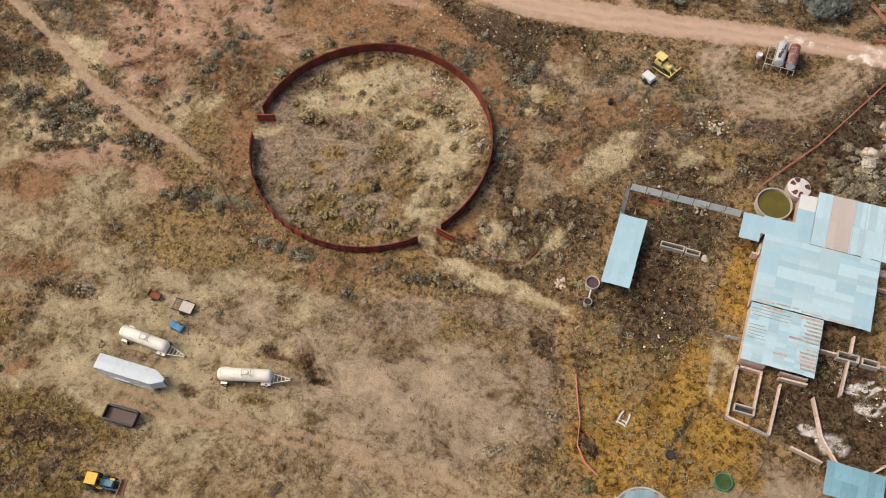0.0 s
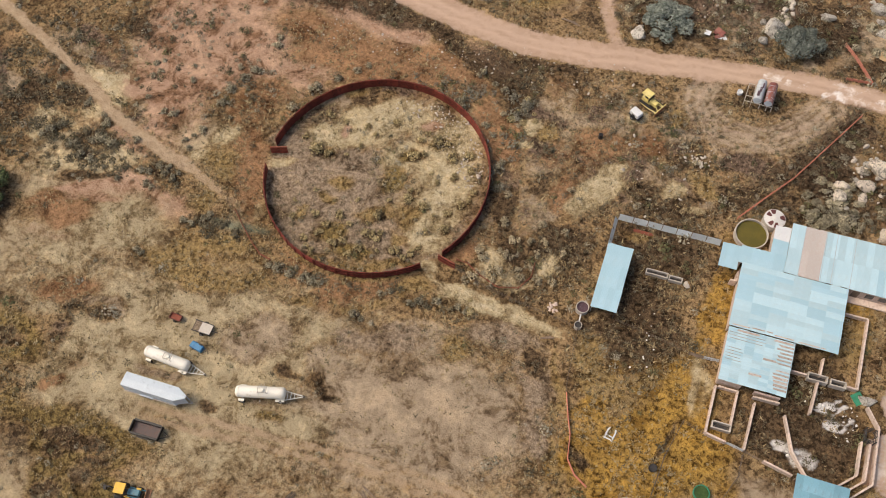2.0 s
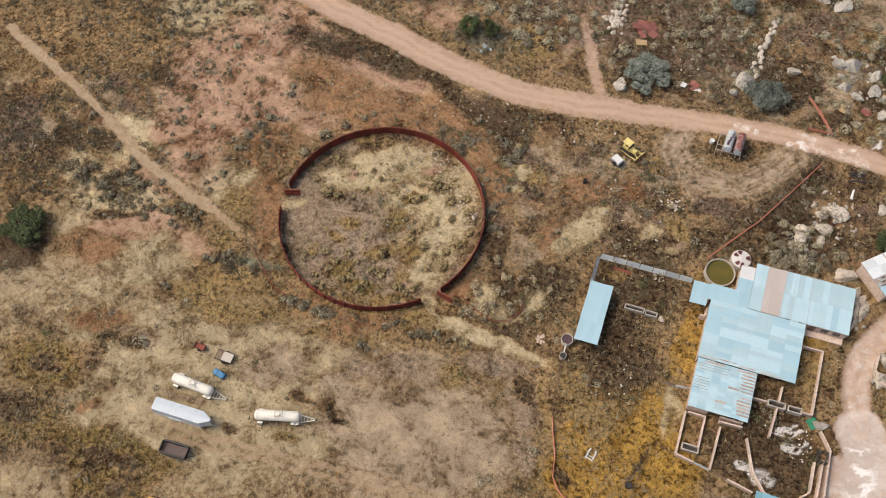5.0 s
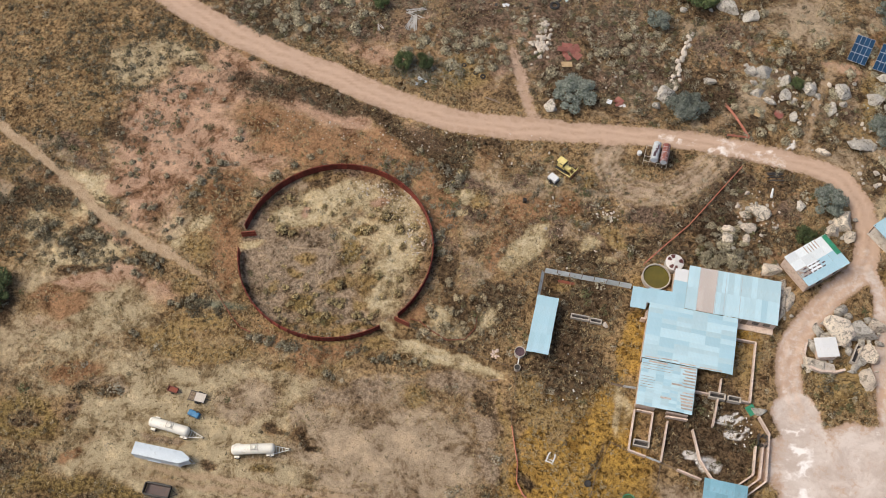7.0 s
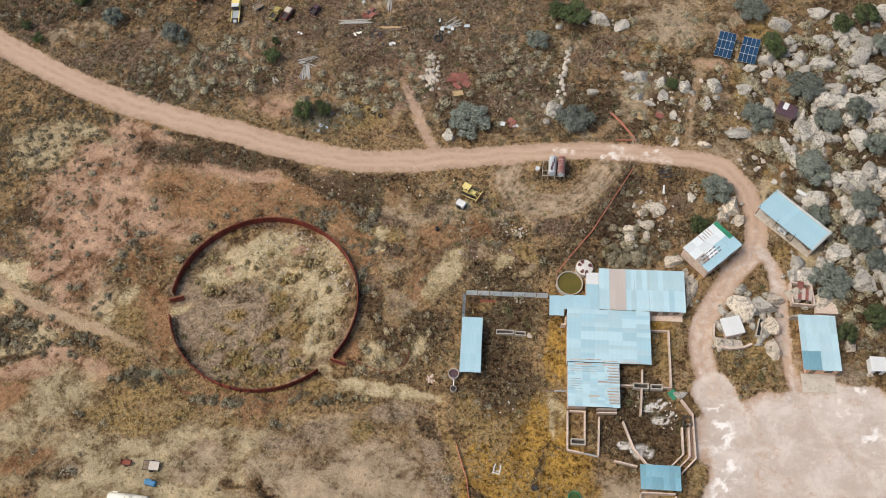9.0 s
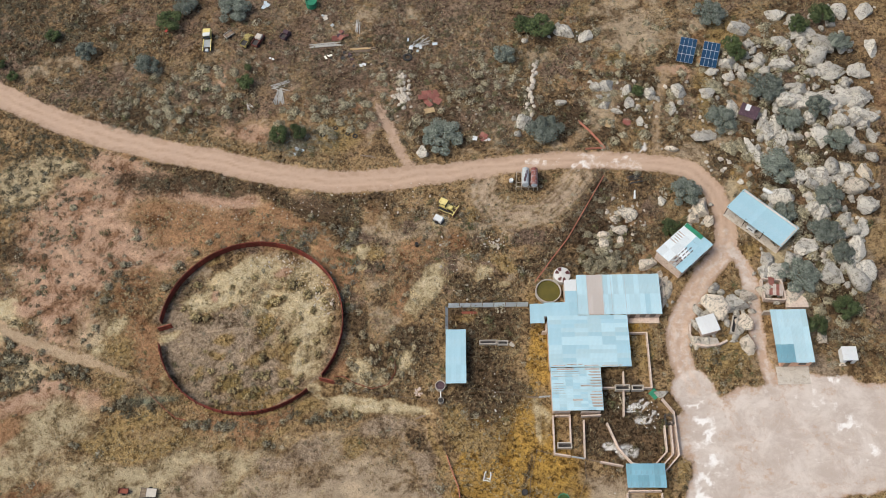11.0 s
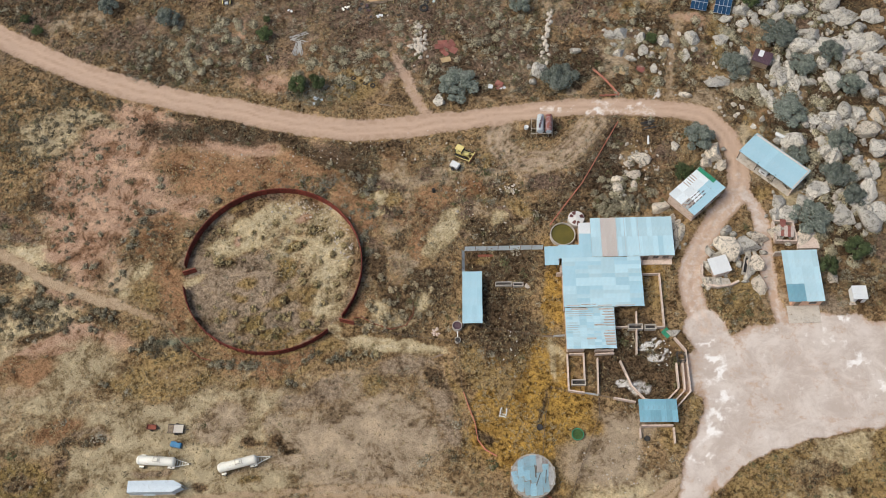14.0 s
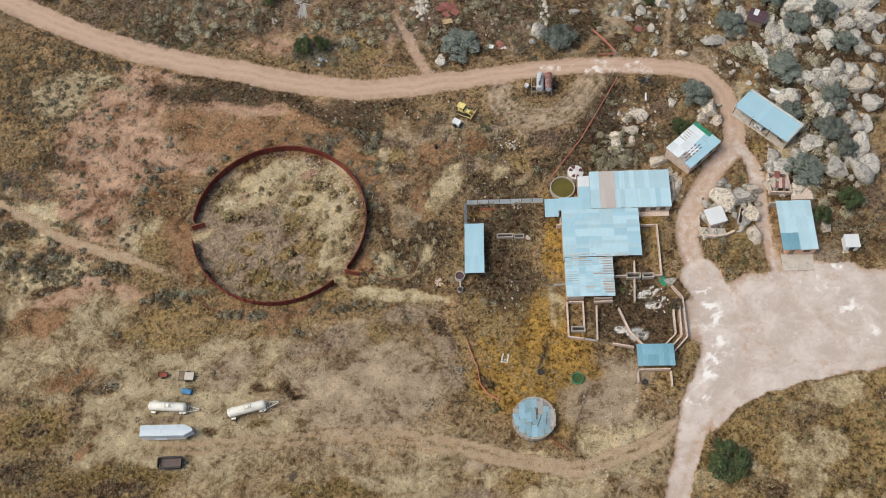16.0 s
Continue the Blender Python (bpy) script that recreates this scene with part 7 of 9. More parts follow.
rail_fence("wire_fence", [(15.6, -11.0), (19.0, -12.2), (25.0, -13.4), (32.8, -14.5)], 1.1, "sagging wire fence leading from the pen", "dark_wood", (0.5, 0.9), 1.8, 0.045, 0.022)
rail_fence("red_fence", [(34.9, -23.8), (36.0, -27.0), (36.8, -29.0), (37.3, -32.1), (38.6, -33.8), (40.4, -34.8)], 0.9, "sagging red plastic netting fence on the grass", "red_pipe", (0.1, 0.3, 0.5, 0.7), 1.4, 0.04, 0.05)
rail_fence("red_fence", [(48.4, -41.3), (51.5, -43.6)], 0.8, "short red netting fence by the round tank", "rust_rail", (0.1, 0.3, 0.5, 0.7), 1.2, 0.04, 0.035)
rail_fence("red_rail", [(50.8, 7.9), (54.0, 12.4), (57.1, 16.6), (60.6, 22.8), (64.6, 29.9)], 0.9, "long red-painted pipe rail crossing the scrub", "red_pipe", (0.35, 0.85), 2.8, 0.06, 0.055)
rail_fence("red_gate", [(60.6, 42.8), (62.4, 40.7), (63.9, 38.5), (65.3, 36.3)], 0.8, "fallen red-painted gate frame among weeds", "red_pipe", (0.15, 0.4, 0.65), 0.9, 0.06, 0.07, "gate")
rail_fence("red_gate", [(65.3, 36.3), (61.6, 36.2)], 0.8, "red-painted gate rail beside the road", "red_pipe", (0.2, 0.4, 0.6), 1.0, 0.05, 0.06, "gate")
rail_fence("cattle_chute", [(71.2, -17.4), (72.4, -17.5), (72.5, -19.0), (71.2, -19.0), (71.2, -17.4)], 1.5, "dark steel cattle chute gate", "dark", (0.5, 1.0, 1.45), 0.8, 0.06, 0.05, "gate")
rail_fence("wire_fence", [(-17.8, -11.2), (-15.8, -13.2), (-13.4, -15.4), (-11.4, -16.9), (-9.6, -17.3)], 0.7, "fallen rusty rail outside the round pen", "rust_rail", (0.2, 0.5), 1.3, 0.05, 0.05)


# ---- tanks ----
def round_reservoir():
    x, y, R_, h = 53.0, 5.85, 2.3, 0.9
    t = thing("water_reservoir", at(x, y), "round cement water tank with green water inside", "water tank")
    b = (x, y, zg(x, y))
    bm = bmesh.new()
    lathe(bm, [(R_, -0.4), (R_, h), (R_ - 0.16, h), (R_ - 0.16, 0.2), (0, 0.2)], b, 40)
    part("wall", bm, "cement", t)
    bm = bmesh.new()
    lathe(bm, [(R_ - 0.17, h - 0.4), (0, h - 0.4)], b, 40)
    part("water", bm, "water", t, "still murky green water")


M["water"] = surface("murky_water", (0.15, 0.12, 0.022), (0.11, 0.095, 0.02), 0.6, 0.08, 0.0, None, relief_=0.02)
M["algae"] = surface("green_algae", (0.03, 0.07, 0.012), (0.07, 0.12, 0.03), 1.5, 0.35, 0.0, None, relief_=0.05)
round_reservoir()


def painted_tank():
    x, y, R_, h = 55.5, 8.75, 1.5, 1.3
    t = thing("painted_tank", at(x, y), "round tank with white and maroon painted cone lid", "water tank")
    b = (x, y, zg(x, y))
    bm = bmesh.new()
    lathe(bm, [(R_, -0.4), (R_, h), (R_ - 0.05, h)], b, 32)
    part("wall", bm, "cement", t)
    for k in range(8):
        bm = bmesh.new()
        a0, a1 = k * math.pi / 4, (k + 1) * math.pi / 4
        top = bm.verts.new((x, y, b[2] + h + 0.3))
        ring = [bm.verts.new((x + R_ * math.cos(a0 + (a1 - a0) * s / 4), y + R_ * math.sin(a0 + (a1 - a0) * s / 4), b[2] + h)) for s in range(5)]
        for p, q in zip(ring, ring[1:]):
            bm.faces.new((p, q, top))
        part("lid_sector", bm, "lid_white", t)
        if k in (0, 2, 3, 5, 6):
            bm = bmesh.new()
            lo, hi = (0.38, 0.86) if k % 2 else (0.45, 0.97)
            at_ = lambda s, a: (x + R_ * s * math.cos(a), y + R_ * s * math.sin(a), b[2] + h + 0.3 * (1 - s) + 0.02)
            e = 0.10 + 0.02 * k
            bm.faces.new([bm.verts.new(at_(*q)) for q in ((lo, a0 + e), (hi, a0 + 0.02), (hi, (a0 + a1) / 2), (hi * 0.95, a1 - e), (lo * 1.1, a1 - 0.1))])
            bmesh.ops.solidify(bm, geom=bm.faces[:], thickness=0.01)
            part("painted_patch", bm, "maroon_paint", t, "maroon paint patch")


painted_tank()


def patched_tank():
    x, y, R_, h = 46.15, -38.4, 3.6, 1.8
    t = thing("round_cistern", at(x, y), "round cistern covered with torn blue sheets", "cistern")
    z = zg(x, y)
    bm = bmesh.new()
    lathe(bm, [(R_, -0.5), (R_, h), (R_ - 0.2, h), (R_ - 0.2, h - 0.35), (0, h - 0.35)], (x, y, z), 48)
    part("wall", bm, "cement", t)
    r = random.Random(5)
    for k in range(24):
        a = 2 * math.pi * k / 24
        bm = bmesh.new()
        tube(bm, (x + (R_ + 0.05) * math.cos(a), y + (R_ + 0.05) * math.sin(a), z - 0.2), (x + (R_ + 0.05) * math.cos(a), y + (R_ + 0.05) * math.sin(a), z + h + 0.08), 0.07, sides=6)
        part("stave", bm, "wood", t)
    for k in range(7):
        u = -3.0 + k
        half = math.sqrt(max(0.1, 3.35**2 - (u + 0.0) ** 2))
        v = -half
        while v < half - 0.2:
            ln = min(r.uniform(1.2, 2.8), half - v)
            wide = 1.05
            mat = r.choice(["tank_sheet", "tank_sheet", "tank_sheet", "lid_white"]) if u < 0.6 or v < -1.2 else r.choice(["roof_speckled", "roof_speckled", "lid_white", "tank_sheet"])
            bm = bmesh.new()
            m = pose(x + u, y + v + ln / 2, z + h - 0.06 + 0.03 * (k % 2) + r.uniform(0, 0.05), r.uniform(-2, 2), r.uniform(-2, 2), r.uniform(-7, 7))
            c = [(-wide / 2 * r.uniform(0.8, 1.05), -ln / 2), (wide / 2, -ln / 2 * r.uniform(0.85, 1.0)), (wide / 2 * r.uniform(0.8, 1.05), ln / 2), (-wide / 2, ln / 2 * r.uniform(0.85, 1.0))]
            lo = [bm.verts.new(m @ Vector((a, b_, 0))) for a, b_ in c]
            bm.faces.new(lo)
            bmesh.ops.solidify(bm, geom=bm.faces[:], thickness=0.03)
            part("sheet", bm, mat, t)
            v += ln * r.uniform(0.85, 1.05)
    for k in range(4):
        bm = bmesh.new()
        a = Vector((x + r.uniform(-0.5, 2.0), y + r.uniform(-2.4, 0), z + h + 0.1))
        tube(bm, a, a + Vector((r.uniform(-0.4, 0.8), r.uniform(1.5, 2.4), 0.02)), 0.06, sides=6)
        part("beam", bm, "wood", t)


patched_tank()


def tub(x, y, r, h, material, fill, label, name="water_tub"):
    t = thing(name, at(x, y), label, "tub")
    b = (x, y, zg(x, y))
    bm = bmesh.new()
    lathe(bm, [(r, -0.1), (r * 1.04, h), (r * 0.93, h), (r * 0.9, h * 0.35), (0, h * 0.35)], b, 28)
    part("shell", bm, material, t)
    bm = bmesh.new()
    lathe(bm, [(r * 0.92, h * 0.75), (0, h * 0.75)], b, 28)
    part("fill", bm, fill, t)


tub(53.8, -31.3, 0.98, 0.6, "green_plastic", "algae", "round dark green tub of algae-covered water")
tub(47.6, -30.0, 0.5, 0.5, "rubber", "dark", "black rubber feed tub on the grass")
tub(33.8, -11.8, 0.85, 1.1, "cement", "maroon", "round cement cistern with rust-red inside", "small_cistern")
tub(33.9, -14.4, 0.5, 0.9, "cement", "dark", "small round cement well beside the shed", "small_well")
tub(65.1, -32.1, 0.45, 0.4, "rubber", "dark", "black tub behind the corral shed")
tub(5.8, 74.8, 1.15, 1.6, "green_plastic", "green_plastic", "bright green plastic water tank", "plastic_tank")
tub(47.1, 29.5, 0.4, 0.6, "white", "white", "small white bucket on the ground", "bucket")
bm = bmesh.new()
pw = thing("white_pipe", at(33.9, -13.2), "short white pipe joining two cisterns", "pipe")
tube(bm, (33.85, -12.5, zg(33.85, -12.5) + 0.6), (33.9, -14.0, zg(33.9, -14) + 0.6), 0.1)
part("pipe", bm, "white", pw)


# ---- wheels and trailers, built about the origin, heading along +x ----
def wheel(parent, x, y, r=0.42, w=0.24, hub="dark"):
    bm = bmesh.new()
    ax = pose(x, y, r, 90, 0, 0)
    lathe(bm, [(r * 0.55, -w / 2), (r * 0.92, -w / 2), (r, -w / 4), (r, w / 4), (r * 0.92, w / 2), (r * 0.55, w / 2)], (0, 0, 0), 18, ax)
    t = part("tyre", bm, "rubber", parent)
    bm = bmesh.new()
    lathe(bm, [(r * 0.56, -w / 2.4), (r * 0.3, -w / 3), (r * 0.3, w / 3), (r * 0.56, w / 2.4)], (0, 0, 0), 14, ax)
    part("rim", bm, hub, t)


def bars(parent, name, material, pairs, r=0.05):
    for a, b in pairs:
        bm = bmesh.new()
        tube(bm, a, b, r, sides=6)
        part(name, bm, material, parent)


def piece(parent, name, material, *b, bevel=0.0, m=None, label=""):
    bm = bmesh.new()
    box(bm, *b, m=m, bevel=bevel)
    return part(name, bm, material, parent, label)


def tank_trailer():
    t = thing("tank_trailer", (0, 0, 0), "cream-painted cylindrical water tank trailer on the dry field", "trailer", "water tank trailers")
    along = pose(0, 0, 1.5, 0, 90, 0) @ Matrix.Diagonal((0.9, 0.9, 0.98, 1))
    bm = bmesh.new()
    lathe(bm, [(0, -3.42), (0.45, -3.38), (0.72, -3.25), (0.84, -3.02), (0.86, -2.9), (0.86, 2.9), (0.84, 3.02), (0.72, 3.25), (0.45, 3.38), (0, 3.42)], (0, 0, 0), 32, along)
    part("tank", bm, "cream", t, smooth_=True)
    for x in (-2.85, -0.1, 2.85):
        bm = bmesh.new()
        lathe(bm, [(0.87, x - 0.05), (0.90, x), (0.87, x + 0.05)], (0, 0, 0), 32, along)
        part("band", bm, "cream", t)
    bm = bmesh.new()
    lathe(bm, [(0.28, 0), (0.28, 0.22), (0.2, 0.28), (0, 0.28)], (0.35, 0.0, 2.24), 20)
    part("hatch", bm, "cream", t)
    bars(t, "hatch_rail", "cement", [((-0.15, -0.4, 2.62), (0.95, -0.4, 2.62)), ((-0.15, 0.45, 2.62), (0.95, 0.45, 2.62)), ((-0.15, -0.4, 2.62), (-0.15, 0.45, 2.62)), ((0.95, -0.4, 2.62), (0.95, 0.45, 2.62)),
                                     ((-0.15, -0.4, 2.2), (-0.15, -0.4, 2.62)), ((0.95, -0.4, 2.2), (0.95, -0.4, 2.62)), ((0.2, 0.45, 2.3), (0.2, 0.8, 2.5)), ((0.6, 0.45, 2.3), (0.6, 0.8, 2.5))], 0.045)
    for y in (-0.45, 0.45):
        piece(t, "beam", "cream", -3.2, 3.1, y - 0.06, y + 0.06, 0.55, 0.72)
    for x in (-2.5, -0.8, 0.8, 2.5):
        piece(t, "saddle", "cream", x - 0.08, x + 0.08, -0.6, 0.6, 0.7, 0.95)
    for y in (-1, 1):
        wheel(t, -2.55, y * 0.95, 0.45, 0.26, "cream")
        wheel(t, 2.55, y * 0.85, 0.4, 0.24, "cream")
        piece(t, "mudguard", "cream", -2.95, -2.15, y * 0.95 - 0.16, y * 0.95 + 0.16, 0.93, 0.98)
    piece(t, "front_deck", "cream", 1.9, 3.1, -0.98, -0.2, 0.72, 0.78)
    bars(t, "axle", "dark", [((-2.55, -0.9, 0.45), (-2.55, 0.9, 0.45)), ((2.55, -0.8, 0.4), (2.55, 0.8, 0.4))], 0.06)
    bars(t, "drawbar", "cream", [((3.1, -0.62, 0.6), (5.4, -0.06, 0.55)), ((3.1, 0.62, 0.6), (5.4, 0.06, 0.55))], 0.06)
    bars(t, "drawbar_rung", "cream", [((3.1 + 2.3 * k, -0.62 + 0.56 * k, 0.6), (3.1 + 2.3 * k, 0.62 - 0.56 * k, 0.6)) for k in (0.12, 0.32, 0.52, 0.72)], 0.045)
    bm = bmesh.new()
    lathe(bm, [(0.07, -0.05), (0.16, -0.05), (0.16, 0.05), (0.07, 0.05)], (5.5, 0, 0.55), 14)
    part("hitch_ring", bm, "dark", t)
    tube_bm = bmesh.new()
    tube(tube_bm, (-0.1, -0.9, 0.9), (-0.1, -1.05, 0.7), 0.07)
    part("valve", tube_bm, "cement", t)
    return t


tank = tank_trailer()
tank2 = copy_thing(tank, stand(-2.6, -36.05, 14.5))
tagged(tank2, "cream water tank trailer standing askew on the field")
tank.matrix_basis = stand(-16.5, -35.45, -3.5)


def livestock_trailer():
    t = thing("livestock_trailer", (0, 0, 0), "long galvanised gooseneck livestock trailer with pointed nose", "trailer")
    bm = bmesh.new()
    lo, hi = [], []
    plan = [(-4.5, -0.95), (3.1, -0.95), (4.55, -0.2), (4.55, 0.2), (3.1, 0.95), (-4.5, 0.95)]
    for z, out in ((2.42, lo), (2.5, hi)):
        for x, y in plan:
            out.append(bm.verts.new((x, y, z)))
    ridge = [bm.verts.new((x, 0, 2.58)) for x in (-4.5, 3.1, 4.55)]
    n = len(plan)
    bm.faces.new(lo[::-1])
    for k in range(n):
        bm.faces.new((lo[k], lo[(k + 1) % n], hi[(k + 1) % n], hi[k]))
    bm.faces.new((hi[0], hi[1], ridge[1], ridge[0]))
    bm.faces.new((hi[1], hi[2], ridge[2], ridge[1]))
    bm.faces.new((hi[3], hi[4], ridge[1], ridge[2]))
    bm.faces.new((hi[4], hi[5], ridge[0], ridge[1]))
    bm.faces.new((hi[2], hi[3], ridge[2]))
    bm.faces.new((hi[5], hi[0], ridge[0]))
    part("roof", bm, "silver", t, "pale silver-blue sheet roof")
    for y in (-0.93, 0.93):
        for k, (z0, z1) in enumerate(((0.6, 1.15), (1.3, 1.5), (1.65, 1.85), (2.0, 2.42))):
            piece(t, "side_board", "silver", -4.5, 3.1, y - 0.03, y + 0.03, z0, z1)
        for x in (-4.45, -3.0, -1.5, 0, 1.5, 3.05):
            piece(t, "stanchion", "silver", x - 0.05, x + 0.05, y - 0.05, y + 0.05, 0.5, 2.45)
    for s in (-1, 1):
        bm = bmesh.new()
        m = pose(3.1, s * 0.93, 0, 0, 0, s * -27)
        box(bm, 0, 1.62, -0.03, 0.03, 0.9, 2.42, m)
        part("nose_board", bm, "silver", t)
    piece(t, "rear_gate", "silver", -4.55, -4.48, -0.9, 0.9, 0.55, 2.42)
    piece(t, "floor", "wood", -4.5, 3.2, -0.95, 0.95, 0.5, 0.6)
    piece(t, "rub_rail", "cement", -4.5, 3.1, -1.12, -1.0, 0.62, 0.74)
    for x in (-1.7, -0.75):
        for y in (-0.95, 0.95):
            wheel(t, x, y, 0.38, 0.22)
    for y in (-1.02, 1.02):
        piece(t, "mudguard", "silver", -2.2, -0.2, y - 0.14, y + 0.14, 0.8, 0.85)
    bars(t, "drawbar", "cement", [((3.0, -0.7, 0.55), (5.0, 0, 0.55)), ((3.0, 0.7, 0.55), (5.0, 0, 0.55))], 0.06)
    return t


M["silver"] = surface("silver_blue_sheet", (0.53, 0.61, 0.69), (0.59, 0.67, 0.74), 0.7, 0.5, 0.0, (0.36, 0.42, 0.48), 0.25)
livestock_trailer().matrix_basis = stand(-15.9, -39.9, 0.5)


M["black"] = surface("black_paint", (0.016, 0.015, 0.016), (0.028, 0.026, 0.026), 1.5, 0.5, 0.1, (0.06, 0.05, 0.045), 0.15)


def utility_trailer():
    t = thing("utility_trailer", (0, 0, 0), "black twin-axle utility trailer with rusty bed", "trailer")
    piece(t, "bed", "bed_rust", -1.9, 1.9, -0.82, 0.82, 0.55, 0.62)
    for y in (-0.86, 0.86):
        piece(t, "side_panel", "black", -1.95, 1.95, y - 0.11, y + 0.11, 0.5, 1.15)
        for x in (-1.9, -0.95, 0, 0.95, 1.9):
            piece(t, "stake", "black", x - 0.05, x + 0.05, y - 0.07, y + 0.07, 0.45, 1.14)
    piece(t, "front_panel", "black", 1.87, 1.95, -0.82, 0.82, 0.5, 1.1)
    piece(t, "ramp_gate", "black", -2.1, -1.97, -0.82, 0.82, 0.5, 1.35)
    for y in (-0.9, 0.9):
        piece(t, "top_rail", "black", -1.95, 1.95, y - 0.11, y + 0.11, 1.15, 1.22)
    for x in (-0.55, 0.35):
        for y in (-1.02, 1.02):
            wheel(t, x, y, 0.33, 0.2, "cement")
    for y in (-1.02, 1.02):
        piece(t, "mudguard", "black", -1.0, 0.8, y - 0.13, y + 0.13, 0.7, 0.74)
    bars(t, "tongue", "black", [((1.9, -0.6, 0.5), (3.0, 0, 0.5)), ((1.9, 0.6, 0.5), (3.0, 0, 0.5)), ((2.6, 0, 0.1), (2.6, 0, 0.9))], 0.05)
    return t


M["bed_rust"] = surface("rusty_bed", (0.125, 0.10, 0.098), (0.16, 0.115, 0.105), 1.2, 0.8, 0.1, (0.17, 0.09, 0.07), 0.4)
utility_trailer().matrix_basis = stand(-15.0, -45.05, 2)


def flat_trailer():
    t = thing("flat_trailer", (0, 0, 0), "small slatted flat trailer half covered with a white board", "trailer")
    for k in range(9):
        y = -0.66 + k * 0.165
        piece(t, "slat", "wood", -1.35, 1.3, y - 0.055, y + 0.055, 0.55, 0.6)
    piece(t, "cover_board", "pale_board", -0.35, 1.32, -0.72, 0.72, 0.66, 0.7, bevel=0.01)
    for x in (-1.35, -0.45, 0.45, 1.3):
        piece(t, "cross_bar", "dark", x - 0.05, x + 0.05, -0.75, 0.75, 0.45, 0.55)
    for y in (-0.76, 0.76):
        piece(t, "edge_rail", "dark", -1.42, 1.36, y - 0.04, y + 0.04, 0.55, 0.8)
    for y in (-0.9, 0.9):
        wheel(t, 0.1, y, 0.32, 0.18, "cement")
    bars(t, "tongue", "dark", [((1.3, 0, 0.5), (2.2, 0, 0.45))], 0.05)
    return t


M["pale_board"] = surface("pale_board", (0.56, 0.51, 0.45), (0.62, 0.57, 0.51), 1.0, 0.75, 0, (0.44, 0.37, 0.3), 0.3)
flat_trailer().matrix_basis = stand(-14.15, -29.75, -2)


def red_cart():
    t = thing("hand_cart", (0, 0, 0), "small rusty red two-wheeled cart", "cart")
    piece(t, "floor", "rust_rail", -0.85, 0.8, -0.42, 0.42, 0.45, 0.5)
    for y in (-0.42, 0.42):
        piece(t, "side", "maroon_rust", -0.85, 0.8, y - 0.03, y + 0.03, 0.45, 0.75)
    for x in (-0.85, 0.8):
        piece(t, "end", "maroon_rust", x - 0.03, x + 0.03, -0.4, 0.4, 0.45, 0.75)
    for y in (-0.55, 0.55):
        wheel(t, 0.0, y, 0.28, 0.12)
    bars(t, "shaft", "dark", [((0.8, -0.2, 0.45), (1.5, 0, 0.35)), ((0.8, 0.2, 0.45), (1.5, 0, 0.35))], 0.035)
    return t


red_cart().matrix_basis = stand(-18.4, -29.4, -4)


def blue_hull():
    t = thing("blue_tank_shell", (0, 0, 0), "overturned bright blue plastic tank shell", "tank shell")
    bm = bmesh.new()
    box(bm, -0.95, 0.95, -0.48, 0.48, 0.0, 0.75, bevel=0.2)
    part("shell", bm, "blue", t)
    for x in (-0.3,):
        piece(t, "rib", "blue", x - 0.06, x + 0.06, -0.5, 0.5, 0.1, 0.79, bevel=0.03)
    piece(t, "fitting", "dark", 0.2, 0.6, 0.3, 0.52, 0.5, 0.82, bevel=0.03)
    return t


blue_hull().matrix_basis = stand(-13.85, -32.45, -12)


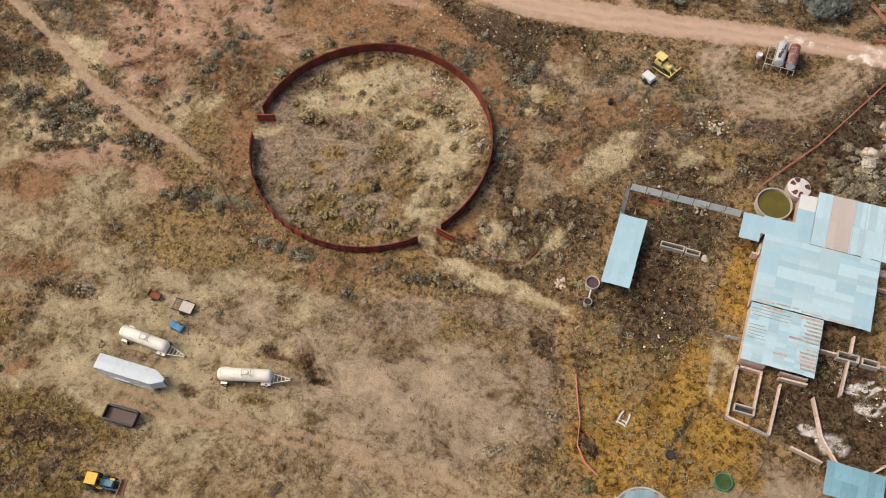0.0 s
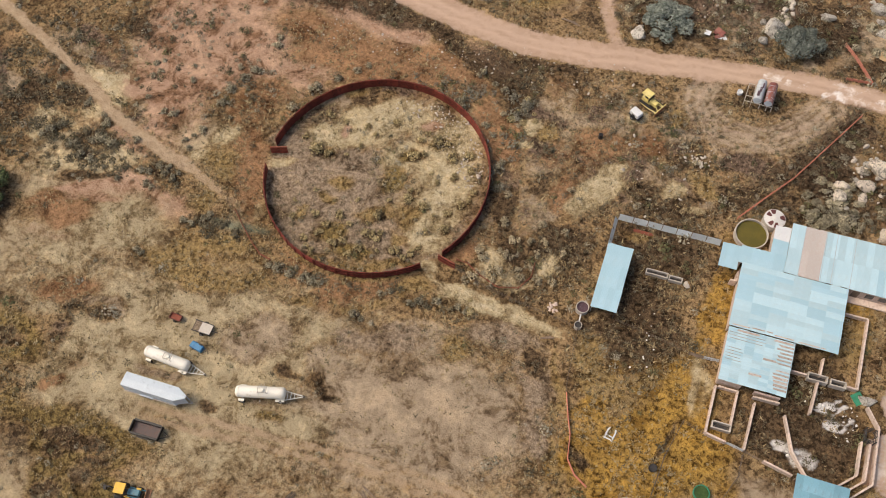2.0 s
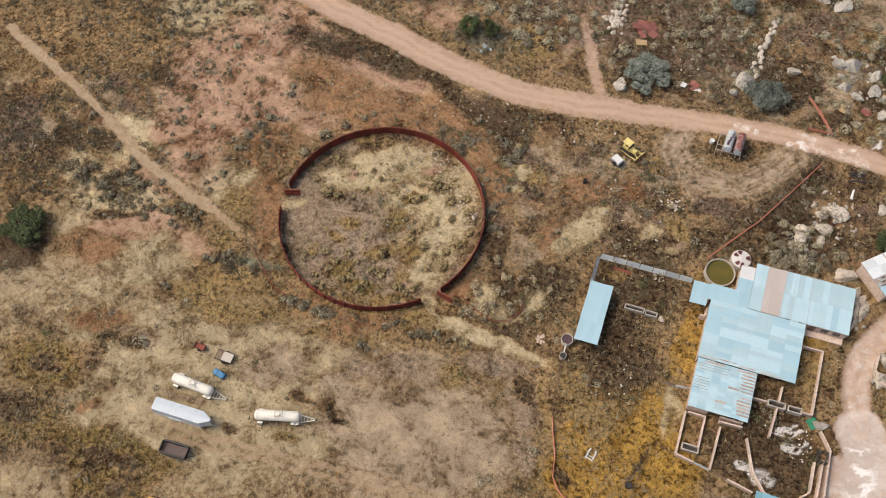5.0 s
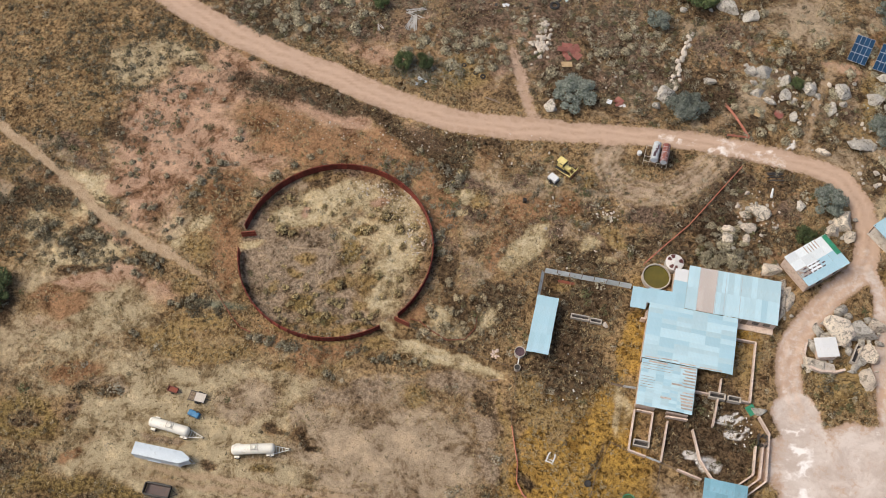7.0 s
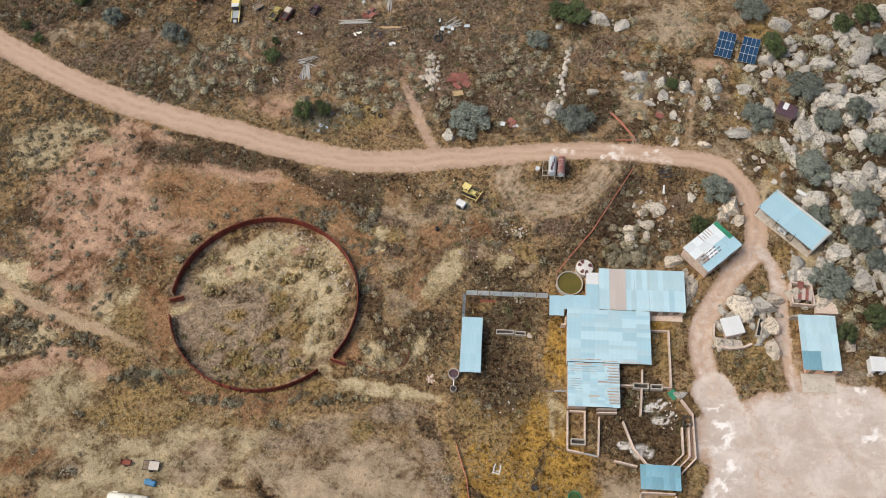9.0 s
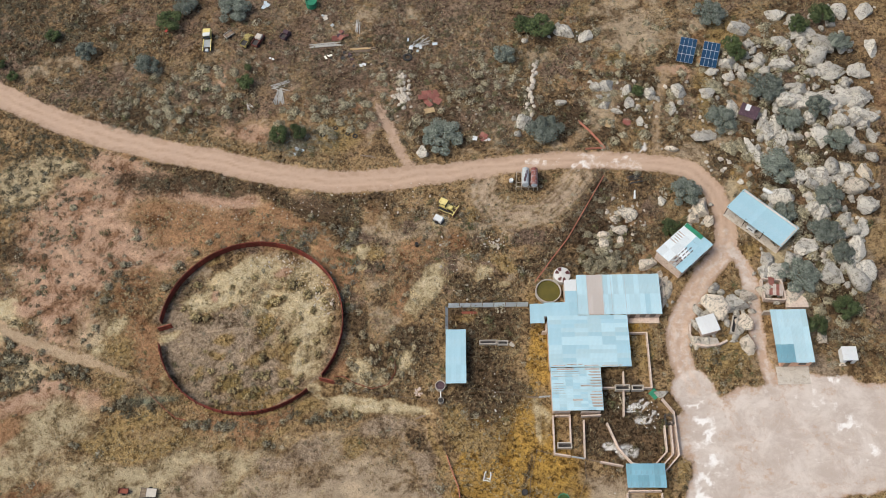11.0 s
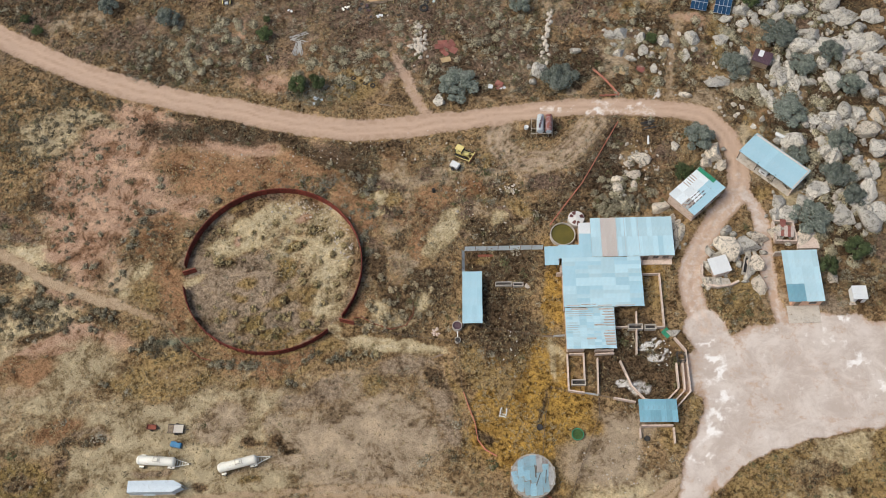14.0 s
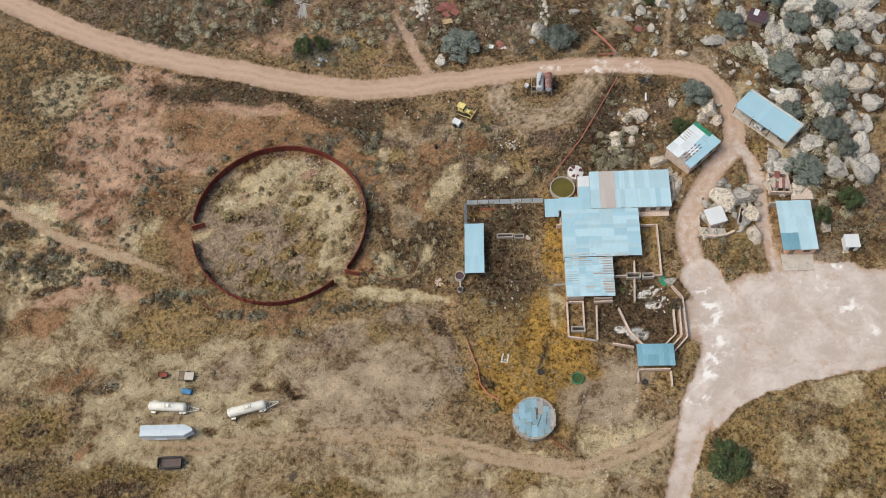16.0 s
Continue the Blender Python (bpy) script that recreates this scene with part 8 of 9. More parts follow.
# ---- machines ----
def backhoe():
    t = thing("backhoe_loader", (0, 0, 0), "backhoe loader with yellow cab roof and teal hood", "backhoe")
    piece(t, "cab_roof", "yellow", -0.75, 0.62, -0.68, 0.68, 2.45, 2.6, bevel=0.06)
    for x in (-0.65, 0.5):
        for y in (-0.6, 0.6):
            piece(t, "pillar", "dark", x - 0.05, x + 0.05, y - 0.05, y + 0.05, 0.9, 2.46)
    piece(t, "seat", "dark", -0.3, 0.15, -0.25, 0.25, 1.0, 1.6, bevel=0.05)
    piece(t, "chassis", "dark", -0.9, 2.2, -0.35, 0.35, 0.55, 0.95)
    piece(t, "hood", "teal", 0.65, 2.15, -0.38, 0.38, 0.95, 1.5, bevel=0.07)
    piece(t, "side_panel", "yellow", 0.2, 0.95, -0.72, -0.45, 0.8, 1.1, bevel=0.03)
    piece(t, "side_panel", "yellow", 1.5, 2.1, 0.42, 0.7, 0.9, 1.1, bevel=0.03)
    for y in (-0.85, 0.85):
        wheel(t, -0.35, y, 0.72, 0.42, "pale_yellow")
        wheel(t, 1.75, y * 0.85, 0.46, 0.28, "pale_yellow")
    bars(t, "loader_arm", "teal", [((0.7, -0.55, 1.3), (2.7, -0.55, 0.6)), ((0.7, 0.55, 1.3), (2.7, 0.55, 0.6))], 0.08)
    bm = bmesh.new()
    for a, b in (((2.6, 0.15), (2.7, 0.75)), ((2.6, 0.15), (3.15, 0.1))):
        tmp = bmesh.new()
        bmesh.ops.create_cube(tmp, size=1)
        d = Vector((b[0] - a[0], 0, b[1] - a[1]))
        m = Matrix.Translation(((a[0] + b[0]) / 2, 0, (a[1] + b[1]) / 2)) @ d.to_track_quat("X", "Z").to_matrix().to_4x4() @ Matrix.Diagonal((d.length, 1.85, 0.06, 1))
        merge(bm, tmp, m)
    part("bucket", bm, "bucket_rust", t, "worn orange loader bucket")
    bars(t, "boom", "dark", [((-0.9, 0, 0.9), (-1.6, 0.1, 1.9)), ((-1.6, 0.1, 1.9), (-2.5, 0.15, 1.1))], 0.11)
    piece(t, "dig_bucket", "dark", -2.85, -2.4, -0.15, 0.4, 0.5, 1.0, bevel=0.05)
    for y in (-0.7, 0.7):
        piece(t, "stabiliser", "dark", -1.15, -0.95, y - 0.1, y + 0.1, 0.1, 1.1, bevel=0.02)
    return t


M["bucket_rust"] = surface("worn_orange_steel", (0.42, 0.20, 0.10), (0.5, 0.27, 0.15), 1.5, 0.6, 0.2, (0.25, 0.14, 0.09), 0.3)
backhoe().matrix_basis = stand(-14.0, -53.1, 8)


def bulldozer():
    t = thing("bulldozer", (0, 0, 0), "small yellow crawler bulldozer with open cab", "bulldozer")
    for y in (-0.75, 0.75):
        bm = bmesh.new()
        box(bm, -1.3, 1.1, y - 0.2, y + 0.2, 0.05, 0.75, bevel=0.2)
        part("track", bm, "rubber", t)
        piece(t, "track_frame", "pale_yellow", -1.0, 0.8, y - 0.22, y + 0.22, 0.3, 0.5)
    piece(t, "body", "pale_yellow", -1.2, 0.4, -0.52, 0.52, 0.6, 1.2, bevel=0.06)
    piece(t, "hood", "pale_yellow", 0.3, 1.4, -0.4, 0.4, 0.7, 1.4, bevel=0.08)
    piece(t, "exhaust", "dark", 0.9, 1.0, 0.1, 0.2, 1.4, 1.9)
    piece(t, "cab_roof", "pale_yellow", -1.25, 0.25, -0.62, 0.62, 2.15, 2.28, bevel=0.05)
    for x in (-1.15, 0.15):
        for y in (-0.55, 0.55):
            piece(t, "pillar", "dark", x - 0.05, x + 0.05, y - 0.05, y + 0.05, 1.1, 2.18)
    piece(t, "windscreen", "glass", 0.12, 0.18, -0.5, 0.5, 1.3, 2.1)
    piece(t, "seat", "dark", -0.8, -0.3, -0.25, 0.25, 1.2, 1.7, bevel=0.05)
    bars(t, "push_arm", "pale_yellow", [((0.0, -1.02, 0.45), (2.1, -0.8, 0.45)), ((0.0, 1.02, 0.45), (2.1, 0.8, 0.45)), ((1.3, -0.2, 1.0), (2.1, -0.6, 0.6)), ((1.3, 0.2, 1.0), (2.1, 0.6, 0.6))], 0.08)
    bm = bmesh.new()
    rows = []
    for k in range(6):
        z = 0.05 + 0.15 * k
        x = 2.2 - 0.14 * math.sin(math.pi * k / 5)
        rows.append([bm.verts.new((x, -1.25, z)), bm.verts.new((x, 1.25, z))])
    for p, q in zip(rows, rows[1:]):
        bm.faces.new((p[0], p[1], q[1], q[0]))
    bmesh.ops.solidify(bm, geom=bm.faces[:], thickness=0.06)
    part("blade", bm, "bucket_rust", t, "worn rusty dozer blade")
    piece(t, "blade_rib", "pale_yellow", 2.0, 2.12, -1.25, 1.25, 0.72, 0.85)
    return t


bulldozer().matrix_basis = stand(34.75, 23.75, -29)


def compressor():
    t = thing("compressor_trailer", (0, 0, 0), "white towable compressor on a small black trailer", "compressor")
    piece(t, "hood", "white", -0.85, 0.85, -0.6, 0.6, 0.6, 1.35, bevel=0.15)
    piece(t, "frame", "dark", -0.95, 1.0, -0.65, 0.65, 0.45, 0.58)
    piece(t, "panel", "dark", -0.3, 0.3, -0.63, -0.58, 0.7, 1.05)
    for y in (-0.75, 0.75):
        wheel(t, -0.1, y, 0.32, 0.2, "cement")
    bars(t, "tongue", "dark", [((0.9, 0, 0.5), (1.7, 0, 0.4))], 0.05)
    return t


compressor().matrix_basis = stand(33.35, 20.95, -32)


def pickup(paint="galv"):
    t = thing("pickup", (0, 0, 0), "grey pickup parked nose out under the carport", "pickup")
    piece(t, "body", paint, -2.4, 2.4, -0.88, 0.88, 0.45, 1.0, bevel=0.1)
    piece(t, "cabin", paint, -0.6, 1.0, -0.8, 0.8, 1.0, 1.65, bevel=0.16)
    piece(t, "windscreen", "glass", 0.9, 1.04, -0.68, 0.68, 1.08, 1.52)
    piece(t, "hood", paint, 1.05, 2.3, -0.8, 0.8, 1.0, 1.08, bevel=0.03)
    piece(t, "bed_lining", "dark", -2.3, -0.7, -0.75, 0.75, 0.98, 1.03)
    for y in (-0.6, 0.6):
        piece(t, "headlight", "white", 2.36, 2.44, y - 0.18, y + 0.18, 0.72, 0.9)
    piece(t, "grille", "dark", 2.37, 2.43, -0.4, 0.4, 0.6, 0.9)
    piece(t, "bumper", "white", 2.4, 2.52, -0.85, 0.85, 0.4, 0.58, bevel=0.03)
    for x in (-1.5, 1.5):
        for y in (-0.85, 0.85):
            wheel(t, x, y, 0.36, 0.22, "cement")
    return t


pickup().matrix_basis = stand(91.9, 19.2, -134.8)


# ---- raised fuel tanks, solar arrays, gas tank ----
def tank_stand():
    t = thing("fuel_tank_stand", (0, 0, 0), "pipe stand carrying two rusty grey and red tanks", "tank stand")
    for k, (x, body) in enumerate(((0.0, "galv"), (1.75, "red_grey"))):
        bm = bmesh.new()
        ax = pose(x, 0, 1.95, 90, 0, 0)
        lathe(bm, [(0, -2.0), (0.66, -2.0), (0.72, -1.94), (0.72, 1.94), (0.66, 2.0), (0, 2.0)], (0, 0, 0), 24, ax)
        tank_ = part("tank", bm, body, t, "dented weathered steel tank")
        for y in (-1.2, 0.0, 1.2):
            bm = bmesh.new()
            lathe(bm, [(0.725, y - 0.04), (0.745, y), (0.725, y + 0.04)], (0, 0, 0), 24, ax)
            part("band", bm, "galv", tank_)
        bm = bmesh.new()
        lathe(bm, [(0.64, 2.005), (0.3, 2.03), (0, 2.03)], (0, 0, 0), 20, pose(x, 0, 1.95, 90, 0, 0))
        part("end_plate", bm, "silver", tank_)
        for s in range(3):
            bm = bmesh.new()
            box(bm, x - 0.35 + 0.2 * s, x + 0.1 + 0.15 * s, -1.5 + s * 0.9, -0.5 + s * 0.9, 2.6, 2.69 - 0.02 * s)
            bmesh.ops.bevel(bm, geom=bm.edges[:], offset=0.03, segments=1, affect="EDGES")
            part("patch", bm, "maroon" if k == 0 else "red", tank_)
    legs = [(-1.9, -2.0), (-0.8, -2.0), (0.6, -2.0), (1.7, -2.0), (2.5, -2.0), (-1.9, 1.6), (-0.8, 1.6), (0.8, 1.6), (2.5, 1.6)]
    bars(t, "leg", "cement", [((x, y, -0.1), (x, y, 1.25)) for x, y in legs], 0.06)
    bars(t, "beam", "cement", [((-1.9, y, 1.25), (2.5, y, 1.25)) for y in (-2.0, -0.9, 1.6)] + [((x, -2.0, 1.25), (x, 1.6, 1.25)) for x in (-1.9, -0.8, 0.8, 2.5)], 0.06)
    return t


M["red_grey"] = surface("peeling_red_tank", (0.26, 0.06, 0.045), (0.42, 0.36, 0.36), 0.9, 0.55, 0.2, (0.2, 0.07, 0.05), 0.5)
tank_stand().matrix_basis = stand(49.8, 29.3, -3) @ Matrix.Scale(0.92, 4)


def solar_array():
    t = thing("solar_array", (0, 0, 0), "ground-mounted array of dark blue solar panels", "solar panel", "solar arrays")
    tilt = pose(0, 0, 1.3, 14, 0, 0)
    w, d = 0.82, 1.82
    for i in range(4):
        for j in range(3):
            bm = bmesh.new()
            cx, cy = (i - 1.5) * w, (j - 1) * d
            box(bm, cx - w / 2 + 0.02, cx + w / 2 - 0.02, cy - d / 2 + 0.02, cy + d / 2 - 0.02, -0.02, 0.02, tilt)
            p = part("panel", bm, "solar", t)
            bm = bmesh.new()
            for b in ((cx - w / 2 + 0.005, cx + w / 2 - 0.005, cy - d / 2 + 0.005, cy - d / 2 + 0.05), (cx - w / 2 + 0.005, cx + w / 2 - 0.005, cy + d / 2 - 0.05, cy + d / 2 - 0.005),
                      (cx - w / 2 + 0.005, cx - w / 2 + 0.03, cy - d / 2 + 0.05, cy + d / 2 - 0.05), (cx + w / 2 - 0.03, cx + w / 2 - 0.005, cy - d / 2 + 0.05, cy + d / 2 - 0.05)):
                box(bm, *b, -0.025, 0.03, tilt)
            part("panel_frame", bm, "frame_grey", p)
    bars(t, "rail", "frame_grey", [(tilt @ Vector((-1.65, y, -0.06)), tilt @ Vector((1.65, y, -0.06))) for y in (-2.2, -0.9, 0.9, 2.2)], 0.04)
    bars(t, "leg", "frame_grey", [((x, y, -0.2), tilt @ Vector((x, y, -0.06))) for x in (-1.3, 1.3) for y in (-2.0, 2.0)], 0.05)
    return t


sol = solar_array()
copy_thing(sol, stand(87.75, 57.5, -15.5))
sol.matrix_basis = stand(83.25, 58.8, -15.5)


def gas_tank():
    t = thing("gas_tank", (0, 0, 0), "white capsule-shaped gas tank on short legs", "gas tank")
    bm = bmesh.new()
    lathe(bm, [(0, -1.2), (0.2, -1.16), (0.34, -1.02), (0.38, -0.85), (0.38, 0.85), (0.34, 1.02), (0.2, 1.16), (0, 1.2)], (0, 0, 0), 24, pose(0, 0, 0.7, 0, 90, 0))
    part("vessel", bm, "white", t, smooth_=True)
    for x in (-0.7, 0.7):
        piece(t, "foot", "cement", x - 0.1, x + 0.1, -0.3, 0.3, 0, 0.4)
    piece(t, "valve_cap", "white", -0.12, 0.12, -0.12, 0.12, 1.05, 1.2, bevel=0.03)
    return t


gas_tank().matrix_basis = stand(94.7, 25.5, -37)


# ---- the scrap yard north of the road ----
def tyre_thing():
    t = thing("tyre", (0, 0, 0), "worn black tyre lying on dry ground", "tyre", "loose tyres")
    bm = bmesh.new()
    lathe(bm, [(0.36, 0.0), (0.6, 0.0), (0.68, 0.07), (0.68, 0.2), (0.6, 0.27), (0.36, 0.27), (0.36, 0.0)], (0, 0, 0), 22)
    part("carcass", bm, "rubber", t)
    return t


ty = tyre_thing()
for x, y, s in ((27.2, 61.6, 0.8), (10.2, 41.3, 0.8), (12.7, 42.8, 0.7), (15.2, 41.4, 0.7), (16.7, 40.8, 0.8), (-2.2, 64.9, 0.5), (21.4, 58.4, 0.5)):
    copy_thing(ty, stand(x, y, x * 40) @ Matrix.Diagonal((s, s, s, 1)))
ty.matrix_basis = stand(26.7, 60.0, 0) @ Matrix.Diagonal((1.45, 1.45, 1.3, 1))


def flatbed():
    t = thing("old_truck", (0, 0, 0), "derelict pale yellow flatbed truck with white bonnet", "truck")
    piece(t, "cab", "pale_yellow", 1.0, 2.6, -0.85, 0.85, 0.6, 1.9, bevel=0.15)
    piece(t, "cab_roof", "white", 0.5, 1.4, -0.75, 0.75, 1.9, 2.0, bevel=0.04)
    piece(t, "windscreen", "glass", 0.4, 0.52, -0.7, 0.7, 1.2, 1.8)
    for y in (-0.45, 0.45):
        piece(t, "chassis_beam", "dark", -3.0, 2.4, y - 0.07, y + 0.07, 0.55, 0.75)
    for y in (-0.8, 0.8):
        piece(t, "side_rail", "pale_yellow", -2.6, 0.5, y - 0.08, y + 0.08, 0.75, 1.0)
    piece(t, "deck", "galv", -1.6, 0.4, -0.7, 0.7, 0.76, 0.82)
    for x in (-1.9, 1.9):
        for y in (-0.85, 0.85):
            wheel(t, x, y, 0.42, 0.26)
    piece(t, "engine", "galv", -2.9, -2.2, -0.4, 0.3, 0.75, 1.1, bevel=0.05)
    return t


flatbed().matrix_basis = stand(-15.5, 65.2, 94)


M["faded_olive"] = surface("faded_yellow_wreck", (0.42, 0.36, 0.10), (0.50, 0.42, 0.16), 1.4, 0.7, 0.0, (0.14, 0.07, 0.045), 0.7)


def wreck(paint, label, cab=None):
    t = thing("wrecked_car", (0, 0, 0), label, "wreck", "scrapped vehicles")
    piece(t, "body", paint, -1.7, 1.7, -0.75, 0.75, 0.25, 0.8, bevel=0.12)
    piece(t, "cabin", cab or paint, -0.1, 1.2, -0.68, 0.68, 0.8, 1.35, bevel=0.15)
    piece(t, "bed_well", "dark", -1.55, -0.25, -0.6, 0.6, 0.78, 0.84)
    piece(t, "windscreen", "glass", 1.15, 1.24, -0.55, 0.55, 0.9, 1.25)
    for y in (-0.7, 0.7):
        piece(t, "bed_side", paint, -1.7, -0.15, y - 0.06, y + 0.06, 0.8, 1.1)
    for x in (-1.1, 1.1):
        for y in (-0.72, 0.72):
            wheel(t, x, y, 0.3, 0.18)
    return t


wreck("faded_olive", "rusty pickup wreck with faded yellow cab", "faded_olive").matrix_basis = stand(-7.2, 65.3, 66)
wreck("maroon_rust", "rust-red pickup wreck with pale tan cab", "pale_board").matrix_basis = stand(-4.8, 65.3, 66)
wreck("maroon", "purple scrapped car body among weeds").matrix_basis = stand(0.9, 66.4, 60) @ Matrix.Diagonal((0.7, 0.9, 1, 1))


def plank_pile(name, a, b, n, width, material, label, seed, r=0.09, category="timber", stray=0.25):
    """Loose poles lying side by side."""
    rr = random.Random(seed)
    t = thing(name, at(*a), label, category)
    a, b = Vector(a), Vector(b)
    side = Vector((a.y - b.y, b.x - a.x)).normalized()
    for k in range(n):
        o = side * rr.uniform(-width, width)
        p, q = a.lerp(b, rr.uniform(0, 0.25)) + o, a.lerp(b, rr.uniform(0.7, 1.0)) + o + side * rr.uniform(-stray, stray)
        bm = bmesh.new()
        tube(bm, (p.x, p.y, zg(p.x, p.y) + r + rr.uniform(0, 0.15)), (q.x, q.y, zg(q.x, q.y) + r + rr.uniform(0, 0.15)), r * rr.uniform(0.7, 1.2), sides=6)
        part("pole", bm, material, t)


plank_pile("log_pile", (5.6, 63.6), (13.6, 64.2), 9, 0.5, "grey_wood", "bleached long poles lying on the ground", 1)
plank_pile("log_pile", (13.7, 62.0), (20.2, 62.6), 7, 0.6, "wood", "brown timber beams stacked loosely", 2, 0.13)
plank_pile("log_pile", (14.5, 62.4), (19.5, 62.2), 3, 0.3, "tan_wood", "fresh tan timber beams on the stack", 3, 0.14)
plank_pile("pole_bundle", (16.0, 70.6), (16.1, 66.6), 6, 0.6, "grey_wood", "grey poles laid side by side", 4)
plank_pile("branch_heap", (-1.3, 53.4), (2.8, 53.6), 14, 0.6, "grey_wood", "heap of bleached dead branches", 5, 0.06, stray=1.6)
plank_pile("branch_heap", (0.8, 53.0), (0.7, 48.8), 26, 0.6, "grey_wood", "heap of bleached split wood", 6, 0.07, stray=0.9)
plank_pile("branch_heap", (-5.6, 49.4), (-4.4, 48.0), 7, 0.4, "grey_wood", "small heap of pale sticks", 7, 0.06, stray=0.7)
plank_pile("beam_frame", (17.7, 36.5), (21.1, 35.9), 4, 0.35, "wood", "rusty old frame bars on the grass", 8, 0.08)
plank_pile("scrap_pipes", (69.0, 29.0), (72.0, 29.8), 10, 0.8, "dark", "dark scrap pipes and frames", 9, 0.07, "scrap")
plank_pile("scrap_pipes", (37.1, 2.1), (40.8, 2.2), 3, 0.25, "rust_rail", "rusty pipes lying inside the pen", 10, 0.09, "scrap")
plank_pile("white_beam", (70.2, 27.0), (70.15, 24.8), 2, 0.12, "white", "white painted beam lying in scrub", 11, 0.16, "beam")
plank_pile("branch_heap", (27.6, 62.6), (31.0, 65.6), 12, 1.0, "grey_wood", "grey dead branches and white rubbish", 12, 0.08, stray=1.5)
plank_pile("fallen_pole", (49.3, 70.6), (53.4, 69.6), 2, 0.15, "wood", "fallen pole beside dark trees", 13, 0.09)


def sheet_heap(name, x, y, n, spread, materials, label, seed, size=1.2):
    """Flat scrap sheets thrown on one another."""
    rr = random.Random(seed)
    t = thing(name, at(x, y), label, "scrap")
    for k in range(n):
        bm = bmesh.new()
        u, v = x + rr.gauss(0, spread), y + rr.gauss(0, spread)
        w, d = size * rr.uniform(0.5, 1.2), size * rr.uniform(0.4, 0.9)
        box(bm, -w / 2, w / 2, -d / 2, d / 2, -0.03, 0.03, pose(u, v, zg(u, v) + 0.14 + 0.05 * k, rr.uniform(-8, 8), rr.uniform(-8, 8), rr.uniform(0, 180)), 0.01)
        part("sheet", bm, rr.choice(materials), t)


sheet_heap("scrap_heap", 31.2, 49.0, 9, 1.1, ["red", "red", "tan_wood", "galv", "white"], "heap of red, white and orange scrap panels", 1, 1.8)
sheet_heap("scrap_heap", 41.6, 39.5, 6, 0.6, ["red", "white", "red"], "red and white broken panels in the scrub", 2, 1.3)
sheet_heap("scrap_heap", 70.0, 42.1, 4, 0.5, ["red", "red"], "dull red sheets lying between rocks", 3, 1.4)
sheet_heap("scrap_heap", 66.3, 42.0, 3, 0.35, ["tan_wood"], "yellow-brown board lying on the soil", 4, 1.5)
sheet_heap("scrap_heap", 12.2, 66.4, 8, 0.7, ["maroon", "red"], "dark red corrugated scrap sheets", 5, 1.4)
sheet_heap("scrap_heap", 15.0, 60.2, 8, 1.2, ["maroon", "wood", "dark"], "dark rusty machine scrap in the grass", 6, 0.9)
sheet_heap("crates", 5.8, 37.4, 5, 0.7, ["silver", "galv"], "pale blue-grey crates by the road", 7, 1.1)
sheet_heap("scrap_heap", -4.5, 74.6, 4, 0.5, ["silver"], "pale blue plastic drums lying down", 8, 1.2)
sheet_heap("scrap_heap", -24.6, 69.0, 3, 0.4, ["bright_red"], "small bright red plastic scrap", 9, 0.9)
sheet_heap("scrap_heap", 17.4, 58.3, 2, 0.3, ["white", "silver"], "two white plastic bins lying in grass", 10, 1.0)
sheet_heap("scrap_heap", 29.0, 62.5, 8, 1.2, ["white", "galv", "silver"], "white and grey rubbish with dead branches", 11, 0.9)
def pipe_frame(x, y, turn):
    """A toppled frame: two bent side pipes joined by rungs."""
    t = thing("pipe_rack", at(x, y), "broken white-painted pipe rack lying on the grass", "rack")
    m = Matrix.Translation(at(x, y)) @ pose(0, 0, 0.08, 0, 0, turn) @ Matrix.Scale(0.68, 4)
    for s in (-0.75, 0.75):
        bm = bmesh.new()
        pts = [Vector((s, -1.1, 0.0)), Vector((s, 0.7, 0.08)), Vector((s * 0.75, 1.2, 0.35))]
        for a, b in zip(pts, pts[1:]):
            tube(bm, m @ a, m @ b, 0.11, sides=7)
        part("side_pipe", bm, "white", t)
    for y0 in (-0.9, -0.3):
        bm = bmesh.new()
        tube(bm, m @ Vector((-0.75, y0, 0.03)), m @ Vector((0.75, y0, 0.03)), 0.08, sides=7)
        part("rung", bm, "white", t)


pipe_frame(41.6, -27.4, -12)
sheet_heap("scrap_heap", 53.2, -1.6, 4, 0.4, ["brick", "wood"], "rubble and boards beside the barn", 13, 0.8)
sheet_heap("green_board", 69.9, -13.6, 1, 0.1, ["green_plastic"], "green plastic board leaning on the corral", 14, 1.6)
sheet_heap("scrap_heap", 8.5, 71.8, 4, 0.8, ["galv", "pale_board"], "grey sheets beside the green tank", 15, 1.1)
sheet_heap("scrap_heap", -1.6, 60.4, 3, 0.5, ["white", "dark"], "small white scrap in the grass", 16, 0.6)
sheet_heap("scrap_heap", 10.4, 60.6, 4, 0.4, ["cream", "dark"], "cream machine part on the ground", 17, 0.8)
boulders([(71.2, -13.5, 1.2, 0.7)], "yard boulders", 90, "whitish stone block at the corral corner")


def cart_wreck():
    t = thing("broken_cart", (0, 0, 0), "broken low cart with tilted sides", "cart")
    piece(t, "floor", "wood", -1.0, 1.0, -0.6, 0.6, 0.4, 0.46)
    for y in (-0.6, 0.6):
        piece(t, "side", "pale_board", -1.0, 1.0, y - 0.03, y + 0.03, 0.4, 0.7)
    piece(t, "end", "pale_board", -1.03, -0.97, -0.6, 0.6, 0.4, 0.7)
    for y in (-0.7, 0.7):
        wheel(t, 0, y, 0.28, 0.14)
    return t


cart_wreck().matrix_basis = stand(-11.2, 67.2, 40)


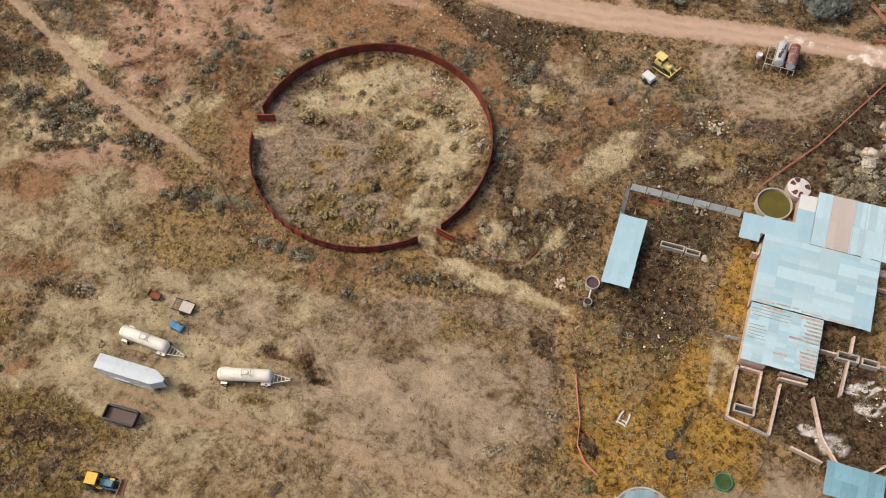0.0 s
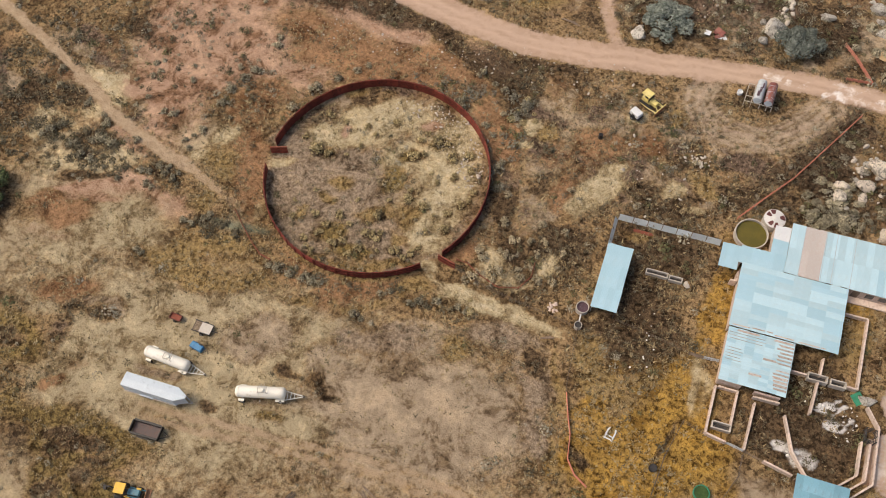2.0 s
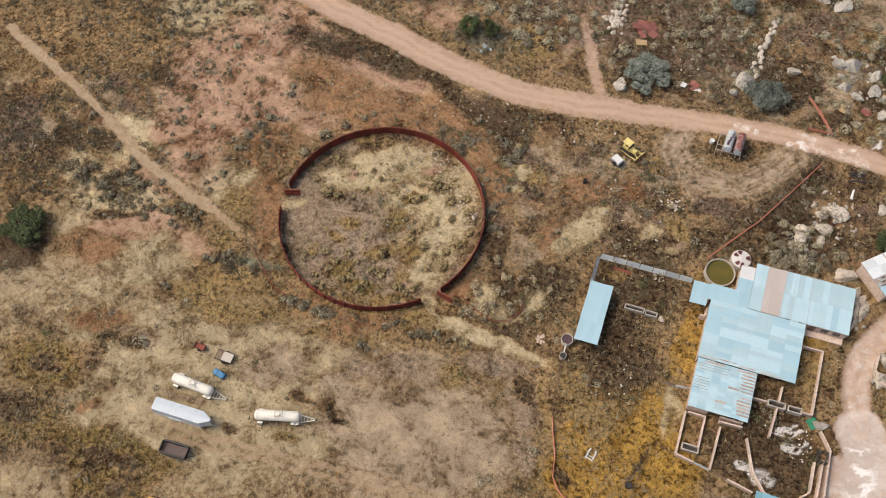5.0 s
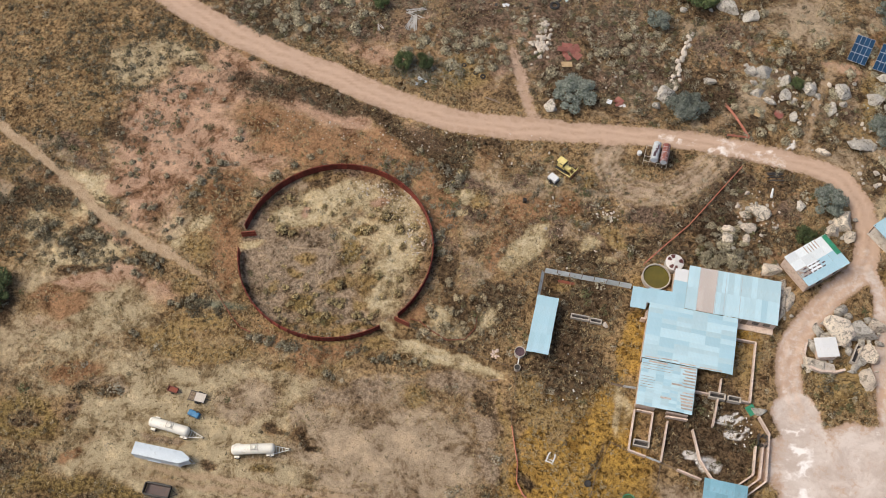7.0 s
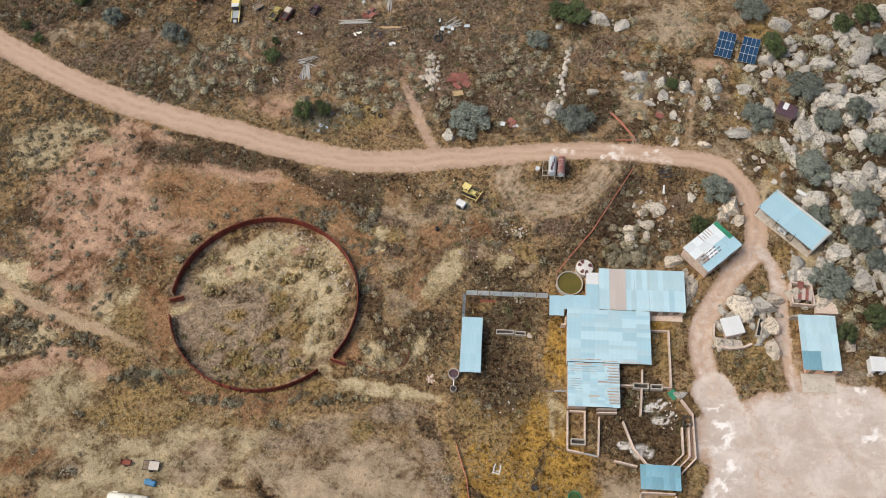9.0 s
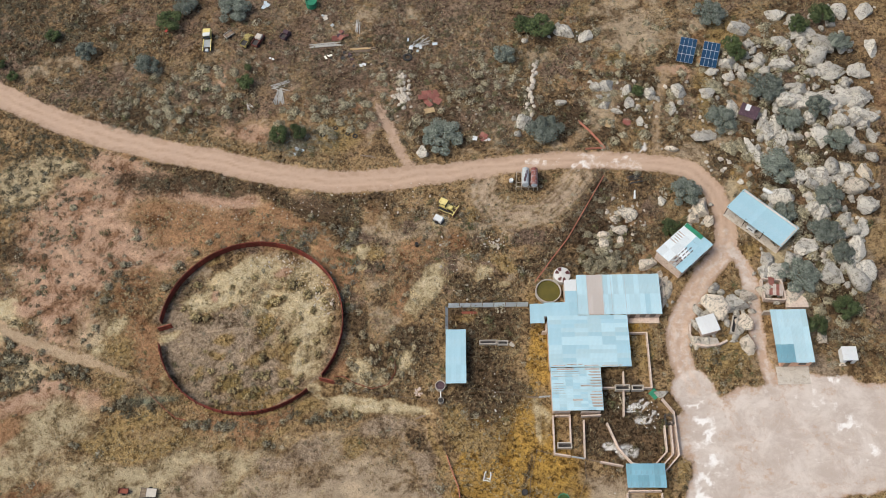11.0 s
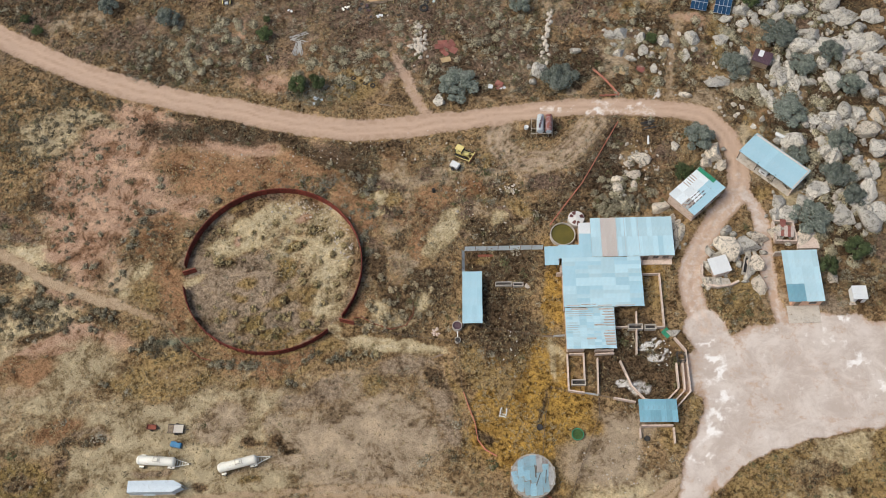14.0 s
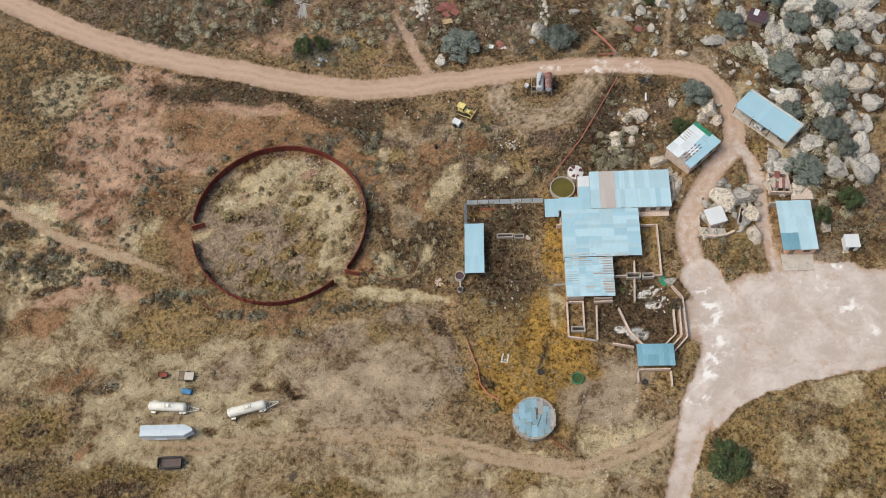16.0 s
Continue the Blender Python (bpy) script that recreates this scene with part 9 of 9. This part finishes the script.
def hatch_slot():
    t = thing("stone_trough", at(84.9, -1.1), "narrow dark feed trough between boulders", "trough")
    q = turned(84.85, -1.1, 74)
    for v in (-0.38, 0.38):
        walls(t, [q(-1.7, v), q(1.7, v)], 0.9, 0.14, "cement", "side")
    for u in (-1.7, 1.7):
        walls(t, [q(u, -0.38), q(u, 0.38)], 0.88, 0.14, "cement", "end")
    bm = bmesh.new()
    slab(bm, [q(-1.6, -0.3), q(1.6, -0.3), q(1.6, 0.3), q(-1.6, 0.3)], -0.1, 0.25)
    part("basin_floor", bm, "dark", t)


hatch_slot()


def barrel(x, y, label):
    t = thing("barrel", at(x, y), label, "barrel")
    b = at(x, y)
    bm = bmesh.new()
    lathe(bm, [(0.32, -0.05), (0.34, 0.3), (0.32, 0.32), (0.34, 0.35), (0.34, 0.6), (0.32, 0.63), (0.34, 0.66), (0.33, 0.95), (0.30, 0.95), (0.29, 0.9), (0, 0.9)], b, 20)
    part("drum", bm, "black", t)


barrel(29.3, 15.9, "small black drum standing on brown soil")
RT = random.Random(91)
stone_line("rubble_heap", [(43.9 + RT.gauss(0, 0.8), 15.8 + RT.gauss(0, 0.45)) for k in range(26)], 0.2, "heap of small grey-white rubble on brown soil", 92)
stone_line("brick_heap", [(29.9 + RT.gauss(0, 0.35), -12.6 + RT.gauss(0, 0.3)) for k in range(16)], 0.2, "small heap of orange brick rubble by the fence", 93, "brick")
plank_pile("log", (29.6, -17.5), (31.3, -16.6), 2, 0.1, "wood", "short weathered log lying on the grass", 94, 0.1)
plank_pile("branch_heap", (5.4, -48.2), (6.5, -46.5), 9, 0.4, "dark_wood", "small dark heap of dead brush", 95, 0.06, stray=0.7)
plank_pile("branch_heap", (13.9, -43.3), (16.4, -44.7), 9, 0.5, "wood", "small heap of dead brush beside the track", 96, 0.06, stray=0.8)
rail_fence("wire_fence", [(15.4, -9.6), (17.0, -9.7), (18.8, -10.8), (22.0, -12.0), (24.8, -11.3), (26.0, -9.1), (25.9, -7.0)], 0.8, "fallen curved loop of rusty wire fence", "rust_rail", (0.15, 0.4), 1.6, 0.045, 0.04)
